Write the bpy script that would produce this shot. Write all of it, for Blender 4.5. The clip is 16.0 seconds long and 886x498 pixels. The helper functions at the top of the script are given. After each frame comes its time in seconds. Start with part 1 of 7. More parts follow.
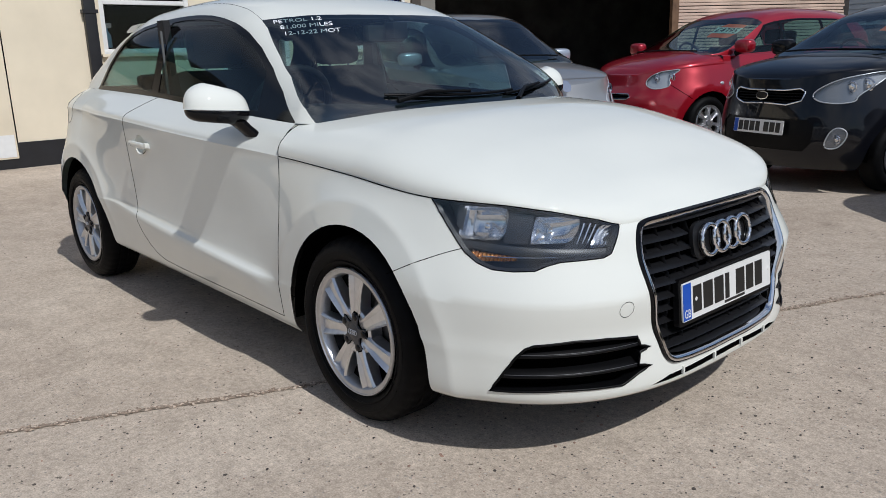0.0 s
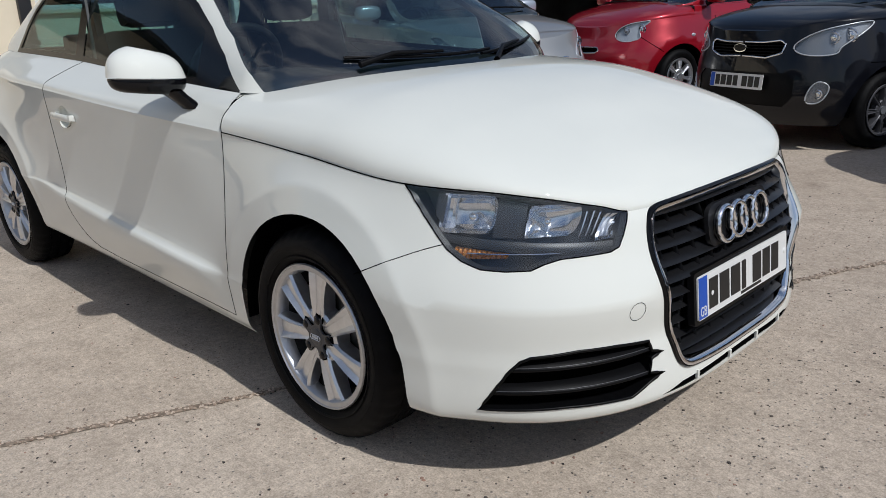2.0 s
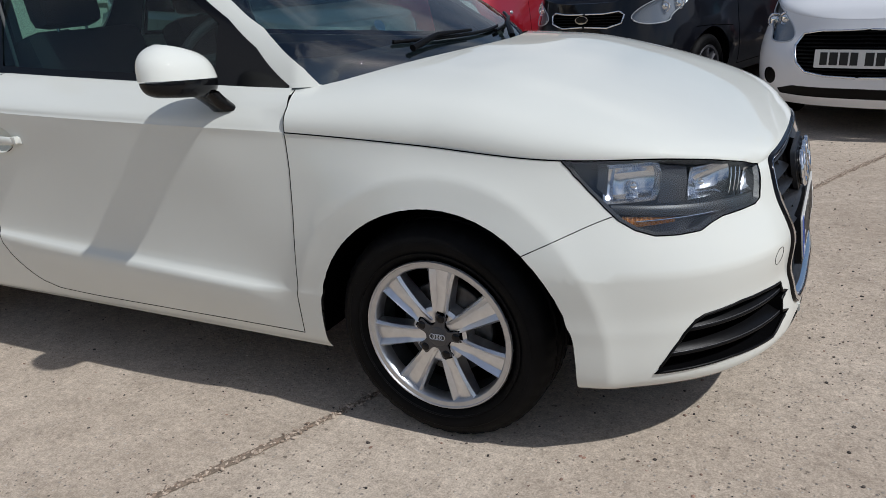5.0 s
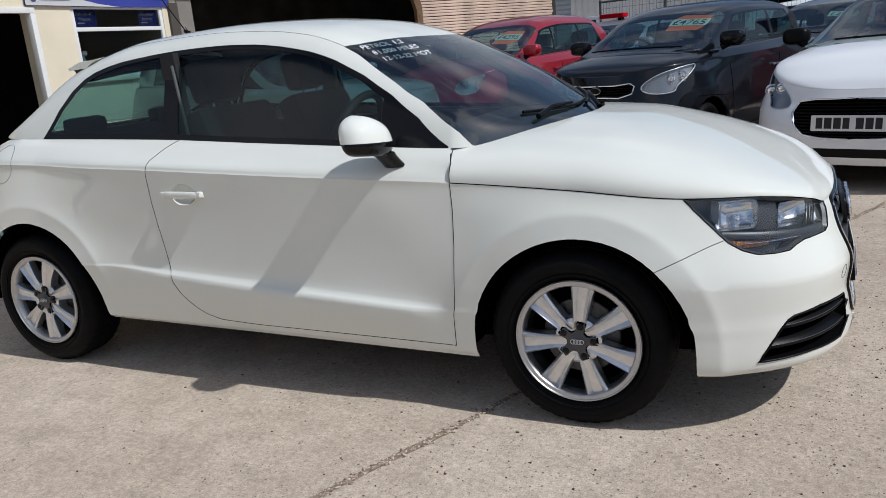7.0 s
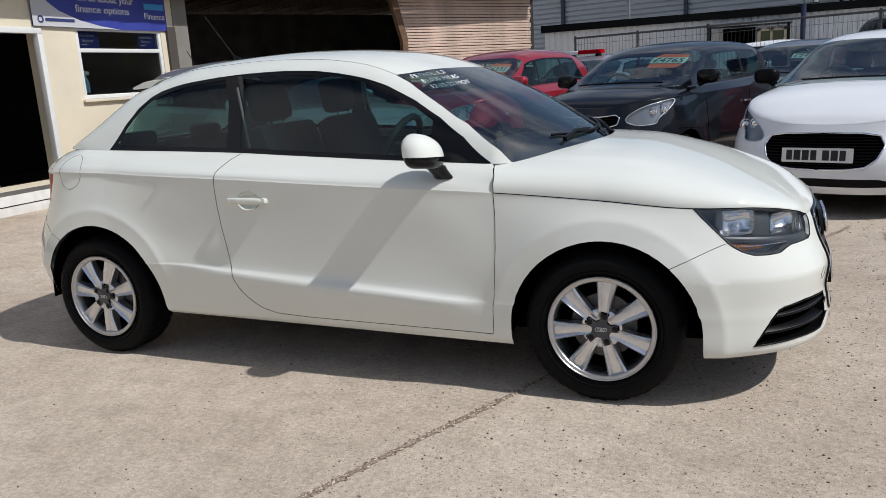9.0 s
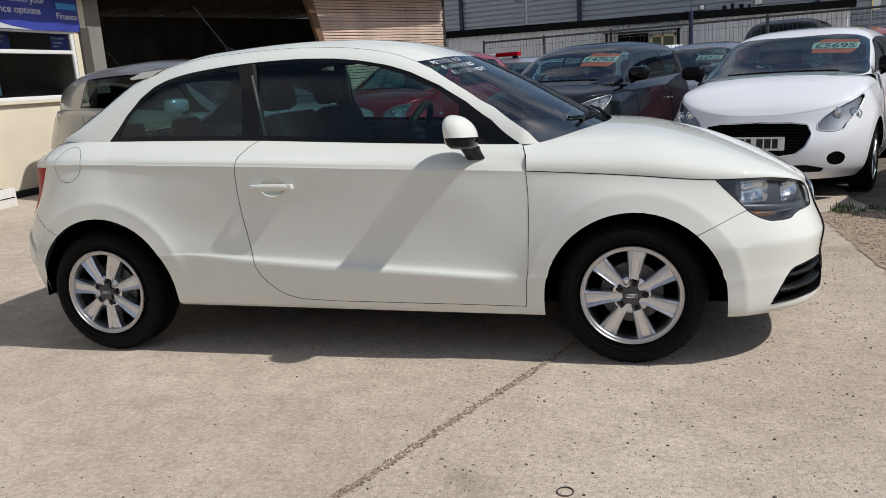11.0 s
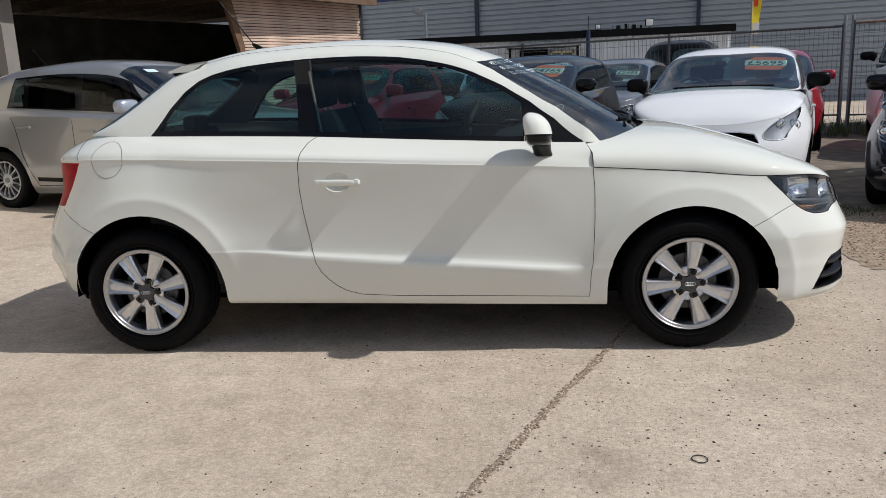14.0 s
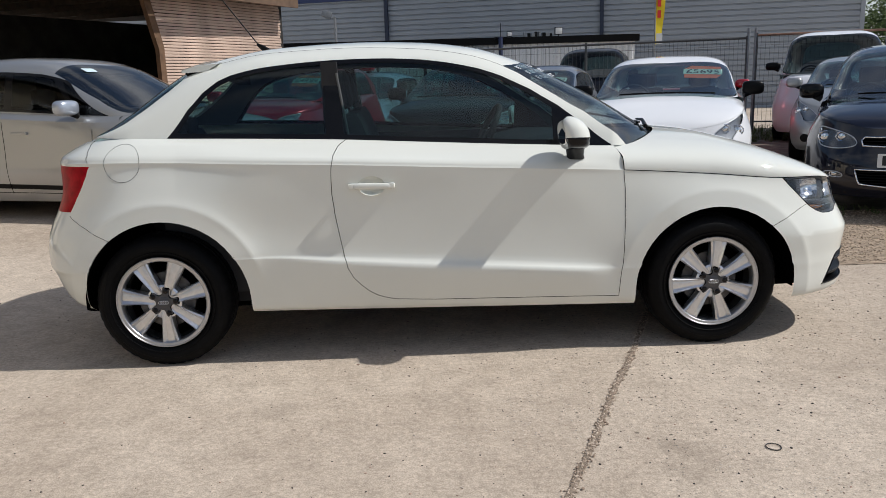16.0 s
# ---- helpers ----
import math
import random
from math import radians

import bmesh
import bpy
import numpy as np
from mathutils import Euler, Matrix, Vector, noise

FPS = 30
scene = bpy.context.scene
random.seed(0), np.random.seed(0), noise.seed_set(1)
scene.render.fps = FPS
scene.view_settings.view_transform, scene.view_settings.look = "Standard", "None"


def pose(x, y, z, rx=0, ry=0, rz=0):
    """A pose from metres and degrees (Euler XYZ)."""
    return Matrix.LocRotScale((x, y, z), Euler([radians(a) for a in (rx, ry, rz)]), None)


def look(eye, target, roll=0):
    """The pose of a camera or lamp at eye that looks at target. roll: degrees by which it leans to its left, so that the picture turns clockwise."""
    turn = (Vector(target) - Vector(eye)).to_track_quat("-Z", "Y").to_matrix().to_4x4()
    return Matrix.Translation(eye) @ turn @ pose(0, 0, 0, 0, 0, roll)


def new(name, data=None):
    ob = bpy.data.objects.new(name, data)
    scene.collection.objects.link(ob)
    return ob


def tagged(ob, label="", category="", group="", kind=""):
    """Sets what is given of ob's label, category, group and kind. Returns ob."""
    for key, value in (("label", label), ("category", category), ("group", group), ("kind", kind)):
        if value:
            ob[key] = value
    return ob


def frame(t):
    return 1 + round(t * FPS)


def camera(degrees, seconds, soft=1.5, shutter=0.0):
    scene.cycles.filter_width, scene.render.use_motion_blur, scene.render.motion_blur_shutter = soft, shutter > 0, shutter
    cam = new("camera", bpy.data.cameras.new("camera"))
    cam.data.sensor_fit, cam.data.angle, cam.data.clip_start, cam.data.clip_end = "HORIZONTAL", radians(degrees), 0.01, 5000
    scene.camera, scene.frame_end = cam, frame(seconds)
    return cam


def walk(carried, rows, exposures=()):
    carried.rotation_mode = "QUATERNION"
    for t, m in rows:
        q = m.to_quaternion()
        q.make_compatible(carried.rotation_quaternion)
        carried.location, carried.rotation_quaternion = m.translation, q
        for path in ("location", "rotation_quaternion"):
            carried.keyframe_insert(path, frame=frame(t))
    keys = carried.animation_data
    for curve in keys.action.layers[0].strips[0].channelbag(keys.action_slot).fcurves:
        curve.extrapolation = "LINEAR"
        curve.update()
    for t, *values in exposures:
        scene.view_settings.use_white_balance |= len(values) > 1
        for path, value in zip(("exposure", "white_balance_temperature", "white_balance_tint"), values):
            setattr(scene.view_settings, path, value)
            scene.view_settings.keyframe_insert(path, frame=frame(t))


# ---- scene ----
cam = camera(59.6, 16.0, soft=0.65)
PATH = [
    (0, (4.372, -2.116, 1.131), (2.923, -0.826, 0.644), -1.7),
    (0.5, (4.332, -2.051, 1.131), (2.9, -0.755, 0.61), -1.7),
    (1, (4.309, -1.917, 1.129), (2.89, -0.618, 0.585), -1.3),
    (1.5, (4.24, -1.891, 1.133), (2.835, -0.587, 0.565), -1.6),
    (2, (4.092, -1.909, 1.14), (2.731, -0.572, 0.539), -2.3),
    (2.5, (3.96, -1.892, 1.14), (2.669, -0.506, 0.5), -2.7),
    (3, (3.797, -1.842, 1.128), (2.572, -0.415, 0.448), -3.5),
    (3.5, (3.641, -1.897, 1.121), (2.553, -0.372, 0.42), -4.2),
    (4, (3.481, -2.038, 1.13), (2.507, -0.44, 0.426), -4.6),
    (4.2, (3.458, -2.104, 1.135), (2.506, -0.495, 0.423), -4.8),
    (6.3, (3.188, -2.823, 1.235), (2.348, -1.087, 0.706), -4.4),
    (6.5, (3.187, -2.889, 1.246), (2.338, -1.155, 0.723), -4.5),
    (7, (3.103, -3.081, 1.245), (2.271, -1.332, 0.744), -5.1),
    (7.5, (3.052, -3.227, 1.258), (2.246, -1.459, 0.782), -4.4),
    (8, (3.071, -3.352, 1.256), (2.274, -1.576, 0.798), -3.6),
    (8.5, (3.075, -3.479, 1.262), (2.288, -1.699, 0.802), -3.4),
    (9, (3.005, -3.596, 1.268), (2.254, -1.795, 0.831), -3.5),
    (9.2, (2.959, -3.663, 1.269), (2.23, -1.851, 0.838), -3.4),
    (11.3, (2.415, -3.954, 1.209), (1.958, -2.058, 0.768), -3.5),
    (11.5, (2.357, -3.99, 1.21), (1.921, -2.09, 0.765), -3.2),
    (12, (2.234, -4.011, 1.2), (1.834, -2.105, 0.747), -2.3),
    (12.5, (2.101, -4.002, 1.205), (1.74, -2.087, 0.755), -2.9),
    (13, (1.958, -4.065, 1.203), (1.676, -2.135, 0.761), -3.4),
    (13.5, (1.821, -4.146, 1.203), (1.605, -2.204, 0.778), -3.4),
    (14, (1.729, -4.146, 1.195), (1.535, -2.2, 0.775), -2.4),
    (14.5, (1.612, -4.091, 1.21), (1.466, -2.14, 0.795), -2.2),
    (15, (1.477, -4.1, 1.216), (1.404, -2.144, 0.807), -2.4),
    (15.5, (1.281, -4.168, 1.215), (1.273, -2.21, 0.807), -2.6),
    (16, (1.129, -4.162, 1.208), (1.197, -2.207, 0.791), -1.7),
]
walk(cam, [(t, look(eye, target, roll)) for t, eye, target, roll in PATH],
     exposures=[(0, -0.16, 6020, 10), (2, -0.20, 6060, 10), (4, -0.24, 6100, 10), (6.5, -0.07, 6050, 10), (9, 0.03, 6200, 10), (12.5, 0.04, 6400, 10), (16, 0.09, 6350, 10)])

# ---------- light ----------
world = bpy.data.worlds.new("sky")
scene.world = world
world.use_nodes = True
wn, wl = world.node_tree.nodes, world.node_tree.links
sky = wn.new("ShaderNodeTexSky")
sky.sky_type = 'NISHITA'
sky.sun_disc = False
sky.sun_elevation, sky.sun_rotation = radians(48.5), radians(94.5)
cloud = wn.new("ShaderNodeTexNoise")
cloud.inputs["Scale"].default_value, cloud.inputs["Detail"].default_value = 2.6, 7.0
ramp = wn.new("ShaderNodeValToRGB")
ramp.color_ramp.elements[0].position, ramp.color_ramp.elements[1].position = 0.46, 0.68
mixc = wn.new("ShaderNodeMix")
mixc.data_type = 'RGBA'
mixc.inputs[7].default_value = (7.5, 7.6, 7.9, 1)
wl.new(cloud.outputs["Fac"], ramp.inputs["Fac"])
wl.new(ramp.outputs["Color"], mixc.inputs[0])
wl.new(sky.outputs["Color"], mixc.inputs[6])
wl.new(mixc.outputs[2], wn["Background"].inputs["Color"])
wn["Background"].inputs["Strength"].default_value = 0.080
sun = new("sun", bpy.data.lights.new("sun", 'SUN'))
sun.data.energy, sun.data.angle, sun.data.color = 3.36, radians(0.9), (1.0, 0.965, 0.91)
sun.matrix_world = look((9.3, -0.8, 10.6), (0, 0, 0))


# ---------- materials ----------
def mat(name, color, rough=0.5, metal=0.0, coat=0.0, var=0.0, scale=30.0, bump=0.0, bscale=200.0, emit=None, spec=0.5):
    m = bpy.data.materials.new(name)
    m.use_nodes = True
    nt = m.node_tree
    b = nt.nodes["Principled BSDF"]
    b.inputs["Base Color"].default_value = (*color, 1)
    b.inputs["Roughness"].default_value = rough
    b.inputs["Metallic"].default_value = metal
    b.inputs["Coat Weight"].default_value = coat
    b.inputs["Coat Roughness"].default_value = 0.03
    b.inputs["Specular IOR Level"].default_value = spec
    tc = nt.nodes.new("ShaderNodeTexCoord")
    if var:
        n1 = nt.nodes.new("ShaderNodeTexNoise")
        n1.inputs["Scale"].default_value, n1.inputs["Detail"].default_value = scale, 6
        r = nt.nodes.new("ShaderNodeValToRGB")
        r.color_ramp.elements[0].position, r.color_ramp.elements[1].position = 0.3, 0.7
        r.color_ramp.elements[0].color = (*[c * (1 - var) for c in color], 1)
        r.color_ramp.elements[1].color = (*[min(1, c * (1 + var)) for c in color], 1)
        nt.links.new(tc.outputs["Object"], n1.inputs["Vector"])
        nt.links.new(n1.outputs["Fac"], r.inputs["Fac"])
        nt.links.new(r.outputs["Color"], b.inputs["Base Color"])
    if bump:
        n2 = nt.nodes.new("ShaderNodeTexNoise")
        n2.inputs["Scale"].default_value, n2.inputs["Detail"].default_value = bscale, 4
        bp = nt.nodes.new("ShaderNodeBump")
        bp.inputs["Strength"].default_value, bp.inputs["Distance"].default_value = bump, 0.01
        nt.links.new(tc.outputs["Object"], n2.inputs["Vector"])
        nt.links.new(n2.outputs["Fac"], bp.inputs["Height"])
        nt.links.new(bp.outputs["Normal"], b.inputs["Normal"])
    if emit:
        b.inputs["Emission Color"].default_value = (*color, 1)
        b.inputs["Emission Strength"].default_value = emit
    return m


def glass_mat(name, tint, f0=0.03):
    """A thin pane: clear with a tint, and a mirror sheen that grows at flat angles, alike from both sides."""
    m = bpy.data.materials.new(name)
    m.use_nodes = True
    nt = m.node_tree
    nt.nodes.remove(nt.nodes["Principled BSDF"])
    tr, gl, mx, lw, pw, ma = (nt.nodes.new(k) for k in ("ShaderNodeBsdfTransparent", "ShaderNodeBsdfGlossy", "ShaderNodeMixShader", "ShaderNodeLayerWeight", "ShaderNodeMath", "ShaderNodeMath"))
    tr.inputs["Color"].default_value = (*tint, 1)
    gl.inputs["Roughness"].default_value = 0.0
    lw.inputs["Blend"].default_value = 0.5
    pw.operation, ma.operation = 'POWER', 'MULTIPLY_ADD'
    pw.inputs[1].default_value = 5.0
    ma.inputs[1].default_value, ma.inputs[2].default_value = 1.0 - f0, f0
    nt.links.new(lw.outputs["Facing"], pw.inputs[0])
    nt.links.new(pw.outputs[0], ma.inputs[0])
    nt.links.new(ma.outputs[0], mx.inputs[0])
    nt.links.new(tr.outputs[0], mx.inputs[1])
    nt.links.new(gl.outputs[0], mx.inputs[2])
    nt.links.new(mx.outputs[0], nt.nodes["Material Output"].inputs["Surface"])
    return m


M = {
    "white": mat("white_paint", (0.73, 0.74, 0.685), 0.6, coat=1.0, var=0.015, scale=3, spec=0.0),
    "pwhite": mat("cool_white_paint", (0.80, 0.81, 0.83), 0.6, coat=1.0, var=0.012, scale=3, spec=0.0),
    "red": mat("red_paint", (0.36, 0.006, 0.018), 0.3, metal=0.4, coat=1.0, var=0.03, scale=3),
    "dark_red": mat("dark_red_paint", (0.30, 0.012, 0.02), 0.3, coat=1.0),
    "black": mat("black_paint", (0.004, 0.0045, 0.007), 0.3, coat=0.7, spec=0.1),
    "navy": mat("blue_black_paint", (0.005, 0.006, 0.014), 0.3, coat=1.0, spec=0.1),
    "silver": mat("silver_paint", (0.37, 0.37, 0.365), 0.35, metal=0.55, coat=1.0),
    "bluesilver": mat("blue_silver_paint", (0.42, 0.46, 0.53), 0.35, metal=0.55, coat=1.0),
    "grey": mat("grey_paint", (0.16, 0.17, 0.19), 0.35, metal=0.5, coat=1.0),
    "trim": mat("black_plastic", (0.0035, 0.0035, 0.004), 0.36, spec=0.13, bump=0.05, bscale=900),
    "gloss": mat("gloss_black", (0.005, 0.005, 0.006), 0.12, spec=0.25),
    "gap": mat("shut_line", (0.002, 0.002, 0.002), 0.9, spec=0.0),
    "rubber": mat("tyre_rubber", (0.0042, 0.0042, 0.0046), 0.55, spec=0.09, var=0.25, scale=25, bump=0.15, bscale=500),
    "alloy": mat("alloy", (0.70, 0.71, 0.73), 0.33, metal=0.95, var=0.05, scale=60),
    # same metal as the spokes, darkened to offset the lip's bright reflection
    "rimalloy": mat("dimmed_rim_alloy", (0.50, 0.51, 0.53), 0.36, metal=0.95, var=0.06, scale=50),
    "darkalloy": mat("dark_alloy", (0.10, 0.10, 0.11), 0.45, metal=0.6),
    "brake": mat("brake_steel", (0.12, 0.115, 0.11), 0.5, metal=0.8, var=0.3, scale=40),
    "chrome": mat("chrome", (0.85, 0.86, 0.88), 0.07, metal=1.0),
    "seat": mat("seat_cloth", (0.014, 0.014, 0.016), 0.85, var=0.3, scale=300, bump=0.2, bscale=800),
    "dash": mat("dashboard_plastic", (0.022, 0.022, 0.025), 0.65, bump=0.1, bscale=700),
    # barrel coloured dark for the shade behind the spokes
    "barrel": mat("shaded_rim_barrel", (0.03, 0.03, 0.03), 0.6, var=0.3, scale=30),
    "belt": mat("seat_belt_web", (0.10, 0.105, 0.105), 0.8),
    "lining": mat("grey_lining", (0.06, 0.06, 0.06), 0.8),
    "glass": glass_mat("tinted_glass", (0.37, 0.55, 0.545), 0.05),
    "screen": glass_mat("windscreen_glass", (0.60, 0.70, 0.69), 0.19),
    "pane": glass_mat("office_glass", (0.6, 0.62, 0.62), 0.02),
    "deep": glass_mat("dark_glass", (0.20, 0.22, 0.22), 0.03),
    "lens": glass_mat("lamp_lens", (0.93, 0.95, 0.96), 0.085),
    "redlens": mat("red_lens", (0.34, 0.002, 0.009), 0.3, var=0.35, scale=26, spec=0.03),
    "amber": mat("amber_reflector", (0.72, 0.31, 0.09), 0.2, metal=0.6, bump=0.8, bscale=130),
    "grille": mat("grille_plastic", (0.008, 0.008, 0.009), 0.34, spec=0.4, bump=0.04, bscale=900),
    "lamptrim": mat("lamp_trim_grey", (0.065, 0.068, 0.075), 0.38, metal=0.3),
    "reflector": mat("lamp_reflector", (0.74, 0.76, 0.80), 0.16, metal=1.0),
    "lampdark": mat("lamp_housing", (0.05, 0.052, 0.06), 0.34, metal=0.4),
    "lampblack": mat("lamp_bezel", (0.02, 0.021, 0.024), 0.4),
    "plate": mat("plate_white", (0.72, 0.72, 0.70), 0.35, var=0.02, scale=40),
    "blueband": mat("plate_blue", (0.01, 0.075, 0.42), 0.35),
    "plateink": mat("plate_black", (0.012, 0.012, 0.012), 0.4),
    "ink": mat("white_marker", (0.8, 0.82, 0.85), 0.8),
    "badge": mat("badge_grey", (0.25, 0.26, 0.28), 0.4, metal=0.6),
    "capgrey": mat("dark_hub_cap", (0.075, 0.075, 0.08), 0.38, metal=0.4),
    "orange": mat("orange_card", (0.80, 0.17, 0.05), 0.7),
    "mint": mat("mint_card", (0.50, 0.72, 0.62), 0.7),
}


# ---------- mesh helpers ----------
def sheet(name, verts, faces, material, parent=None, label="", smooth=True, normals=None):
    me = bpy.data.meshes.new(name)
    me.from_pydata([tuple(map(float, v)) for v in verts], [], faces)
    me.update()
    if smooth:
        me.polygons.foreach_set("use_smooth", [True] * len(me.polygons))
        if normals is not None:
            me.normals_split_custom_set_from_vertices([tuple(map(float, n)) for n in normals])
    me.materials.append(material)
    ob = new(name, me)
    if parent:
        ob.parent = parent
    if label:
        tagged(ob, label)
    return ob


def part(name, bm, material, parent=None, label="", sharp=35):
    me = bpy.data.meshes.new(name)
    bm.normal_update()
    bm.to_mesh(me)
    bm.free()
    me.polygons.foreach_set("use_smooth", [True] * len(me.polygons))
    me.set_sharp_from_angle(angle=radians(sharp))
    me.materials.append(material)
    ob = new(name, me)
    if parent:
        ob.parent = parent
    if label:
        tagged(ob, label)
    return ob


def add_box(bm, lo, hi, m=None, bevel=0.0):
    c = [(a + b) / 2 for a, b in zip(lo, hi)]
    s = [abs(b - a) for a, b in zip(lo, hi)]
    mm = Matrix.Translation(c) @ Matrix.Diagonal((*s, 1))
    r = bmesh.ops.create_cube(bm, size=1.0, matrix=(m @ mm) if m is not None else mm)
    if bevel:
        es = list({e for v in r["verts"] for e in v.link_edges})
        bmesh.ops.bevel(bm, geom=es, offset=bevel, segments=2, profile=0.6, affect='EDGES', clamp_overlap=True)


def box(name, lo, hi, material, parent=None, label="", m=None, bevel=0.0):
    bm = bmesh.new()
    add_box(bm, lo, hi, m, bevel)
    return part(name, bm, material, parent, label)


def add_tube(bm, pts, r, n=6, closed=False, caps=True):
    pts = [Vector(p) for p in pts]
    rings = []
    k = len(pts)
    for i, p in enumerate(pts):
        a = pts[(i - 1) % k] if closed or i else pts[0]
        b = pts[(i + 1) % k] if closed or i < k - 1 else pts[-1]
        d = (b - a).normalized()
        ref = Vector((0, 0, 1)) if abs(d.z) < 0.9 else Vector((1, 0, 0))
        e1 = d.cross(ref).normalized()
        e2 = d.cross(e1)
        rr = r[i] if isinstance(r, (list, tuple)) else r
        rings.append([bm.verts.new(p + (e1 * math.cos(2 * math.pi * j / n) + e2 * math.sin(2 * math.pi * j / n)) * rr) for j in range(n)])
    for i in range(k if closed else k - 1):
        A, B = rings[i], rings[(i + 1) % k]
        for j in range(n):
            bm.faces.new((A[j], A[(j + 1) % n], B[(j + 1) % n], B[j]))
    if caps and not closed:
        bm.faces.new(rings[0])
        bm.faces.new(rings[-1][::-1])


def tube(name, pts, r, material, parent=None, label="", n=6, closed=False):
    bm = bmesh.new()
    add_tube(bm, pts, r, n, closed)
    bmesh.ops.recalc_face_normals(bm, faces=bm.faces)
    return part(name, bm, material, parent, label, 75)


def add_lathe(bm, prof, n=48, axis='Y', centre=(0, 0, 0)):
    """prof: (radius, along) pairs, turned about an axis through centre."""
    rings = []
    for r, a in prof:
        ring = []
        for j in range(n):
            t = 2 * math.pi * j / n
            p = (r * math.cos(t), a, r * math.sin(t)) if axis == 'Y' else (r * math.cos(t), r * math.sin(t), a)
            ring.append(bm.verts.new(Vector(p) + Vector(centre)))
        rings.append(ring)
    for A, B in zip(rings, rings[1:]):
        for j in range(n):
            bm.faces.new((A[j], A[(j + 1) % n], B[(j + 1) % n], B[j]))
    bmesh.ops.recalc_face_normals(bm, faces=bm.faces)


def add_prism(bm, outline, depth, m):
    """An outline in a plane, thickened by depth along its normal, placed by m."""
    lo = [bm.verts.new(m @ Vector((x, y, 0))) for x, y in outline]
    hi = [bm.verts.new(m @ Vector((x, y, depth))) for x, y in outline]
    n = len(outline)
    bm.faces.new(hi)
    bm.faces.new(lo[::-1])
    for i in range(n):
        bm.faces.new((lo[i], lo[(i + 1) % n], hi[(i + 1) % n], hi[i]))
    bmesh.ops.recalc_face_normals(bm, faces=bm.faces)


def words(name, text, size, material, m, parent=None, label="", depth=0.001, width=None, align='CENTER', squeeze=1.0):
    """Lettering as a thin mesh on a plane given by m; width stretches it to a true width."""
    cu = bpy.data.curves.new(name, 'FONT')
    cu.body, cu.size, cu.align_x, cu.align_y, cu.extrude = text, size, align, 'CENTER', depth
    tmp = bpy.data.objects.new(name, cu)
    scene.collection.objects.link(tmp)
    bpy.context.view_layer.update()
    me = bpy.data.meshes.new_from_object(tmp.evaluated_get(bpy.context.evaluated_depsgraph_get()))
    bpy.data.objects.remove(tmp)
    xs = [v.co.x for v in me.vertices]
    ys = [v.co.y for v in me.vertices]
    sx = width / (max(xs) - min(xs)) if width else squeeze
    cx, cy = (max(xs) + min(xs)) / 2 if align == 'CENTER' else 0, (max(ys) + min(ys)) / 2
    me.transform(m @ Matrix.Diagonal((sx, 1, 1, 1)) @ Matrix.Translation((-cx, -cy, 0)))
    me.materials.clear()
    me.materials.append(material)
    ob = new(name, me)
    if parent:
        ob.parent = parent
    return tagged(ob, label) if label else ob


def smooth_curve(pts):
    """A shape-keeping cubic through (x, y) pairs."""
    X = np.array([p[0] for p in pts], float)
    Y = np.array([p[1] for p in pts], float)
    h, d = np.diff(X), np.diff(Y) / np.diff(X)
    t = np.zeros(len(X))
    t[0], t[-1] = d[0], d[-1]
    for i in range(1, len(X) - 1):
        if d[i - 1] * d[i] > 0:
            w1, w2 = 2 * h[i] + h[i - 1], h[i] + 2 * h[i - 1]
            t[i] = (w1 + w2) / (w1 / d[i - 1] + w2 / d[i])

    def f(x):
        x = np.asarray(x, float)
        i = np.clip(np.searchsorted(X, x) - 1, 0, len(X) - 2)
        s = np.clip((x - X[i]) / h[i], -0.2, 1.2)
        return (2 * s**3 - 3 * s**2 + 1) * Y[i] + (s**3 - 2 * s**2 + s) * h[i] * t[i] + (3 * s**2 - 2 * s**3) * Y[i + 1] + (s**3 - s**2) * h[i] * t[i + 1]
    return f


def inside(pts, poly):
    x, y = pts[:, 0], pts[:, 1]
    res = np.zeros(len(pts), bool)
    j = len(poly) - 1
    for i in range(len(poly)):
        xi, yi, xj, yj = *poly[i], *poly[j]
        hit = ((yi > y) != (yj > y)) & (x < (xj - xi) * (y - yi) / ((yj - yi) or 1e-12) + xi)
        res ^= hit
        j = i
    return res


def dense(poly, step, closed=True):
    out = []
    n = len(poly)
    for i in range(n if closed else n - 1):
        a, b = np.array(poly[i], float), np.array(poly[(i + 1) % n], float)
        k = max(1, int(np.ceil(np.linalg.norm(b - a) / step)))
        out += [tuple(a + (b - a) * j / k) for j in range(k)]
    if not closed:
        out.append(tuple(poly[-1]))
    return out


def chaikin(path, times=2, closed=True):
    """An outline with its corners cut softer."""
    for _ in range(times):
        ends = path[1:] + (path[:1] if closed else [])
        cut = [tuple(a + (b - a) * t for a, b in zip(p, q)) for p, q in zip(path, ends) for t in (0.25, 0.75)]
        path = cut if closed else path[:1] + cut[1:-1] + path[-1:]
    return path


def rounded(poly, r, seg=5, closed=True):
    """The outline with its corners rounded; r may be one number or one per corner."""
    out = []
    n = len(poly)
    for i in range(n):
        p = np.array(poly[i], float)
        a, b = np.array(poly[i - 1], float), np.array(poly[(i + 1) % n], float)
        rr = r[i] if isinstance(r, (list, tuple)) else r
        la, lb = np.linalg.norm(a - p), np.linalg.norm(b - p)
        k = min(rr, la * 0.48, lb * 0.48)
        if k < 1e-5:
            out.append(tuple(p))
            continue
        A, B = p + (a - p) / la * k, p + (b - p) / lb * k
        for j in range(seg + 1):
            t = j / seg
            out.append(tuple((1 - t)**2 * A + 2 * t * (1 - t) * p + t * t * B))
    return out


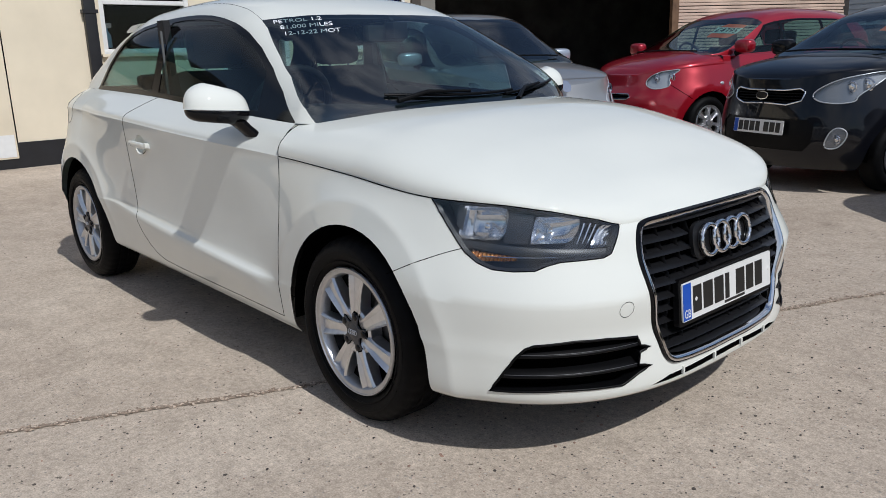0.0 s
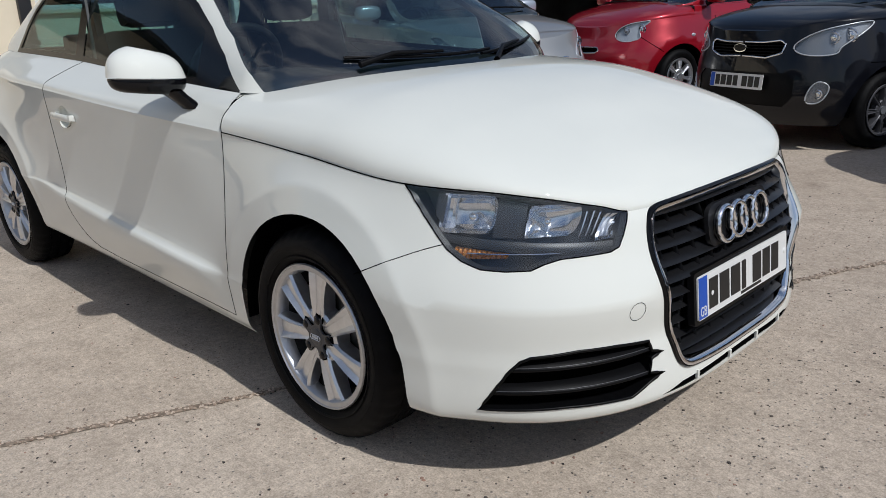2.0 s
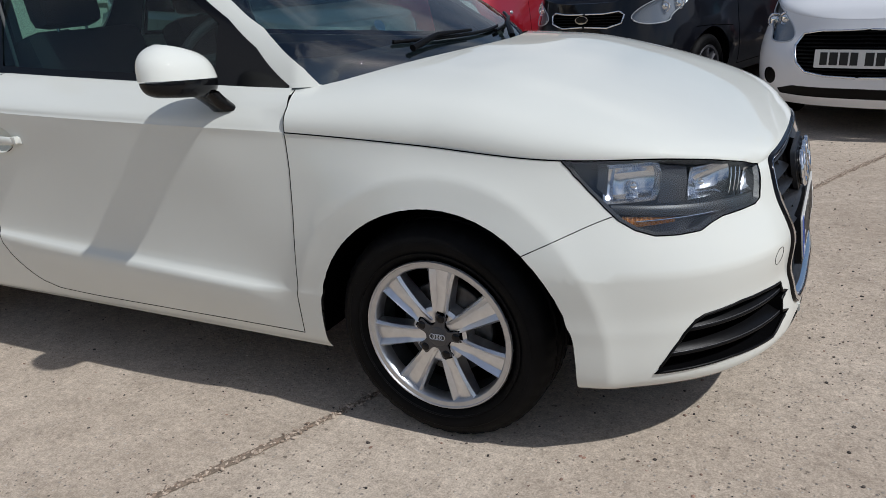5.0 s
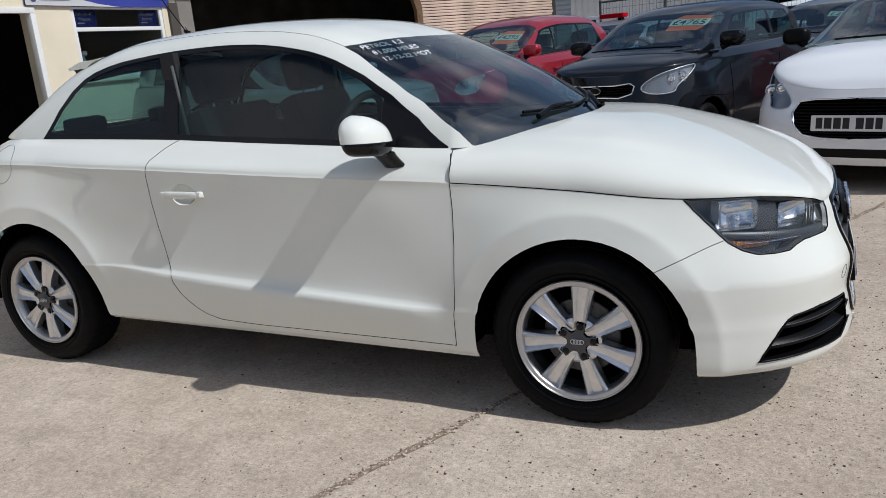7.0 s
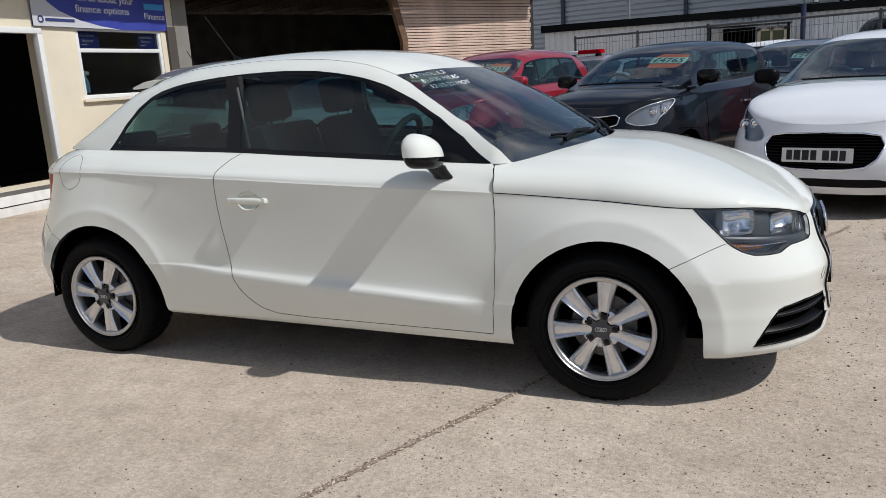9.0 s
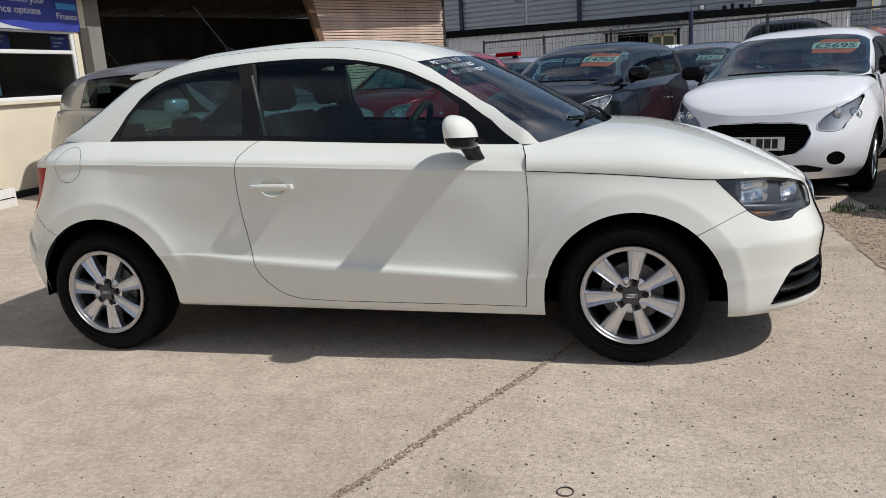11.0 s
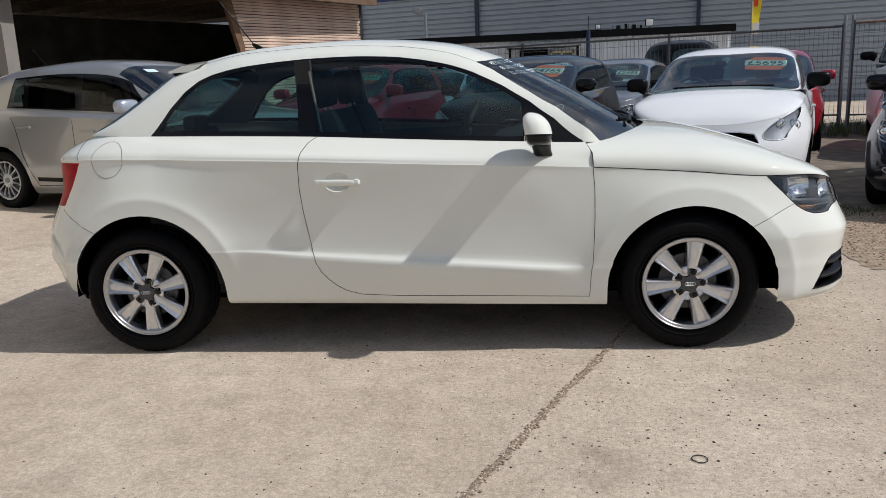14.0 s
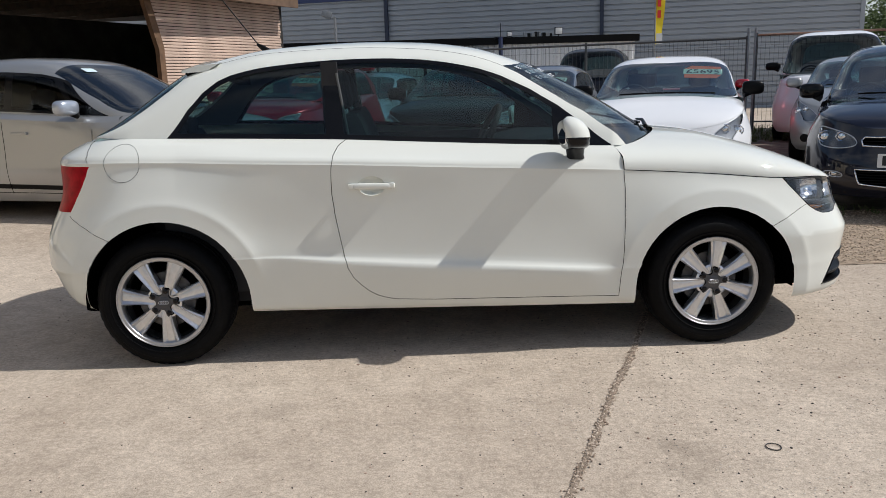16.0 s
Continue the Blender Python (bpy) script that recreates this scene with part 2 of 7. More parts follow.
# ---------- car shells ----------
class Shell:
    """A smooth car body. Level lines run from the tail's middle round the side to the nose's middle; x ahead, y to the left, z up; the near (right) side is built and then mirrored."""

    def __init__(self, x0r, x0f, loops, lr=1.0, lf=1.15):
        self.x0r, self.x0f, self.lr, self.lf = x0r, x0f, lr, lf
        self.loops = [(smooth_curve(z), smooth_curve(w), xr, xf, nr, nf) for z, w, xr, xf, nr, nf in loops]
        self.qs = x0f - x0r
        self.qmax, self.vmax = lr + self.qs + lf, len(loops) - 1.0
        self.table = None
        self.flares = []
        self.crease = None

    def line(self, k, q):
        z, w, xr, xf, nr, nf = self.loops[k]
        q = np.asarray(q, float)
        x, y = self.x0r + (q - self.lr), np.zeros_like(q)
        side = (q >= self.lr) & (q <= self.lr + self.qs)
        y[side] = w(x[side])
        for sel, n, x0, a, s in ((q < self.lr, nr, self.x0r, self.x0r - xr, (self.lr - q) / self.lr), (q > self.lr + self.qs, nf, self.x0f, xf - self.x0f, (q - self.lr - self.qs) / self.lf)):
            if sel.any():
                p = np.clip(s[sel], 0, 1) * math.pi / 2
                r = (np.abs(np.cos(p))**n + np.abs(np.sin(p))**n)**(-1 / n)
                x[sel] = x0 + (-a if x0 == self.x0r else a) * r * np.sin(p)
                y[sel] = float(w(x0)) * r * np.cos(p)
        return np.stack([x, -y, z(x)], -1)

    def at(self, q, v):
        q, v = np.atleast_1d(np.asarray(q, float)), np.atleast_1d(np.asarray(v, float))
        P = np.stack([self.line(k, q) for k in range(len(self.loops))])
        i = np.clip(np.floor(v).astype(int), 0, len(self.loops) - 2)
        s = (v - i)[:, None]
        n = np.arange(len(q))
        last = len(self.loops) - 1
        A, B = P[i, n], P[i + 1, n]
        before, after = P[np.maximum(i - 1, 0), n], P[np.minimum(i + 2, last), n]
        ta, tb = (B - before) / np.where(i == 0, 1, 2)[:, None], (after - A) / np.where(i + 1 == last, 1, 2)[:, None]
        R = (2 * s**3 - 3 * s**2 + 1) * A + (s**3 - 2 * s**2 + s) * ta + (3 * s**2 - 2 * s**3) * B + (s**3 - s**2) * tb
        for cx, cz, r in self.flares:
            d = np.where(R[:, 2] > cz, np.hypot(R[:, 0] - cx, R[:, 2] - cz), np.abs(R[:, 0] - cx)) - r
            w = 0.5 + 0.5 * np.tanh((d - 0.074) / 0.013)
            lip = 0.0125 * (w * np.exp(-np.maximum(d - 0.074, -0.03) / 0.055) + (1 - w) * (1 + 5.2 * (d - 0.074)))
            # the lip runs out towards the sill
            low = np.clip((R[:, 2] - cz + 0.02) / 0.24, 0, 1)
            lip = lip * np.where((R[:, 0] - cx) * (1.25 - cx) > 0, low * low * (3 - 2 * low), 1)
            R[:, 1] -= np.where(R[:, 1] < -0.55, lip, 0)
        if self.crease:
            # a soft edge that runs round the bumper at one height
            z0, x1, amount = self.crease
            k = amount * np.exp(-np.abs(R[:, 2] - z0) / 0.035) * np.clip((R[:, 0] - x1) / 0.2, 0, 1) * np.clip((np.abs(R[:, 1]) - 0.38) / 0.08, 0, 1)
            R[:, 0] += 0.8 * k
            R[:, 1] += 0.6 * k * np.sign(R[:, 1]) * np.clip(np.abs(R[:, 1]) / 0.3, 0, 1)
        return R

    def find(self, axis, a, z):
        """The (q, v) at which the side (axis 0: x) or the end (axis 1: y) has that place and height."""
        if self.table is None:
            Q, V = np.meshgrid(np.linspace(0, self.qmax, 420), np.linspace(0, self.vmax, 150))
            self.table = (Q.ravel(), V.ravel(), self.at(Q.ravel(), V.ravel()))
        Q, V, T = self.table
        ok = (Q >= 0) if axis == 0 else ((Q > self.lr + self.qs * 0.5) if axis == 1 else (Q < self.lr + self.qs * 0.5))
        d = (T[:, min(axis, 1)] - a)**2 + (T[:, 2] - z)**2 + np.where(ok, 0, 9)
        i = int(np.argmin(d))
        q, v, c = Q[i], V[i], [min(axis, 1), 2]
        for _ in range(5):
            e = 1e-3
            p = self.at([q, q + e, q], [v, v, v + e])[:, c]
            J = np.stack([(p[1] - p[0]) / e, (p[2] - p[0]) / e], -1)
            if abs(np.linalg.det(J)) < 1e-6:
                break
            step = np.clip(np.linalg.solve(J, np.array([a, z]) - p[0]), -0.05, 0.05)
            q, v = np.clip(q + step[0], 0, self.qmax), np.clip(v + step[1], 0, self.vmax)
        return (q, v)

    def path(self, pts):
        """Points ('x', x, z) on the side, ('y', y, z) at the nose, ('r', y, z) at the tail, ('q', q, v) as they are."""
        return [(p[1], p[2]) if p[0] == 'q' else self.find({'x': 0, 'y': 1, 'r': 2}[p[0]], p[1], p[2]) for p in pts]


def normals_of(at, uv, box4):
    e = 2e-3
    lo, hi = np.array(box4[:2]), np.array(box4[2:])
    a, b = np.clip(uv - (e, 0), lo, hi), np.clip(uv + (e, 0), lo, hi)
    c, d = np.clip(uv - (0, e), lo, hi), np.clip(uv + (0, e), lo, hi)
    n = np.cross(at(*b.T) - at(*a.T), at(*d.T) - at(*c.T))
    return n / np.maximum(np.linalg.norm(n, axis=1), 1e-9)[:, None]


def panels(at, box4, sv, lines, regions, step, default):
    """Cut a surface at(u, v) into panels. lines: polylines in (u, v); regions: (name, test on (u, v) and places). Gives name: (places, triangles, normals)."""
    from mathutils.geometry import delaunay_2d_cdt
    u0, v0, u1, v1 = box4
    nu, nv = max(2, int((u1 - u0) / step)), max(2, int((v1 - v0) * sv / step))
    gu, gv = np.linspace(u0, u1, nu + 1), np.linspace(v0, v1, nv + 1)
    pts = [(a, b * sv) for a in gu for b in gv]
    edges = []
    for ln, closed in lines:
        ln = [(min(max(a, u0), u1), min(max(b, v0), v1)) for a, b in ln]
        d = dense([(a, b * sv) for a, b in ln], step * 0.6, closed)
        k = len(pts)
        pts += d
        edges += [(k + i, k + i + 1) for i in range(len(d) - 1)] + ([(k + len(d) - 1, k)] if closed else [])
    vs, _, fs, *_ = delaunay_2d_cdt([Vector(p) for p in pts], edges, [], 0, 1e-5)
    uv = np.array([(v.x, v.y / sv) for v in vs])
    tri = np.array([f for f in fs if len(f) == 3])
    P = at(*uv.T)
    N = normals_of(at, uv, box4)
    mid_uv, mid = uv[tri].mean(1), P[tri].mean(1)
    tn = np.cross(P[tri[:, 1]] - P[tri[:, 0]], P[tri[:, 2]] - P[tri[:, 0]])
    tri = tri[np.linalg.norm(tn, axis=1) > 1e-9]
    mid_uv, mid = uv[tri].mean(1), P[tri].mean(1)
    tag = np.full(len(tri), -1)
    for i, (name, test) in enumerate(regions):
        tag[(tag < 0) & test(mid_uv, mid)] = i
    out = {}
    for i, name in [(-1, default)] + [(i, r[0]) for i, r in enumerate(regions)]:
        t = tri[tag == i]
        if len(t) == 0 or name is None:
            continue
        used = np.unique(t)
        remap = np.full(len(uv), -1)
        remap[used] = np.arange(len(used))
        out[name] = (P[used], remap[t], N[used])
    return out


def skin(name, piece, material, parent, flip=False, label="", shift=0.0, outward=None):
    P, T, N = (a.copy() for a in piece)
    c = P.mean(0)
    want = np.array(outward) if outward is not None else None
    ref = N.mean(0)
    s = 1.0
    if want is not None and ref @ want < 0:
        s = -1.0
    N = N * s
    P = P + N * shift
    tn = np.cross(P[T[:, 1]] - P[T[:, 0]], P[T[:, 2]] - P[T[:, 0]])
    bad = (tn * N[T[:, 0]]).sum(1) < 0
    T[bad] = T[bad][:, ::-1]
    if flip:
        P[:, 1] *= -1
        N[:, 1] *= -1
        T = T[:, ::-1]
    return sheet(name, P, T.tolist(), material, parent, label, True, N)


def poly_test(poly):
    return lambda uv, p: inside(uv, poly)


class Canopy:
    """The roof, screens and side windows as one bubble over the belt: a: x, b: 0 at the belt to 1 at the middle of the roof."""

    def __init__(self, belt_z, belt_w, top, lean, power, crown=0.03):
        self.zb, self.wb, self.zc, self.p, self.lean, self.crown = smooth_curve(belt_z), smooth_curve(belt_w), smooth_curve(top), smooth_curve(power), lean, crown

    def at(self, a, b):
        a, b = np.atleast_1d(np.asarray(a, float)), np.atleast_1d(np.asarray(b, float))
        p = np.maximum(self.p(a), 2)
        ph = np.clip(b, 0, 1) * math.pi / 2
        r = (np.abs(np.cos(ph))**p + np.abs(np.sin(ph))**p)**(-1 / p)
        f, s = r * np.cos(ph), r * np.sin(ph)
        zb = self.zb(a)
        H = np.maximum(self.zc(a) - zb, 0.004)
        y = (np.maximum(self.wb(a), 0.01) - self.lean * s * H) * f
        crown = np.minimum(self.crown, H * 0.2)
        return np.stack([a, -y, zb + H * s - crown * f * f * s], -1)

    def find(self, x, z):
        b = np.linspace(0, 0.75, 400)
        return (x, float(b[np.argmin(np.abs(self.at(np.full(400, x), b)[:, 2] - z))]))


class Bonnet:
    def __init__(self, shell, top, power=2.6):
        self.s, self.zc, self.p = shell, smooth_curve(top), power

    def at(self, q, b):
        q, b = np.atleast_1d(np.asarray(q, float)), np.atleast_1d(np.asarray(b, float))
        E = self.s.line(len(self.s.loops) - 1, q)
        ph = np.clip(b, 0, 1) * math.pi / 2
        r = (np.abs(np.cos(ph))**self.p + np.abs(np.sin(ph))**self.p)**(-1 / self.p)
        f, s = r * np.cos(ph), r * np.sin(ph)
        zc = np.maximum(self.zc(E[:, 0]), E[:, 2])
        return np.stack([E[:, 0], E[:, 1] * f, E[:, 2] + (zc - E[:, 2]) * s], -1)


def outline_tube(name, at, path, r, material, parent, step=0.02, closed=False, lift=0.0, flip=False, sv=1.0, label=""):
    d = dense([(a, b * sv) for a, b in path], step, closed)
    P = at(np.array([p[0] for p in d]), np.array([p[1] / sv for p in d]))
    if flip:
        P[:, 1] *= -1
    return tube(name, P.tolist(), r, material, parent, label, 5, closed)


# ---------- wheels ----------
def build_wheel(parent, centre, R, r_rim, width, spokes, out=-1, turn=90.0, metal="alloy", spoke_w=0.056, detail=True, cap="badge"):
    """A road wheel as one part with its pieces: out is the side (-1 right, 1 left) that its face shows."""
    cx, cy, cz = centre
    hub = new("wheel")
    hub.parent = parent
    hub.location = centre
    o = out
    W = width
    bm = bmesh.new()
    prof = [(r_rim * 0.99, -0.012 * o), (r_rim + 0.012, 0.004 * o), (r_rim + 0.03, 0.012 * o), ((r_rim + R) / 2, 0.016 * o), (R - 0.03, 0.010 * o), (R - 0.012, -0.006 * o), (R - 0.003, -0.022 * o)]
    for g in ((-0.05, -0.053, -0.061, -0.064), (-0.09, -0.093, -0.101, -0.104), (-0.13, -0.133, -0.141, -0.144)):
        if detail:
            prof += [(R, g[0] * o), (R - 0.007, g[1] * o), (R - 0.007, g[2] * o), (R, g[3] * o)]
    prof += [(R - 0.003, -(W - 0.02) * o), (R - 0.03, -W * o), (r_rim, -(W - 0.01) * o)]
    add_lathe(bm, prof, 168 if detail else 40)
    if detail:
        # cross grooves in the tread's shoulders and ribs
        for i, v in enumerate(bm.verts):
            r3, j = math.hypot(v.co.x, v.co.z), i % 168
            depth = -v.co.y * o
            if r3 > R - 0.0135 and (j + (1 if depth > 0.07 else 0)) % 4 == 0 and not 0.085 < depth < 0.105:
                v.co.x, v.co.z = v.co.x * (1 - 0.003 / r3), v.co.z * (1 - 0.003 / r3)
        for r2, y2 in ((R - 0.045, 0.0135), (r_rim + 0.022, 0.0115)):
            add_tube(bm, [(r2 * math.cos(t / 60 * 6.28319), y2 * o, r2 * math.sin(t / 60 * 6.28319)) for t in range(60)], 0.0025, 5, True)
    part("tyre", bm, M["rubber"], hub)
    bm = bmesh.new()
    rim = [(r_rim + 0.002, 0.004 * o), (r_rim - 0.001, 0.009 * o), (r_rim - 0.004, 0.009 * o), (r_rim - 0.006, 0.006 * o), (r_rim - 0.017, 0.0045 * o), (r_rim - 0.021, 0.000 * o), (r_rim - 0.025, -0.034 * o)]
    add_lathe(bm, rim, 72 if detail else 36)
    part("rim", bm, M["rimalloy" if metal == "alloy" else metal], hub)
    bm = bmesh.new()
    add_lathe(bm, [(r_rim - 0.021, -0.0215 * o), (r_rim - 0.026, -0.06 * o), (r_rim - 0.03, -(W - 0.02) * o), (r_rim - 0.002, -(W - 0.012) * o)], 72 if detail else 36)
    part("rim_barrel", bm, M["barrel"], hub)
    sp = None
    for j in range(spokes):
        a = radians(turn) + 2 * math.pi * j / spokes
        rot = Matrix.Rotation(-a, 4, 'Y')
        if sp is None:
            bm = bmesh.new()
            rows = []
            for rr, w, y0, y1 in ((0.040, 0.023, -0.003, -0.045), (0.072, 0.0235, 0.001, -0.045), (0.10, 0.0265, 0.004, -0.042), (0.13, 0.031, 0.005, -0.038), (0.16, 0.0355, 0.004, -0.034), (r_rim - 0.024, 0.040, 0.002, -0.03), (r_rim - 0.010, 0.050, 0.001, -0.028)):
                w *= spoke_w / 0.056
                g = 0.004 if rr < 0.08 else 0.012
                rows.append([bm.verts.new((rr, y * o, s)) for s, y in ((-w, y1), (-w * 0.96, y0 - 0.007), (-w * 0.78, y0), (-w * 0.42, y0 - g), (0, y0 - g * 0.72), (w * 0.42, y0 - g), (w * 0.78, y0), (w * 0.96, y0 - 0.007), (w, y1))])
            for A, B in zip(rows, rows[1:]):
                for i in range(8):
                    bm.faces.new((A[i], A[i + 1], B[i + 1], B[i]))
            bmesh.ops.recalc_face_normals(bm, faces=bm.faces)
            if (sum((f.normal.y for f in bm.faces), 0) > 0) != (o > 0):
                bmesh.ops.reverse_faces(bm, faces=bm.faces)
            sp = part("spoke", bm, M[metal], hub, sharp=28)
            sp.matrix_basis = rot
        else:
            c = new("spoke", sp.data)
            c.parent = hub
            c.matrix_basis = rot
    bm = bmesh.new()
    add_lathe(bm, [(0.0, -0.004 * o), (0.03, -0.004 * o), (0.05, -0.006 * o), (0.068, -0.004 * o), (0.077, -0.010 * o), (0.08, -0.05 * o)], 40)
    part("hub", bm, M[metal], hub)
    bm = bmesh.new()
    star = []
    for j in range(5):
        a = 2 * math.pi * j / 5 + 0.08
        for da, rr in ((-0.44, 0.034), (-0.30, 0.042), (-0.26, 0.058), (-0.20, 0.063), (0.20, 0.063), (0.26, 0.058), (0.30, 0.042), (0.44, 0.034)):
            star.append((rr * math.cos(a + da), rr * math.sin(a + da)))
    mm = Matrix.Rotation(radians(90), 4, 'X') if o < 0 else Matrix.Rotation(radians(-90), 4, 'X')
    if cap == "star" or cap == "badge":
        add_prism(bm, star if detail else [(0.03 * math.cos(t / 16 * 6.2832), 0.03 * math.sin(t / 16 * 6.2832)) for t in range(16)], 0.010, Matrix.Translation((0, -0.006 * o, 0)) @ mm)
    part("hub_cap", bm, M["capgrey" if detail else "badge"], hub)
    if detail:
        bm = bmesh.new()
        add_prism(bm, [(x * 1.09, y * 1.09) for x, y in star], 0.003, Matrix.Translation((0, -0.0045 * o, 0)) @ mm)
        part("cap_seat", bm, M["gap"], hub)
        bm = bmesh.new()
        add_lathe(bm, [(0.001, 0.006 * o), (0.024, 0.006 * o), (0.027, 0.004 * o), (0.030, 0.0045 * o), (0.032, 0.003 * o)], 32)
        part("cap_disc", bm, M["capgrey"], hub)
    if detail:
        bm = bmesh.new()
        for j in range(4):
            c = [((j - 1.5) * 0.0095 + 0.0075 * math.cos(t / 14 * 6.2832), 0.0072 * o, 0.0075 * math.sin(t / 14 * 6.2832)) for t in range(14)]
            add_tube(bm, c, 0.0012, 4, True)
        part("cap_emblem", bm, M["alloy"], hub)
        for j in range(5):
            a = 2 * math.pi * j / 5 + 0.08
            bm = bmesh.new()
            add_lathe(bm, [(0.0001, 0.0075 * o), (0.006, 0.0075 * o), (0.0105, 0.0055 * o), (0.0115, 0.0045 * o), (0.0115, -0.01 * o)], 12, 'Y', (0.052 * math.cos(a), 0, 0.052 * math.sin(a)))
            part("wheel_bolt", bm, M["gloss"], hub)
    bm = bmesh.new()
    add_lathe(bm, [(0.03, -0.055 * o), (0.125, -0.055 * o), (0.128, -0.058 * o), (0.128, -0.075 * o), (0.03, -0.075 * o)], 40)
    part("brake_disc", bm, M["brake"], hub)
    bm = bmesh.new()
    add_lathe(bm, [(0.001, -0.085 * o), (r_rim - 0.03, -0.085 * o), (r_rim - 0.03, -0.10 * o)], 32)
    part("wheel_back", bm, M["gap"], hub)
    return hub


def arch_lines(cx, cz, r, n=26):
    foot = [cz - 0.03 * k for k in range(1, 5)]
    return [('x', cx + r, z) for z in foot[::-1]] + [('x', cx + r * math.cos(math.pi * j / n), cz + r * math.sin(math.pi * j / n)) for j in range(n + 1)] + [('x', cx - r, z) for z in foot]


def liner(parent, cx, cz, r, y0, y1, sgn):
    """The dark inside of a wheel arch."""
    bm = bmesh.new()
    n = 24
    A = [bm.verts.new((cx + r * math.cos(math.pi * (j * 1.04 / n - 0.02)), sgn * y0, cz + r * math.sin(math.pi * (j * 1.04 / n - 0.02)))) for j in range(n + 1)]
    B = [bm.verts.new((v.co.x, sgn * y1, v.co.z)) for v in A]
    for j in range(n):
        bm.faces.new((A[j], A[j + 1], B[j + 1], B[j]))
    bm.faces.new(B)
    return part("arch_liner", bm, M["gap"], parent)


def number_plate(parent, m, material, bars, blue=True, w=0.52, h=0.111, name="number_plate"):
    """A plate in the plane of m; its characters are plain bars. bars: widths along the plate, negative for a space."""
    bm = bmesh.new()
    add_prism(bm, rounded([(-w / 2, -h / 2), (w / 2, -h / 2), (w / 2, h / 2), (-w / 2, h / 2)], 0.008, 3), 0.004, m)
    pl = part(name, bm, material, parent, "number plate with plain dark bars in place of characters")
    x = -w / 2 + (0.055 if blue else 0.02)
    if blue:
        bm = bmesh.new()
        add_box(bm, (-w / 2 + 0.003, -h / 2 + 0.003, 0.004), (-w / 2 + 0.044, h / 2 - 0.003, 0.0055), m)
        part("blue_band", bm, M["blueband"], pl)
    else:
        x += 0.015
    for b in bars:
        if b > 0:
            bm = bmesh.new()
            add_box(bm, (x, -0.0385, 0.004), (x + b, 0.0385, 0.006), m)
            part("bar", bm, M["plateink"], pl)
            x += b + 0.012
        else:
            x -= b
    return pl


def price_card(m, text, w=0.37, h=0.25, paper="orange"):
    """An orange card with a pale strip that carries the price, inside a windscreen."""
    card = tagged(new("price_card"), ("orange" if paper == "orange" else "dull grey") + " price card with a pale strip on the windscreen", "price card", group="price cards")
    bm = bmesh.new()
    add_prism(bm, rounded([(-w / 2, -h * 0.62), (w * 0.38, -h * 0.62), (w / 2, -h * 0.3), (w / 2, h * 0.55), (-w * 0.30, h * 0.62), (-w / 2, h * 0.30)], 0.01), 0.003, m)
    part("card", bm, M[paper], card)
    bm = bmesh.new()
    add_prism(bm, rounded([(-w * 0.53, -h * 0.26), (w * 0.53, -h * 0.26), (w * 0.53, h * 0.26), (-w * 0.53, h * 0.26)], 0.008), 0.003, m @ Matrix.Translation((0, 0, 0.004)))
    part("strip", bm, M["mint"], card)
    words("price", text, 0.14, M["plateink"], m @ Matrix.Translation((0, 0, 0.008)), card, width=w * 0.9)
    return card


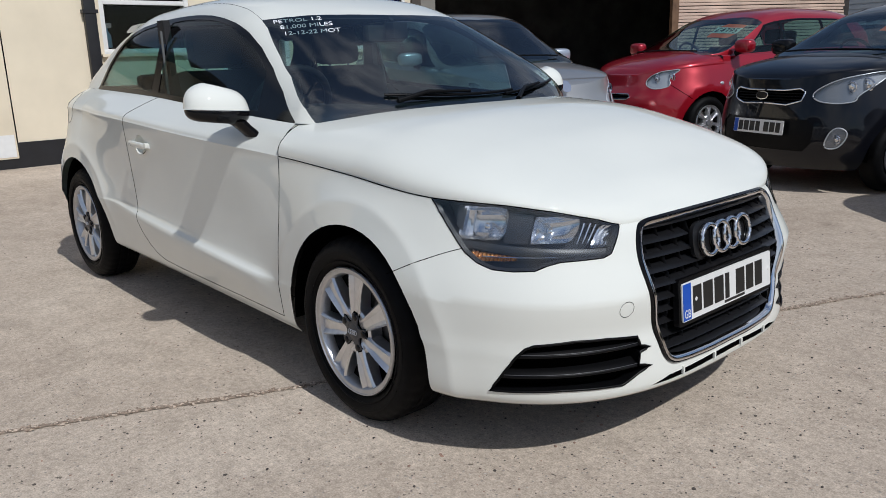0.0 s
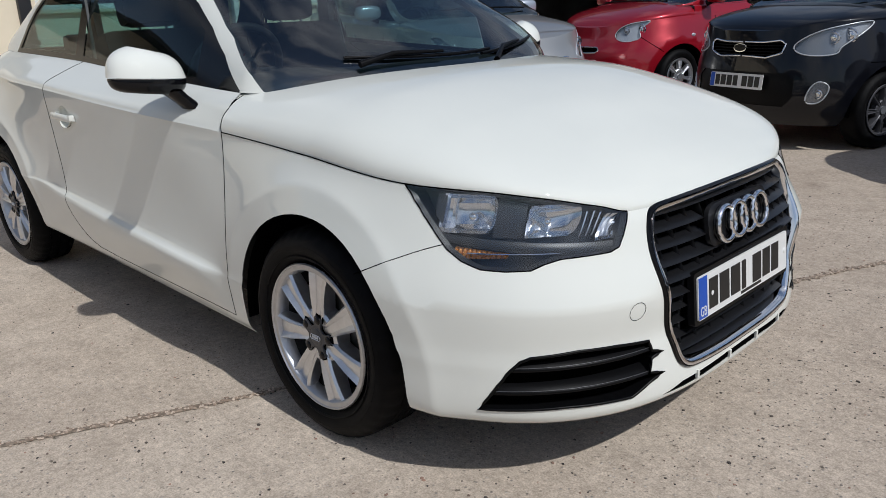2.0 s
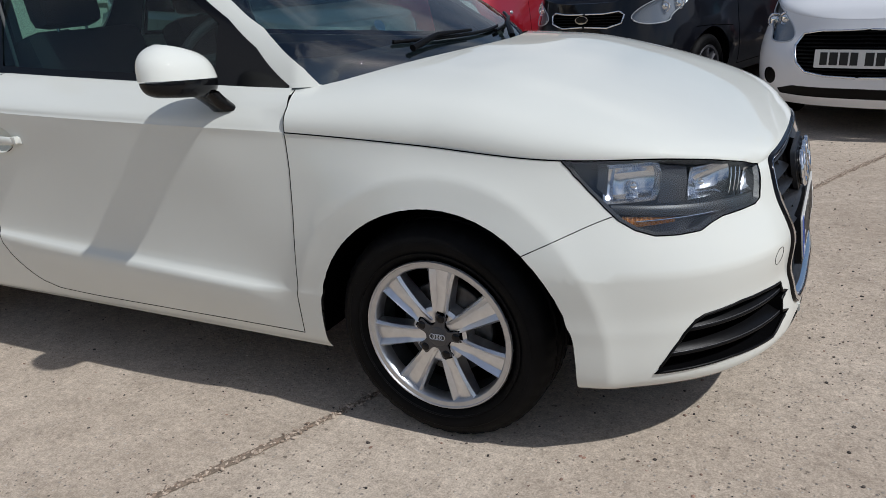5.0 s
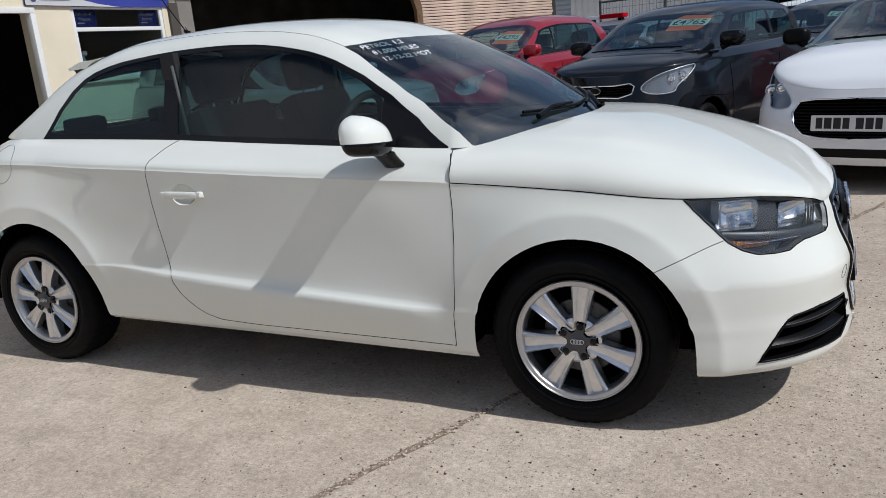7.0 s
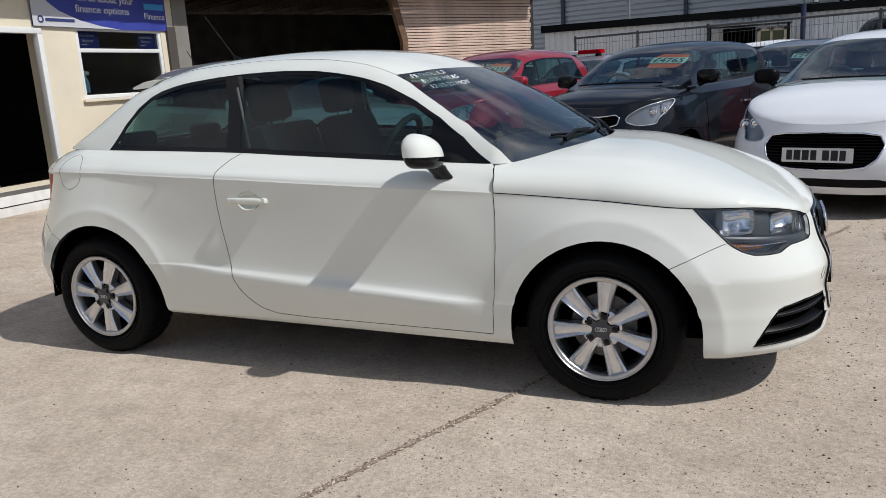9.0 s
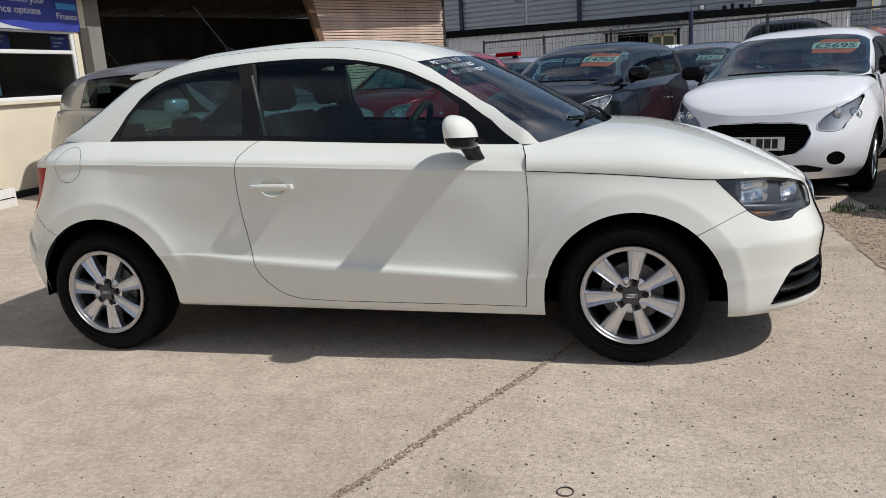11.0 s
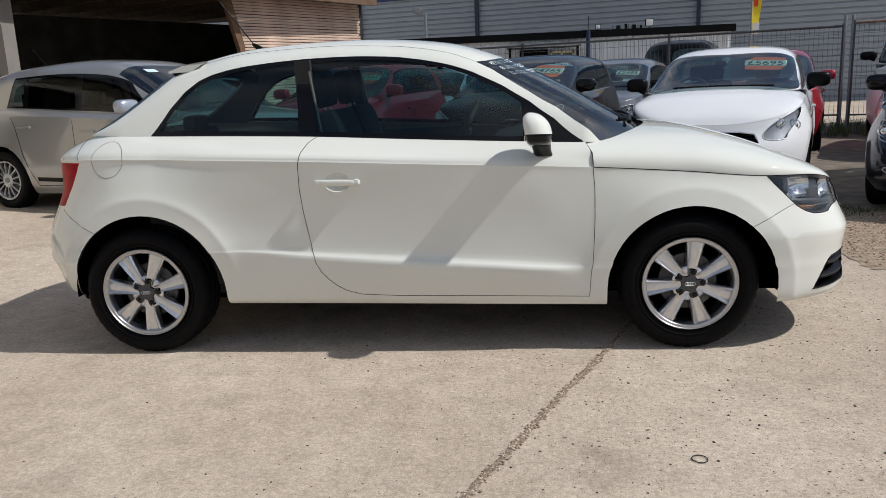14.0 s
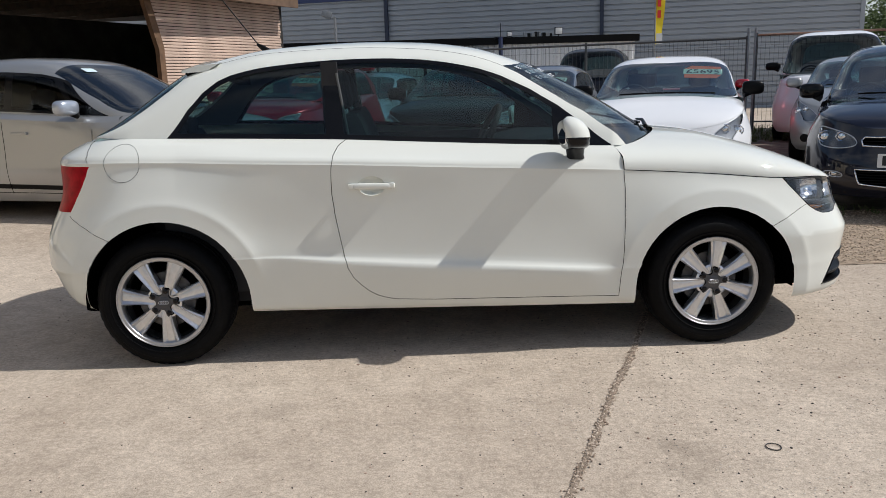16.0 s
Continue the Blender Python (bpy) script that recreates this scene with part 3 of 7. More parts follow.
# ---------- the white hatchback ----------
def white_hatchback():
    car = tagged(new("hatchback_car"), "glossy white three-door hatchback parked on worn concrete", "car")
    torn_z = [(-0.52, 0.905), (-0.19, 0.915), (0.44, 0.896), (0.78, 0.883), (1.32, 0.855), (2.05, 0.815), (2.48, 0.781), (2.78, 0.752), (2.97, 0.744), (3.07, 0.728), (3.147, 0.698), (3.18, 0.675), (3.225, 0.684)]
    torn_w = [(0.1, 0.79), (0.5, 0.825), (1.0, 0.833), (1.6, 0.82), (2.05, 0.787), (2.45, 0.765)]
    torn = (torn_z, torn_w, -0.57, 3.215, 3.0, 3.05)
    S = Shell(0.1, 2.45, [
        ([(-0.6, 0.25), (-0.3, 0.24), (0.37, 0.232), (2.09, 0.203), (2.85, 0.195), (3.28, 0.195)], [(0.1, 0.775), (1.2, 0.775), (2.45, 0.785)], -0.52, 3.255, 3.2, 2.9),
        ([(-0.6, 0.30), (0.37, 0.272), (2.09, 0.246), (2.85, 0.225), (3.28, 0.22)], [(0.1, 0.83), (0.5, 0.80), (2.0, 0.802), (2.45, 0.835)], -0.585, 3.29, 3.2, 2.9),
        ([(-0.6, 0.40), (0.455, 0.462), (0.81, 0.437), (1.155, 0.411), (1.65, 0.383), (1.95, 0.364), (2.6, 0.345), (3.28, 0.33)], [(0.1, 0.855), (0.45, 0.828), (0.8, 0.837), (1.2, 0.841), (1.6, 0.841), (1.88, 0.834), (2.03, 0.814), (2.45, 0.844)], -0.63, 3.282, 3.2, 3.0),
        ([(-0.6, 0.45), (0.455, 0.502), (0.81, 0.486), (1.155, 0.466), (1.65, 0.433), (1.95, 0.412), (2.6, 0.39), (3.28, 0.39)], [(0.1, 0.858), (0.45, 0.827), (0.8, 0.822), (1.2, 0.820), (1.6, 0.818), (2.0, 0.811), (2.45, 0.845)], -0.65, 3.274, 3.2, 3.05),
        ([(-0.6, 0.57), (0.0, 0.62), (0.8, 0.60), (2.05, 0.56), (2.7, 0.52), (3.28, 0.49)], [(0.1, 0.838), (0.5, 0.818), (1.2, 0.817), (1.9, 0.806), (2.1, 0.808), (2.45, 0.842)], -0.645, 3.284, 3.2, 3.05),
        ([(-0.55, 0.74), (0.0, 0.78), (0.8, 0.76), (1.3, 0.74), (2.05, 0.70), (2.75, 0.645), (3.0, 0.615), (3.26, 0.585)], [(0.1, 0.812), (0.5, 0.822), (1.2, 0.822), (1.8, 0.808), (2.05, 0.796), (2.45, 0.803)], -0.575, 3.252, 3.0, 2.95),
        ([(-0.52, 0.87), (-0.19, 0.88), (0.78, 0.853), (1.32, 0.825), (2.05, 0.785), (2.48, 0.748), (2.78, 0.718), (3.0, 0.690), (3.2, 0.648)], [(0.1, 0.79), (0.5, 0.823), (1.0, 0.831), (1.6, 0.818), (2.05, 0.788), (2.45, 0.774)], -0.57, 3.232, 3.0, 3.0),
        torn])
    V = S.vmax
    S.flares = [(2.476, 0.280, 0.361), (0.025, 0.300, 0.362)]
    S.crease = (0.495, 2.72, 0.006)
    fa, ra = (2.476, 0.280, 0.361), (0.025, 0.300, 0.362)
    door = S.path([('x', .777, .8835), ('x', .772, .83), ('x', .771, .756), ('x', .779, .67), ('x', .791, .594), ('x', .806, .51), ('x', .824, .428), ('x', .845, .385), ('x', .875, .35), ('x', .91, .318), ('x', .95, .293), ('x', 1.02, .272), ('x', 1.2, .262), ('x', 2.038, .246), ('x', 2.052, .40), ('x', 2.062, .599), ('x', 2.062, .72), ('x', 2.058, .775), ('x', 2.055, .812)])
    lamp = S.path([('x', 2.789, .752), ('x', 2.82, .718), ('x', 2.851, .687), ('x', 2.89, .648), ('x', 2.92, .619), ('x', 2.957, .596), ('y', -.723, .581), ('y', -.692, .577), ('y', -.653, .578), ('y', -.626, .589), ('y', -.594, .597), ('y', -.546, .598), ('y', -.49, .599), ('y', -.465, .607), ('y', -.447, .63), ('y', -.430, .655)]) + [(S.find(1, -.415, .67)[0], V), (S.find(1, -.60, .72)[0], V), (S.find(0, 2.95, .735)[0], V)]
    fog = S.path([('y', -.747, .250), ('y', -.735, .285), ('y', -.718, .328), ('y', -.703, .360), ('y', -.694, .373), ('y', -.678, .382), ('y', -.591, .389), ('y', -.504, .384), ('y', -.414, .374), ('y', -.406, .348), ('y', -.372, .339), ('y', -.407, .330), ('y', -.415, .295), ('y', -.370, .285), ('y', -.415, .272), ('y', -.466, .247), ('y', -.614, .253), ('y', -.699, .251)])
    cup = S.path([('x', .945 + .058 * math.cos(t * math.pi / 10), .787 + .042 * math.sin(t * math.pi / 10)) for t in range(20)])
    slot = S.path([('y', -.37, .222), ('y', -.30, .238), ('y', -.10, .246), ('y', -.01, .247)]) + [(S.qmax, S.find(1, -.01, .247)[1]), (S.qmax, S.find(1, -.01, .229)[1])] + S.path([('y', -.10, .228), ('y', -.30, .222)])
    qm = S.qmax
    gr_half = [(-.10, .683), (-.30, .678), (-.335, .674), (-.358, .663), (-.373, .640), (-.382, .608), (-.388, .56), (-.385, .51), (-.370, .44), (-.350, .376), (-.322, .305), (-.303, .283), (-.27, .270), (-.10, .266)]
    gr_half = chaikin(gr_half, 2, False)
    grille = [(qm, V)] + S.path([('y', *p) for p in gr_half]) + [(qm, S.find(1, -.01, .266)[1])]
    tail = S.path([('x', -.28, .900), ('x', -.30, .86), ('x', -.325, .815), ('x', -.36, .76), ('x', -.394, .70), ('r', -.60, .692), ('r', -.45, .715), ('r', -.40, .78), ('r', -.40, .895)])
    bline = S.path([('x', 2.695, .536), ('x', 2.76, .567), ('x', 2.83, .598), ('x', 2.912, .629)])
    bump = bline + S.path([('y', -.60, .60), ('y', -.42, .66)]) + [(qm, V), (qm, 0), (S.find(0, 2.70, .21)[0], 0)]
    rline = S.path([('x', -.20, .585), ('x', -.30, .635), ('x', -.40, .685)])
    rbump = rline + S.path([('r', -.45, .70), ('r', -.01, .70)]) + [(0, 0), (S.find(0, -.2, .25)[0], 0)]
    sill_top = S.path([('x', .36, .276), ('x', .9, .269), ('x', 1.02, .266), ('x', 2.10, .246)])
    sill = sill_top + [(sill_top[-1][0], 0), (sill_top[0][0], 0)]
    arch = lambda c: (lambda uv, p: (((p[:, 0] - c[0])**2 + (p[:, 2] - c[1])**2 < c[2]**2) | ((np.abs(p[:, 0] - c[0]) < c[2]) & (p[:, 2] < c[1]))) & (p[:, 1] < -0.5))
    lines = [(S.path(arch_lines(*fa)), False), (S.path(arch_lines(*ra)), False), *[(S.path(arch_lines(c[0], c[1], c[2] + e, 40)), False) for c in (fa, ra) for e in (0.035, 0.054, 0.064, 0.074, 0.084, 0.096, 0.115)], (cup, True), (slot, True), (door, True), (lamp, True), (fog, True), (grille, True), (tail, True), (bline, False), (rline, False), (sill_top, False)]
    pcs = panels(S.at, (0, 0, qm, V), 0.1, lines, [(None, arch(fa)), (None, arch(ra)), ("lamp", poly_test(lamp)), ("fog", poly_test(fog)), ("grille", poly_test(grille)), ("tail", poly_test(tail)), ("cup", poly_test(cup)), ("slot", poly_test(slot)), ("door", poly_test(door)), ("sill", poly_test(sill)), ("bumper_front", lambda uv, p: poly_test(bump)(uv, p) | (p[:, 0] > 2.98)), ("bumper_rear", poly_test(rbump)), ("quarter", lambda uv, p: p[:, 0] < 1.0)], 0.022, "wing")
    # shoulder between the tornado line and the windows
    belt_z = [(-0.40, 1.0), (-0.27, 1.014), (0.0, 1.008), (0.77, 0.982), (1.16, 0.960), (1.66, 0.933), (2.02, 0.916), (2.2, 0.912), (2.4, 0.912)]
    belt_w = [(0.1, 0.672), (0.77, 0.676), (1.16, 0.684), (1.66, 0.692), (2.02, 0.694), (2.45, 0.69)]
    T = Shell(0.1, 2.45, [torn, ([(x, z + 0.028) for x, z in torn_z], [(x, w - 0.017) for x, w in torn_w], -0.552, 3.20, 3.0, 3.05),
                          ([(-0.45, 0.98), (-0.27, 0.985), (0.0, 0.982), (0.77, 0.956), (1.16, 0.934), (1.66, 0.908), (2.02, 0.885), (2.4, 0.885)], [(x, w + 0.05) for x, w in belt_w], -0.455, 3.2, 3.2, 3.0),
                          (belt_z, belt_w, -0.355, 3.2, 3.6, 3.0)])
    qd = T.lr + 2.056 - 0.1
    tdoor = T.path([('x', .778, .885), ('x', .783, .92), ('x', .80, .955), ('x', .832, .984), ('x', 2.03, .917), ('x', 2.056, .86), ('x', 2.056, .80), ('x', .776, .86)])
    shp = panels(T.at, (0, 0, qd, T.vmax), 0.06, [(tdoor, True)], [("door", poly_test(tdoor)), ("quarter", lambda uv, p: p[:, 0] < 1.0)], 0.022, "door")
    # bonnet
    B = Bonnet(S, [(1.9, 0.965), (2.2, 0.968), (2.5, 0.951), (2.77, 0.890), (3.04, 0.787), (3.14, 0.738), (3.19, 0.706), (3.216, 0.686)], 2.55)
    q0 = S.lr + 2.0 - 0.1
    rear_edge = lambda y: 2.105 + 0.27 * np.clip(1 - (y / 0.655)**2, 0, 1)**0.8
    ys = np.linspace(0, 0.655, 24)
    back = [(S.lr + float(rear_edge(y)) - 0.1, None, y) for y in ys]
    bpath = []
    bb = np.linspace(0, 1, 400)
    for q, _, y in back:
        bpath.append((q, float(bb[np.argmin(np.abs(-B.at(np.full(400, q), bb)[:, 1] - y))])))
    side_edge = [(S.lr + 2.057 - 0.1, 0), (S.lr + 2.054 - 0.1, .25), (S.lr + 2.035 - 0.1, bpath[-1][1] * 0.9), bpath[-1]]
    hood_line = bpath + side_edge[::-1]
    hood_poly = hood_line + [(q0 - 0.1, 0), (q0 - 0.1, 1)]
    corner = bpath[-1][1]
    hood = panels(B.at, (q0, 0, qm, 1), 0.85, [(hood_line, False), ([(q0, corner), bpath[-1]], False)], [("corner", lambda uv, p: poly_test(hood_poly)(uv, p) & (uv[:, 1] < corner) & (p[:, 1] > -0.71)), ("cowl", poly_test(hood_poly))], 0.024, "bonnet")
    # glasshouse
    C = Canopy(belt_z, [(-0.36, 0.30), (-0.34, 0.46), (-0.30, 0.57), (-0.25, 0.617), (-0.1, 0.662), (0.1, 0.672), (0.77, 0.676), (1.16, 0.684), (1.66, 0.692), (2.02, 0.692), (2.10, 0.655), (2.2, 0.55), (2.3, 0.37), (2.38, 0.06)],
               [(-0.36, 1.004), (-0.27, 1.06), (-0.1, 1.195), (0.05, 1.30), (0.12, 1.335), (0.25, 1.368), (0.5, 1.408), (0.92, 1.425), (1.16, 1.417), (1.42, 1.388), (1.60, 1.338), (1.9, 1.205), (2.15, 1.068), (2.38, 0.93)],
               0.30, [(-0.36, 3.0), (0.1, 4.5), (0.5, 7), (1.3, 7), (1.7, 5), (2.1, 3.6), (2.38, 3)])
    dlo_top = [(.046, 1.008), (.134, 1.125), (.20, 1.20), (.263, 1.248), (.32, 1.272), (.394, 1.29), (.52, 1.31), (.65, 1.321), (.78, 1.328), (.91, 1.33), (1.04, 1.328), (1.17, 1.32), (1.29, 1.305), (1.42, 1.278), (1.54, 1.237), (1.67, 1.174), (1.79, 1.10), (1.90, 1.02), (2.02, .922)]
    zb = smooth_curve(belt_z)
    dlo = [C.find(x, z) for x, z in dlo_top] + [(x, 0) for x in (2.02, 1.5, 0.8, 0.046)]
    front_win = [C.find(x, z) for x, z in [(.825, 1.002), (.800, 1.308), (.91, 1.313), (1.04, 1.311), (1.17, 1.303), (1.29, 1.287), (1.42, 1.259), (1.54, 1.216), (1.67, 1.150), (1.76, 1.09), (1.76, .950), (1.66, .953), (1.16, .980)]]
    quarter_win = [C.find(x, z) for x, z in [(.09, 1.026), (.15, 1.11), (.21, 1.18), (.27, 1.225), (.33, 1.252), (.40, 1.271), (.52, 1.292), (.65, 1.304), (.735, 1.309), (.745, 1.003), (.5, 1.013)]]
    sail = [C.find(x, z) for x, z in [(1.775, 1.075), (1.88, 1.00), (1.975, .935), (1.775, .945)]]
    ws = [(1.553, .494), (1.62, .478), (1.70, .443), (1.79, .407), (1.85, .375), (1.91, .350), (1.96, .298), (2.03, .215), (2.055, .17), (2.075, .10), (2.095, .02), (2.12, 0), (2.38, 0), (2.38, 1), (1.70, 1), (1.694, .86), (1.685, .74), (1.665, .65), (1.638, .58), (1.60, .53)]
    rw = [(-.345, .10), (-.30, .17), (-.22, .27), (-.1, .37), (.04, .455), (.09, .50), (.12, .6), (.12, 1), (-.35, 1)]
    can = panels(C.at, (-0.36, 0, 2.38, 1), 1.0, [(dlo, True), (front_win, True), (quarter_win, True), (ws, True), (rw, True)], [("glass", poly_test(front_win)), ("qglass", poly_test(quarter_win)), ("frame", poly_test(dlo)), ("screen", poly_test(ws)), ("rear", poly_test(rw))], 0.024, "roof")
    body = new("body")
    body.parent = car
    for f in (False, True):
        s = "near" if not f else "far"
        for src, key, name in ((pcs, "wing", "front_wing"), (pcs, "quarter", "rear_wing"), (shp, "quarter", "rear_shoulder"), (pcs, "sill", "sill"), (pcs, "bumper_front", "front_bumper"), (pcs, "bumper_rear", "rear_bumper")):
            skin(name, src[key], M["white"], body, f, outward=(0, -1, 0) if "bumper" not in name else ((1, -1, 0) if "front" in name else (-1, -1, 0)))
        d = new("door")
        d.parent = car
        skin("door_skin", pcs["door"], M["white"], d, f, outward=(0, -1, 0))
        skin("door_shoulder", shp["door"], M["white"], d, f, outward=(0, -1, 0.5))
        skin("window_pane", can["glass"], M["glass"], d, f, outward=(0, -1, 0.3), shift=-0.002)
        skin("side_window", can["qglass"], M["glass"], car, f, outward=(0, -1, 0.3), shift=-0.002)
        skin("window_trim", can["frame"], M["gloss"], car, f, outward=(0, -1, 0.3), shift=0.001, label="black window surround")
        skin("roof", can["roof"], M["white"], body, f, outward=(0, -0.3, 1))
        skin("windscreen", can["screen"], M["screen"], car, f, outward=(0.5, 0, 1))
        skin("rear_window", can["rear"], M["glass"], car, f, outward=(-0.5, 0, 1))
        skin("bonnet", hood["bonnet"], M["white"], car, f, outward=(0, 0, 1))
        if "corner" in hood:
            skin("wing_corner", hood["corner"], M["white"], body, f, outward=(0, 0, 1))
        skin("cowl", hood["cowl"], M["trim"], car, f, outward=(0, 0, 1), shift=-0.022)
        skin("tail_lamp", pcs["tail"], M["redlens"], car, f, outward=(-1, -1, 0), label="red tail lamp")
        sg = 1 if f else -1
        for at, p, w in ((S.at, door[:14], 0.0013), (S.at, door[13:], 0.0013), (T.at, tdoor[:4], 0.0015), (S.at, bline, 0.0012), (S.at, rline, 0.0010)):
            outline_tube("shut_line", at, p, w, M["gap"], body, flip=f, sv=0.1 if at == S.at else 0.06)
        outline_tube("tailgate_line", T.at, T.path([("x", -.288, .912), ("x", -.296, .945), ("x", -.305, .975), ("x", -.312, 1.0)]), 0.0011, M["gap"], body, flip=f, sv=0.06)
        outline_tube("roof_seam", C.at, [(1.553, .496), (1.40, .515), (1.2, .53), (.9, .54), (.5, .545), (.2, .55)], 0.0007, M["gap"], body, flip=f)
        outline_tube("bonnet_line", S.at, [(q, V) for q in np.linspace(S.lr + 2.057 - .1, lamp[-2][0], 40)], 0.0017, M["gap"], body, flip=f, sv=0.1)
        outline_tube("bonnet_line", B.at, side_edge[:-1], 0.0015, M["gap"], body, flip=f)
        outline_tube("lamp_seal", S.at, lamp, 0.0017, M["gap"], body, flip=f, sv=0.1, closed=True)
        for c in (fa, ra):
            liner(body, c[0], c[1], c[2] + 0.004, 0.80, 0.45, sg)
        build_wheel(car, (2.469, 0.805 * sg, 0.297), 0.301, 0.206, 0.18, 7, sg, 83.0)
        build_wheel(car, (0.0, 0.805 * sg, 0.297), 0.301, 0.206, 0.18, 7, sg, 68.0)
    return car, body, S, B, C, T, pcs, can, hood, dict(slot=slot, cup=cup, lamp=lamp, fog=fog, grille=grille, V=V, gr_half=gr_half, door=door, tail=tail)


a1, body1, S1, B1, C1, T1, pcs1, can1, hood1, reg1 = white_hatchback()


# ---------- the white hatchback's front ----------
def on_nose(y, z, out=0.0):
    q, v = S1.find(1, -abs(y), z)
    p = S1.at(q, v)[0]
    return Vector((p[0] + out, p[1] if y <= 0 else -p[1], p[2]))


def strip(bm, rows, closed=False):
    """A skin through rows of places that have the same count."""
    vs = [[bm.verts.new(p) for p in r] for r in rows]
    for A, Bv in zip(vs, vs[1:]):
        n = len(A)
        for i in range(n if closed else n - 1):
            bm.faces.new((A[i], A[(i + 1) % n], Bv[(i + 1) % n], Bv[i]))
    return vs


def nose_slat(name, z, y0, y1, h, depth, setback, material, parent, n=14, droop=0.0):
    """A bar that follows the nose from y0 to y1."""
    bm = bmesh.new()
    rows = []
    for i in range(n + 1):
        p = on_nose(y0 + (y1 - y0) * i / n, z, -setback)
        rows.append([p + Vector((0, 0, h / 2 - 0.002)), p + Vector((0.002, 0, 0)), p + Vector((0, 0, -h / 2 + 0.002)), p + Vector((-depth, 0, -h / 2 + 0.001 + droop)), p + Vector((-depth, 0, h / 2 + droop))])
    vs = strip(bm, rows, True)
    bm.faces.new(vs[0])
    bm.faces.new(vs[-1][::-1])
    bmesh.ops.recalc_face_normals(bm, faces=bm.faces)
    return part(name, bm, material, parent, sharp=50)


def nose_details():
    V = reg1["V"]
    half = reg1["gr_half"]
    gz, gy = [p[1] for p in half][::-1], [-p[0] for p in half][::-1]
    gr = new("radiator_grille")
    gr.parent = a1
    for f in (False, True):
        skin("grille_back", pcs1["grille"], M["gap"], gr, f, outward=(1, 0, 0), shift=-0.055)
    # bright frame, flat in section, with a dark seal outside
    ring = []
    for flip in (False, True):
        d = dense([(a, b * 0.1) for a, b in reg1["grille"][1:-1]], 0.012, False)
        P = S1.at(np.array([p[0] for p in d]), np.array([p[1] / 0.1 for p in d]))
        P = P if not flip else P[::-1] * (1, -1, 1)
        ring += [Vector(p) for p in P]
    for nm, w0, w1, o0, o1, mt in (("grille_surround", -0.001, -0.017, 0.009, 0.003, "chrome"), ("grille_seal", 0.006, 0.0, 0.002, 0.006, "gloss")):
        bm = bmesh.new()
        rows = []
        for i, p in enumerate(ring):
            t = (ring[(i + 1) % len(ring)] - ring[i - 1])
            inn = Vector((0, t.z, -t.y)).normalized()
            if inn.dot(Vector((0, -p.y, 0.47 - p.z))) < 0:
                inn = -inn
            X = Vector((1, 0, 0))
            a, b = p - inn * w0 * 1.0, p - inn * w1
            rows.append([a - X * 0.02, a + X * o0, (a + b) / 2 + X * (max(o0, o1) + 0.001), b + X * o1, b - X * 0.03])
        strip(bm, rows + rows[:1])
        bmesh.ops.remove_doubles(bm, verts=bm.verts, dist=1e-5)
        bmesh.ops.recalc_face_normals(bm, faces=bm.faces)
        part(nm, bm, M[mt], gr, sharp=60)
    for z in (0.652, 0.614, 0.576, 0.538, 0.500, 0.462, 0.424, 0.386, 0.348, 0.312, 0.284):
        w = float(np.interp(z, gz, gy)) - 0.014
        if 0.56 < z < 0.62:
            for sg in (-1, 1):
                nose_slat("grille_slat", z, sg * w, sg * 0.155, 0.0075, 0.038, 0.010, M["grille"], gr, 8, 0.012)
        elif 0.38 < z < 0.50:
            for sg in (-1, 1):
                nose_slat("grille_slat", z, sg * w, sg * 0.255, 0.0075, 0.038, 0.010, M["grille"], gr, 5, 0.012)
        else:
            nose_slat("grille_slat", z, -w, w, 0.0075, 0.038, 0.010, M["grille"], gr, 18, 0.012)
    for y in (0.06, 0.13, 0.20, 0.27, 0.33):
        for sg in (-1, 1):
            zt = 0.668
            zb = 0.27 if y < 0.25 else float(np.interp(-y, [-.39, -.35, -.30, -.27], [0.53, 0.40, 0.31, 0.28]))
            pts = [on_nose(sg * y, z, -0.030) for z in np.linspace(zb, zt, 8)]
            bm = bmesh.new()
            strip(bm, [[p + Vector((0, -0.0018, 0)), p + Vector((0.006, 0, 0)), p + Vector((0, 0.0018, 0)), p + Vector((-0.02, 0, 0))] for p in pts], True)
            part("grille_rib", bm, M["grille"], gr)
    # carrier and the four linked rings
    bm = bmesh.new()
    P0 = on_nose(0, 0.583)
    tilt = Matrix.Translation((P0.x - 0.012, 0, 0.583)) @ Matrix.Rotation(radians(90), 4, 'Z') @ Matrix.Rotation(radians(90 - 9), 4, 'X')
    add_prism(bm, rounded([(-0.165, -0.048), (0.165, -0.048), (0.165, 0.062), (-0.165, 0.062)], 0.045, 6), 0.012, tilt)
    part("emblem_carrier", bm, M["grille"], gr)
    em = new("emblem_rings")
    em.parent = gr
    for j in range(4):
        bm = bmesh.new()
        c = [tilt @ Vector(((j - 1.5) * 0.0615 + 0.044 * math.cos(t / 40 * 6.28319), 0.044 * math.sin(t / 40 * 6.28319) + 0.004, 0.024 + 0.0015 * (j % 2))) for t in range(40)]
        add_tube(bm, c, 0.0068, 12, True)
        part("ring", bm, M["chrome"], em, "", 80)
        bm = bmesh.new()
        c = [tilt @ Vector(((j - 1.5) * 0.0615 + 0.044 * math.cos(t / 24 * 6.28319), 0.044 * math.sin(t / 24 * 6.28319) + 0.004, 0.012)) for t in range(24)]
        add_tube(bm, c, 0.006, 6, True)
        part("ring_foot", bm, M["gloss"], em, "", 80)
    # plate and its holder
    pm = Matrix.Translation((3.279, 0, 0.438)) @ Matrix.Rotation(radians(90), 4, 'Z') @ Matrix.Rotation(radians(90 - 5), 4, 'X')
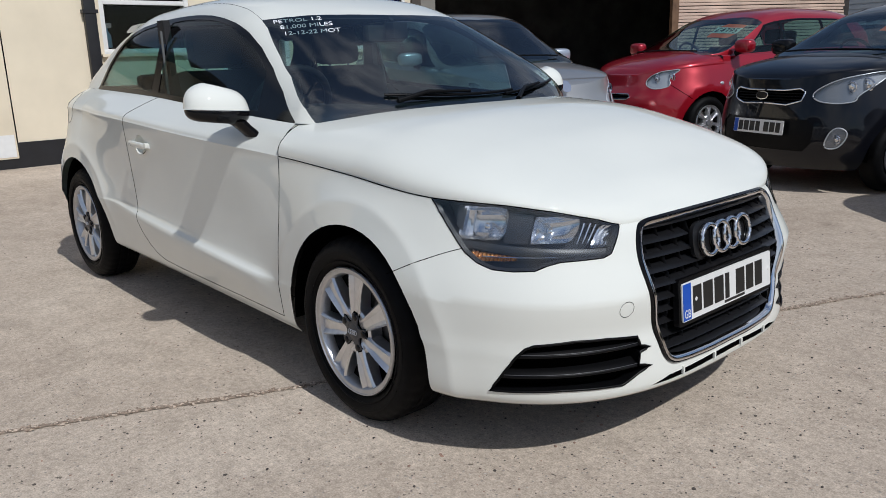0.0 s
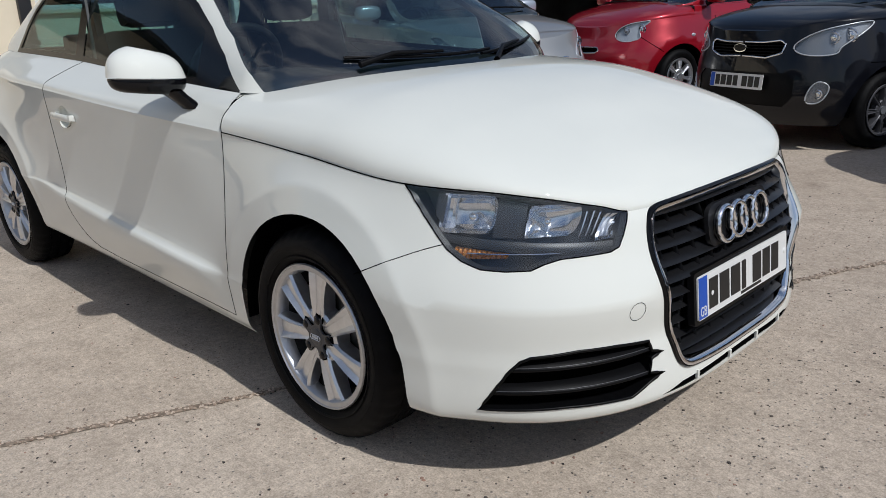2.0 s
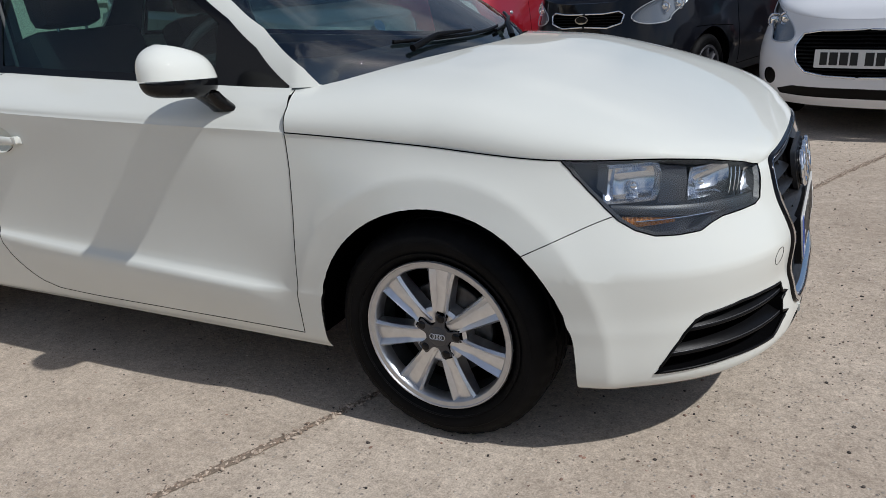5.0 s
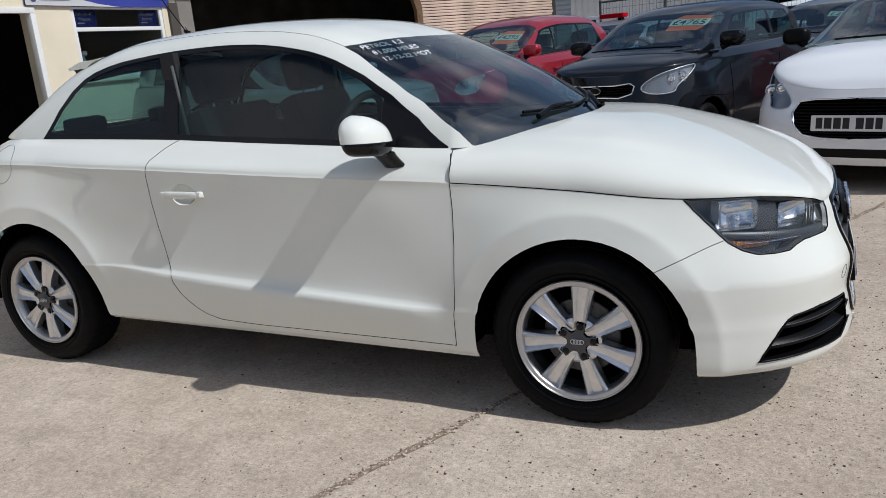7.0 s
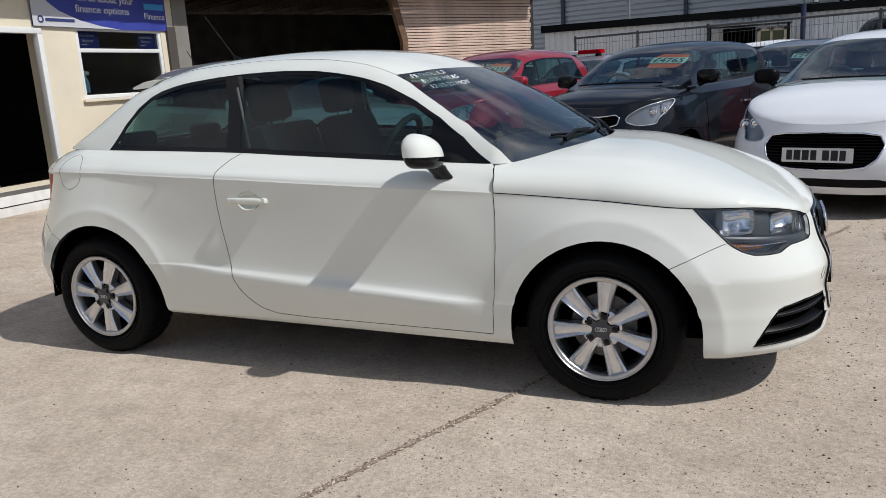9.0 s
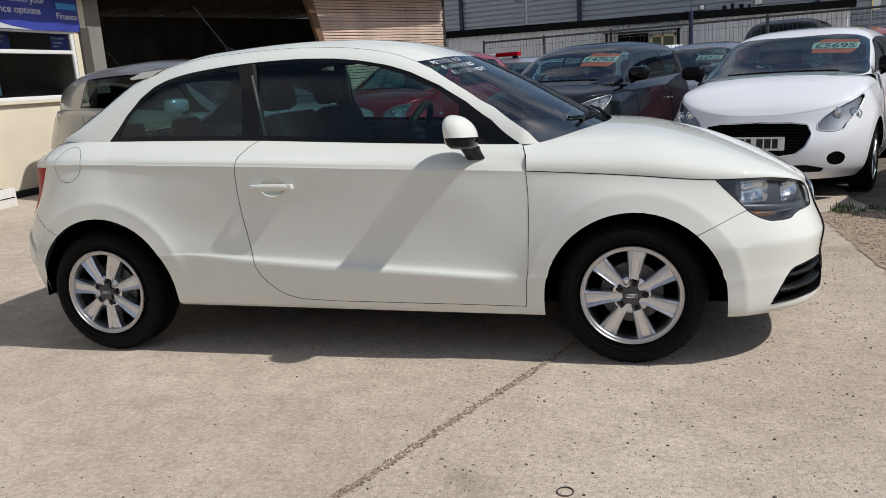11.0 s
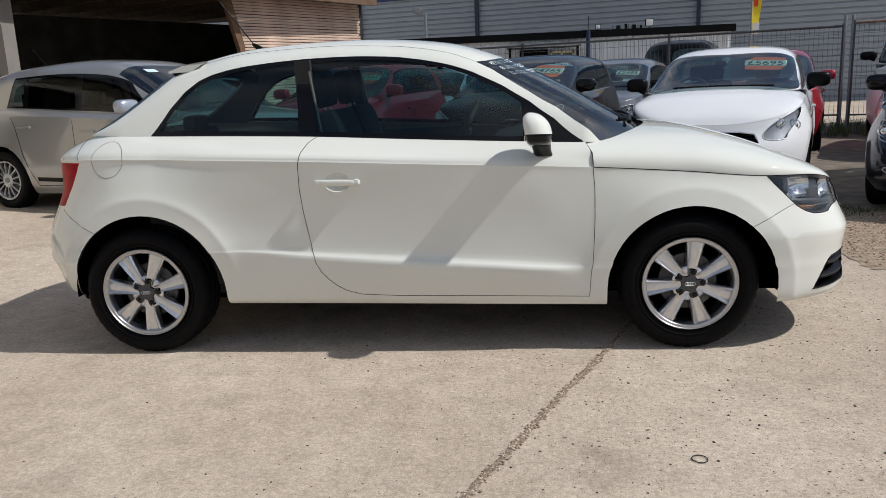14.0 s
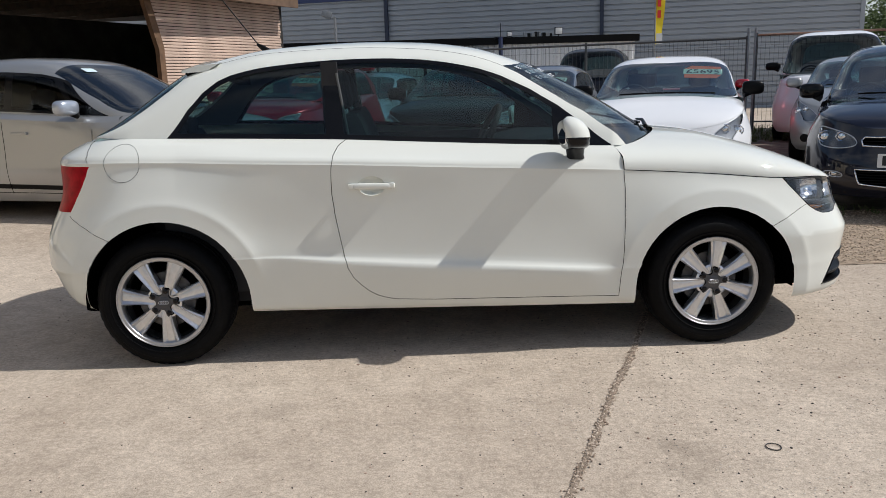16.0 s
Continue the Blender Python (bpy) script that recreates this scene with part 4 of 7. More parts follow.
    bm = bmesh.new()
    add_prism(bm, rounded([(-0.272, -0.068), (0.272, -0.068), (0.272, 0.068), (-0.272, 0.068)], 0.012, 3), 0.018, pm @ Matrix.Translation((0, 0, -0.018)))
    part("plate_holder", bm, M["trim"], gr)
    npl = number_plate(gr, pm, M["plate"], [0.044, 0.05, 0.05, 0.022, -0.03, 0.05, 0.044, 0.044])
    for x in (-0.19, 0.245):
        bm = bmesh.new()
        add_lathe(bm, [(0.0001, 0.007), (0.006, 0.0065), (0.008, 0.004)], 12, 'Z')
        bmesh.ops.transform(bm, matrix=pm @ Matrix.Translation((x, 0.0, 0)), verts=bm.verts)
        part("plate_screw", bm, M["plate"], npl)
    words("country_mark", "GB", 0.034, M["plate"], pm @ Matrix.Translation((-0.2365, -0.034, 0.006)), npl, "white country letters on the blue band", 0.0004, width=0.030)
    bm = bmesh.new()
    add_box(bm, (-0.03, -0.0505, 0.004), (0.09, -0.043, 0.0052), pm)
    part("small_bar", bm, M["plateink"], npl)
    # slot under the grille
    for f in (False, True):
        skin("air_slot", pcs1["slot"], M["gap"], gr, f, outward=(1, 0, 0), shift=-0.002)
    for y in (-0.24, -0.08, 0.08, 0.24):
        p = on_nose(y, 0.235)
        box("slot_rib", (p.x - 0.01, y - 0.004, 0.226), (p.x + 0.004, y + 0.004, 0.248), M["white"], gr)
    for f in (False, True):
        sg = 1 if f else -1
        # lower side grilles
        fg = new("lower_grille")
        fg.parent = a1
        skin("grille_back", pcs1["fog"], M["gap"], fg, f, outward=(1, -1, 0), shift=-0.05)
        d = dense([(a, b * 0.1) for a, b in reg1["fog"]], 0.015, True)
        P = S1.at(np.array([p[0] for p in d]), np.array([p[1] / 0.1 for p in d]))
        N = normals_of(S1.at, np.array([(p[0], p[1] / 0.1) for p in d]), (0, 0, S1.qmax, V))
        s = np.sign((N @ np.array([1, -1, 0])).sum())
        bm = bmesh.new()
        mir = np.array([1, -1 if f else 1, 1])
        rows = [[Vector(p * mir), Vector((p - n * s * 0.055) * mir)] for p, n in zip(P, N)]
        strip(bm, rows + rows[:1])
        part("grille_wall", bm, M["trim"], fg)
        outline_tube("grille_edge", S1.at, reg1["fog"], 0.004, M["trim"], fg, flip=f, sv=0.1, closed=True)
        for z, y0, y1 in ((0.350, -0.706, -0.395), (0.292, -0.733, -0.392)):
            nose_slat("slat", z, (y0 if not f else -y0), (y1 if not f else -y1), 0.012, 0.035, 0.004, M["trim"], fg, 12, 0.010)
            # thin paler tube paints the light caught along the slat's top edge
            tube("slat_glint", [on_nose((y0 + (y1 - y0) * i / 12) * (-1 if f else 1), z + 0.006, -0.003) for i in range(13)], 0.0011, M["capgrey"], fg)
        # towing eye cover
        if not f:
            c = [on_nose(-0.462 + 0.022 * math.cos(t / 24 * 6.28319), 0.462 + 0.022 * math.sin(t / 24 * 6.28319), 0.0003) for t in range(24)]
            tube("tow_cover_line", c, 0.0006, M["gap"], body1, "", 4, True)
        # headlamp
        hl = new("headlamp")
        hl.parent = a1
        tagged(hl, "clear headlamp with two bright reflectors and an amber indicator")
        skin("lens", pcs1["lamp"], M["lens"], hl, f, outward=(1, -1, 0), shift=0.0005)
        skin("housing", pcs1["lamp"], M["lampdark"], hl, f, outward=(1, -1, 0), shift=-0.058)
        d = dense([(a, b * 0.1) for a, b in reg1["lamp"]], 0.015, True)
        uv = np.array([(p[0], p[1] / 0.1) for p in d])
        P = S1.at(*uv.T)
        N = normals_of(S1.at, uv, (0, 0, S1.qmax, V))
        s = np.sign((N @ np.array([1, -1, 0])).sum())
        cen = P.mean(0)
        bm = bmesh.new()
        rows = []
        for p, n in zip(P, N):
            inn = (cen - p)
            inn -= n * (inn @ n)
            inn /= np.linalg.norm(inn)
            rows.append([Vector((p - n * s * 0.001) * mir), Vector((p + inn * 0.012 - n * s * 0.010) * mir), Vector((p + inn * 0.014 - n * s * 0.060) * mir)])
        strip(bm, rows + rows[:1])
        part("bezel", bm, M["lampblack"], hl)

        def under(x, z, inset):
            """A place under the lens, by its distance ahead and height."""
            uv = np.array([S1.find(0, x, z)])
            p, n = S1.at(*uv.T)[0], normals_of(S1.at, uv, (0, 0, S1.qmax, V))[0]
            if n @ np.array([1, -1, 0]) < 0:
                n = -n
            return Vector((p - n * inset) * mir)

        def bowl(name, x0, x1, z0, z1, depth, material, flutes=0, n=14, k=8):
            """A hollow reflector that follows the lens."""
            bm = bmesh.new()
            rows = []
            for i in range(n + 1):
                u = 2 * i / n - 1
                col = []
                for j in range(k + 1):
                    w = 2 * j / k - 1
                    d = 0.012 + depth * max(0, 1 - u * u)**0.5 * max(0, 1 - abs(w)**2.5)**0.5
                    d += 0.0035 * (i % 2) if flutes and i < flutes else 0
                    e = 1 - 0.18 * w * w * (1 if u > 0 else 0.4)
                    col.append(under((x0 + x1) / 2 + (x1 - x0) / 2 * u * e, (z0 + z1) / 2 + (z1 - z0) / 2 * w, d))
                rows.append(col)
            strip(bm, rows)
            bmesh.ops.recalc_face_normals(bm, faces=bm.faces)
            return part(name, bm, M[material], hl, sharp=40 if not flutes else 18)

        def shelf(name, x0, x1, lo, hi, inset, material, bulge=0.006, n=20, saw=0.0):
            """A band under the lens between two sloping lines; lo, hi: heights at its two ends."""
            bm = bmesh.new()
            rows = []
            for i in range(n + 1):
                t = i / n
                a, b = lo[0] + (lo[1] - lo[0]) * t, hi[0] + (hi[1] - hi[0]) * t
                x = x0 + (x1 - x0) * t
                rows.append([under(x, a + (b - a) * w, inset - bulge * math.sin(math.pi * w) + saw * (i % 2)) for w in (0, 0.3, 0.7, 1)] + [under(x, b, inset + 0.03)])
            strip(bm, rows)
            bmesh.ops.recalc_face_normals(bm, faces=bm.faces)
            return part(name, bm, M[material], hl, sharp=50)
        bowl("low_beam_reflector", 2.885, 3.004, 0.655, 0.737, 0.040, "reflector", flutes=4)
        bowl("high_beam_reflector", 3.056, 3.133, 0.645, 0.712, 0.036, "reflector")
        bowl("position_reflector", 3.158, 3.192, 0.628, 0.682, 0.016, "reflector", flutes=18)
        for x, z, r in ((2.952, 0.690, 0.011), (3.092, 0.676, 0.010)):
            bm = bmesh.new()
            bmesh.ops.create_uvsphere(bm, u_segments=16, v_segments=10, radius=r, matrix=Matrix.Translation(under(x, z, 0.034)))
            part("bulb", bm, M["chrome"], hl, sharp=80)
        shelf("reflector_trim", 3.001, 3.054, (0.648, 0.645), (0.728, 0.718), 0.020, "lampdark", 0.008, 6)
        shelf("end_trim", 2.872, 2.894, (0.690, 0.672), (0.738, 0.737), 0.015, "lamptrim", 0.003, 4)
        for x in (3.138, 3.146, 3.153):
            shelf("flute", x, x + 0.0018, (0.640, 0.640), (0.692, 0.692), 0.016, "reflector", 0.003, 2)
        shelf("lower_shelf", 2.905, 3.193, (0.636, 0.596), (0.653, 0.622), 0.014, "lampblack", 0.004, 18)
        shelf("bright_line", 2.96, 3.15, (0.613, 0.608), (0.616, 0.611), 0.014, "reflector", 0.002, 14)
        tagged(shelf("indicator", 2.932, 3.040, (0.604, 0.606), (0.628, 0.616), 0.022, "amber", 0.004, 22, 0.004), "amber indicator reflector")
        # door mirror
        mr = new("door_mirror")
        mr.parent = a1
        cx, cy, cz = 1.815, 0.868, 0.985

        def shell_piece(zlo, zhi, grow):
            bm = bmesh.new()
            rows = []
            for i in range(13):
                v = zlo + (zhi - zlo) * 0.5 * (1 - math.cos(math.pi * i / 12))
                ring_ = []
                for j in range(36):
                    t = j / 36 * 2 * math.pi
                    pw_ = 2.7 if v > 0 else 3.2
                    k = max(1 - abs(v)**pw_, 0)**(1 / pw_)
                    ex = math.copysign(abs(math.cos(t))**0.85, math.cos(t))
                    ey = math.copysign(abs(math.sin(t))**0.75, math.sin(t))
                    xx = (0.062 + grow) * ex * k
                    if xx < -0.042:
                        xx = -0.042 + (xx + 0.042) * 0.3
                    ring_.append(Vector((cx + xx - 0.012 * v - 0.03 * ey * ey * 0.5, sg * (cy + (0.114 + grow) * ey * k * (1 - 0.12 * v)), cz + 0.068 * v * (1 - 0.24 * max(0.0, ex * k)**2 * (v > 0)) + 0.010 * ey)))
                rows.append(ring_)
            vs = strip(bm, rows, True)
            bm.faces.new(vs[0])
            bm.faces.new(vs[-1])
            bmesh.ops.recalc_face_normals(bm, faces=bm.faces)
            return bm
        part("mirror_cap", shell_piece(-0.26, 0.97, 0), M["white"], mr, "white mirror cap", 60)
        part("mirror_base", shell_piece(-0.93, -0.31, -0.002), M["gloss"], mr, "black mirror underside", 60)
        bm = bmesh.new()
        rows = []
        for t_, rx, ry in ((0, 0.044, 0.034), (0.3, 0.040, 0.030), (0.7, 0.038, 0.030), (1.0, 0.042, 0.034)):
            c = Vector((1.832, sg * 0.815, 0.925)).lerp(Vector((1.846, sg * 0.752, 0.868)), t_)
            rows.append([c + Vector((rx * math.cos(j / 16 * 6.28319), ry * math.sin(j / 16 * 6.28319), 0)) for j in range(16)])
        strip(bm, rows, True)
        bmesh.ops.recalc_face_normals(bm, faces=bm.faces)
        part("mirror_foot", bm, M["gloss"], mr)
        bm = bmesh.new()
        add_prism(bm, rounded([(-0.078, -0.04), (0.078, -0.04), (0.072, 0.04), (-0.072, 0.04)], 0.025), 0.003, Matrix.Translation((1.766, sg * 0.868, 0.985)) @ Matrix.Rotation(radians(-90), 4, 'Z') @ Matrix.Rotation(radians(90), 4, 'X'))
        part("mirror_glass", bm, M["chrome"], mr)
        # door handle in its cup
        hd = new("door_handle")
        hd.parent = a1
        bm = bmesh.new()
        rows = []
        for k in range(7):
            t = k / 6 * math.pi / 2
            ring_ = []
            for j in range(28):
                a = j / 28 * 6.28319
                x, z = 0.945 + 0.0582 * math.sin(t) * math.cos(a), 0.787 + 0.0422 * math.sin(t) * math.sin(a)
                y0 = S1.at(*S1.find(0, x, z))[0][1]
                ring_.append(Vector((x, -sg * (y0 + 0.022 * math.cos(t) - 0.012 * math.sin(t)**4 * max(0.0, -math.sin(a))), z)))
            rows.append(ring_)
        strip(bm, rows, True)
        bmesh.ops.remove_doubles(bm, verts=bm.verts, dist=1e-5)
        bmesh.ops.recalc_face_normals(bm, faces=bm.faces)
        bmesh.ops.reverse_faces(bm, faces=bm.faces)
        part("handle_cup", bm, M["white"], hd)
        bm = bmesh.new()
        rows = []
        for k in range(15):
            s_ = k / 14
            x = 0.846 + 0.20 * s_
            y0 = float(S1.at(*S1.find(0, x, 0.787))[0][1])
            o_ = 0.017 * min(1, (4 * s_ * (1 - s_)) * 1.9)**0.5
            hh = 0.014 * (1 - 0.25 * abs(2 * s_ - 1)**3)
            rows.append([Vector((x, -sg * (y0 - o_ - 0.0065 * math.cos(a)), 0.789 - 0.004 * s_ + hh * math.sin(a))) for a in [j / 12 * 6.28319 for j in range(12)]])
        vs = strip(bm, rows, True)
        bm.faces.new(vs[0])
        bm.faces.new(vs[-1])
        bmesh.ops.recalc_face_normals(bm, faces=bm.faces)
        part("handle_bar", bm, M["white"], hd, "", 60)
        for x in (0.856, 1.030):
            y0 = float(S1.at(*S1.find(0, x, 0.787))[0][1])
            box("handle_mount", (x - 0.012, -sg * y0 - 0.02, 0.777), (x + 0.012, -sg * y0 + 0.02, 0.799), M["white"], hd, bevel=0.004)
    y0 = float(S1.at(*S1.find(0, 0.856, 0.787))[0][1])
    bm = bmesh.new()
    add_lathe(bm, [(0.0001, 0), (0.007, 0), (0.008, 0.002)], 14, 'Y', (0.862, y0 - 0.016, 0.789))
    part("door_lock", bm, M["badge"], a1)
    # filler flap on the driver's side
    c = []
    for t in range(40):
        x, z = -0.128 + 0.080 * math.cos(t / 40 * 6.28319), 0.912 + 0.079 * math.sin(t / 40 * 6.28319)
        zt = float(S1.loops[-1][0](np.array([x]))[0])
        sh = S1 if z < zt else T1
        p = sh.at(*sh.find(0, x, z))[0]
        c.append((p[0], p[1] - 0.0005, p[2]))
    tube("filler_flap_line", c, 0.0007, M["gap"], body1, "", 4, True)
    # aerial, spoiler, wipers
    ae = new("roof_aerial")
    ae.parent = a1
    bm = bmesh.new()
    add_tube(bm, [(0.405, 0.0, 1.395), (0.37, 0.0, 1.42), (0.345, 0, 1.437)], [0.018, 0.014, 0.007], 10)
    part("aerial_base", bm, M["trim"], ae)
    tube("aerial_rod", [(0.355, 0, 1.430), (0.27, 0.0, 1.545), (0.185, 0.0, 1.66)], 0.0032, M["trim"], ae)
    bm = bmesh.new()
    rows = []
    for i in range(21):
        y = -0.50 + i * 0.05
        e = abs(y) / 0.5
        zt = 1.352 - 0.035 * e**2
        x1 = 0.055 + 0.03 * e**2
        rows.append([Vector((0.26, y, zt + 0.012)), Vector((0.16, y, zt + 0.006)), Vector((x1, y, zt - 0.018)), Vector((x1 + 0.006, y, zt - 0.027)), Vector((0.20, y, zt - 0.022))])
    vs = strip(bm, rows, True)
    bm.faces.new(vs[0])
    bm.faces.new(vs[-1])
    bmesh.ops.recalc_face_normals(bm, faces=bm.faces)
    sp_ = part("roof_spoiler", bm, M["white"], a1, "", 50)
    bm = bmesh.new()
    vs = strip(bm, [[Vector((x1 + 0.015, y, zt - 0.028)), Vector((0.2, y, zt - 0.023)), Vector((0.2, y, zt - 0.085)), Vector((x1 + 0.055, y, zt - 0.085))] for y, zt, x1 in [(-0.48 + 0.06 * i, 1.352 - 0.035 * ((-0.48 + 0.06 * i) / 0.5)**2, 0.055 + 0.03 * ((-0.48 + 0.06 * i) / 0.5)**2) for i in range(17)]], True)
    bm.faces.new(vs[0])
    bm.faces.new(vs[-1])
    bmesh.ops.recalc_face_normals(bm, faces=bm.faces)
    part("spoiler_underside", bm, M["gloss"], sp_, "gloss black underside", 50)
    for y0, y1, xa in ((-0.44, 0.12, 2.04), (0.06, 0.50, 2.04)):
        wp = new("wiper")
        wp.parent = a1
        pts = []
        for i in range(13):
            y = y0 + (y1 - y0) * i / 12
            x = xa + 0.27 * (1 - (y / 0.655)**2)**0.8 - 0.015 * (i / 12)
            bb = np.linspace(0, 1, 300)
            P = C1.at(np.full(300, x), bb)
            k = int(np.argmin(np.abs(-P[:, 1] - abs(y))))
            pts.append(Vector((x, y, max(float(P[k, 2]), 0.94) + 0.010)))
        tube("wiper_blade", pts, 0.006, M["trim"], wp)
        tube("wiper_arm", [pts[0] + Vector((0.05, 0.02, -0.02)), pts[3] + Vector((0.015, 0, 0.012)), pts[7] + Vector((0.004, 0, 0.012))], [0.011, 0.008, 0.005], M["trim"], wp)
    # underside and engine bay walls
    bm = bmesh.new()
    add_prism(bm, rounded([(-0.45, -0.62), (-0.45, 0.62), (3.0, 0.60), (3.18, 0.36), (3.18, -0.36), (3.0, -0.60)], 0.1), 0.03, Matrix.Translation((0, 0, 0.215)))
    part("underbody", bm, M["gap"], body1)
    box("bulkhead", (3.02, -0.45, 0.24), (3.06, 0.45, 0.66), M["gap"], body1)
    box("bay_wall", (2.05, -0.60, 0.25), (2.12, 0.60, 0.86), M["gap"], body1)


nose_details()


# ---------- the white hatchback's cabin ----------
def seat(parent, name, x, y, w=0.50, rest=True):
    st = new(name)
    st.parent = parent
    box("cushion", (x - 0.02, y - w / 2, 0.42), (x + 0.48, y + w / 2, 0.58), M["seat"], st, bevel=0.05)
    bm = bmesh.new()
    add_box(bm, (-0.07, -w / 2, 0), (0.07, w / 2, 0.60), Matrix.Translation((x - 0.02, y, 0.52)) @ Matrix.Rotation(radians(-20), 4, 'Y'), 0.055)
    part("backrest", bm, M["seat"], st)
    if rest:
        bm = bmesh.new()
        add_box(bm, (-0.05, -0.13, 0.0), (0.05, 0.13, 0.19), Matrix.Translation((x - 0.245, y, 1.10)) @ Matrix.Rotation(radians(-10), 4, 'Y'), 0.045)
        part("headrest", bm, M["seat"], st)
        for s in (-0.06, 0.06):
            tube("headrest_post", [(x - 0.215, y + s, 1.03), (x - 0.245, y + s, 1.13)], 0.006, M["chrome"], st)
    return st


def cabin():
    cb = new("cabin")
    cb.parent = a1
    box("cabin_floor", (-0.2, -0.66, 0.25), (2.1, 0.66, 0.32), M["seat"], cb)
    for sg in (-1, 1):
        box("door_card", (0.0, sg * 0.66 - 0.02, 0.3), (2.0, sg * 0.66 + 0.02, 0.93), M["dash"], cb)
        bm = bmesh.new()
        add_prism(bm, [(0.73, 0.93), (0.83, 0.93), (0.80, 1.32), (0.73, 1.32)], 0.03, Matrix(((1, 0, 0, 0), (0, 0, -sg, sg * 0.60), (0, 1, 0, 0), (0, 0, 0, 1))))
        part("pillar_lining", bm, M["seat"], cb)
        tube("seat_belt", [(0.80, sg * 0.615, 1.27), (0.84, sg * 0.63, 1.0), (0.86, sg * 0.64, 0.85)], 0.006, M["belt"], cb)
    bm = bmesh.new()
    rows = []
    for i in range(17):
        y = -0.64 + 0.08 * i
        hump = 0.035 * math.exp(-((y + 0.37) / 0.17)**2)
        rows.append([Vector(p) for p in ((1.55, y, 0.55), (1.57, y, 0.80), (1.62, y, 0.90 + hump), (1.78, y, 0.935 + hump * 0.6), (2.05, y, 0.925), (2.25 - 0.5 * y * y, y, 0.90))])
    strip(bm, rows)
    part("dashboard", bm, M["dash"], cb, "", 60)
    sw = new("steering_wheel")
    sw.parent = cb
    mm = Matrix.Translation((1.47, -0.37, 0.93)) @ Matrix.Rotation(radians(-64), 4, 'Y')
    tube("wheel_rim", [mm @ Vector((0.183 * math.cos(t / 36 * 6.28319), 0.183 * math.sin(t / 36 * 6.28319), 0)) for t in range(36)], 0.016, M["dash"], sw, "", 8, True)
    bm = bmesh.new()
    add_box(bm, (-0.06, -0.07, -0.03), (0.06, 0.07, 0.02), mm, 0.02)
    add_box(bm, (-0.03, -0.18, -0.012), (0.01, 0.18, 0.006), mm, 0.004)
    part("wheel_boss", bm, M["dash"], sw)
    seat(cb, "driver_seat", 1.05, -0.36)
    seat(cb, "passenger_seat", 1.02, 0.36)
    box("rear_cushion", (-0.02, -0.56, 0.42), (0.42, 0.56, 0.60), M["seat"], cb, bevel=0.05)
    bm = bmesh.new()
    add_box(bm, (-0.07, -0.56, 0), (0.06, 0.56, 0.52), Matrix.Translation((0.0, 0, 0.50)) @ Matrix.Rotation(radians(-18), 4, 'Y'), 0.05)
    part("rear_backrest", bm, M["seat"], cb)
    box("parcel_shelf", (-0.33, -0.54, 0.93), (-0.13, 0.54, 0.955), M["seat"], cb)
    for y in (-0.28, 0.28):
        bm = bmesh.new()
        add_box(bm, (-0.04, -0.11, 0), (0.04, 0.11, 0.09), Matrix.Translation((-0.13, y, 0.98)), 0.03)
        part("rear_headrest", bm, M["seat"], cb)
    # roof lining follows the roof
    for f in (False, True):
        skin("roof_lining", can1["roof"], M["lining"], cb, f, outward=(0, 0, 1), shift=-0.018)
    rm = new("interior_mirror")
    rm.parent = cb
    bm = bmesh.new()
    add_box(bm, (-0.02, -0.115, -0.034), (0.02, 0.115, 0.034), Matrix.Translation((1.66, 0.0, 1.225)) @ Matrix.Rotation(radians(8), 4, 'Z'), 0.016)
    part("mirror_case", bm, M["lining"], rm)
    tube("mirror_stem", [(1.66, 0, 1.24), (1.71, 0, 1.285)], 0.012, M["dash"], rm)
    box("sensor_box", (1.70, -0.03, 1.20), (1.76, 0.05, 1.27), M["dash"], rm, bevel=0.01)
    # handwriting on the glass
    o, ex, up = Vector((1.722, -0.425, 1.240)), Vector((0.097, 0.169, 0.010)).normalized(), Vector((-0.163, 0.005, 0.075)).normalized()
    n = ex.cross(up).normalized()
    up = n.cross(ex)
    mm = Matrix(((ex.x, up.x, n.x, o.x), (ex.y, up.y, n.y, o.y), (ex.z, up.z, n.z, o.z), (0, 0, 0, 1)))
    for i, (t, w, dx) in enumerate((("PETROL 1.2", 0.185, -0.03), ("81,000 MILES", 0.20, 0.0), ("12-12-22 MOT", 0.21, 0.02))):
        words("screen_writing", t, 0.042, M["ink"], mm @ Matrix.Translation((dx, 0.062 - 0.052 * i, 0.012)) @ Matrix.Rotation(radians(2 - i), 4, 'Z'), a1, "white handwriting on the windscreen", 0.0004, width=w)


cabin()


# ---------- the other cars ----------
def small_mirror(parent, sg, x, y, z, material, w=0.105):
    mr = new("door_mirror")
    mr.parent = parent
    bm = bmesh.new()
    bmesh.ops.create_uvsphere(bm, u_segments=20, v_segments=12, radius=1.0)
    for v in bm.verts:
        c = v.co
        c.x, c.y, c.z = (math.copysign(abs(k)**0.6, k) for k in c)
        c.x = max(c.x, -0.55)
    bmesh.ops.transform(bm, matrix=Matrix.Translation((x, sg * (y + w * 0.55), z)) @ Matrix.Diagonal((0.075, w, 0.072, 1)), verts=bm.verts)
    part("mirror_cap", bm, material, mr)
    tube("mirror_foot", [(x + 0.01, sg * (y + 0.06), z - 0.04), (x + 0.04, sg * (y - 0.03), z - 0.075)], [0.025, 0.032], M["trim"], mr, "", 8)


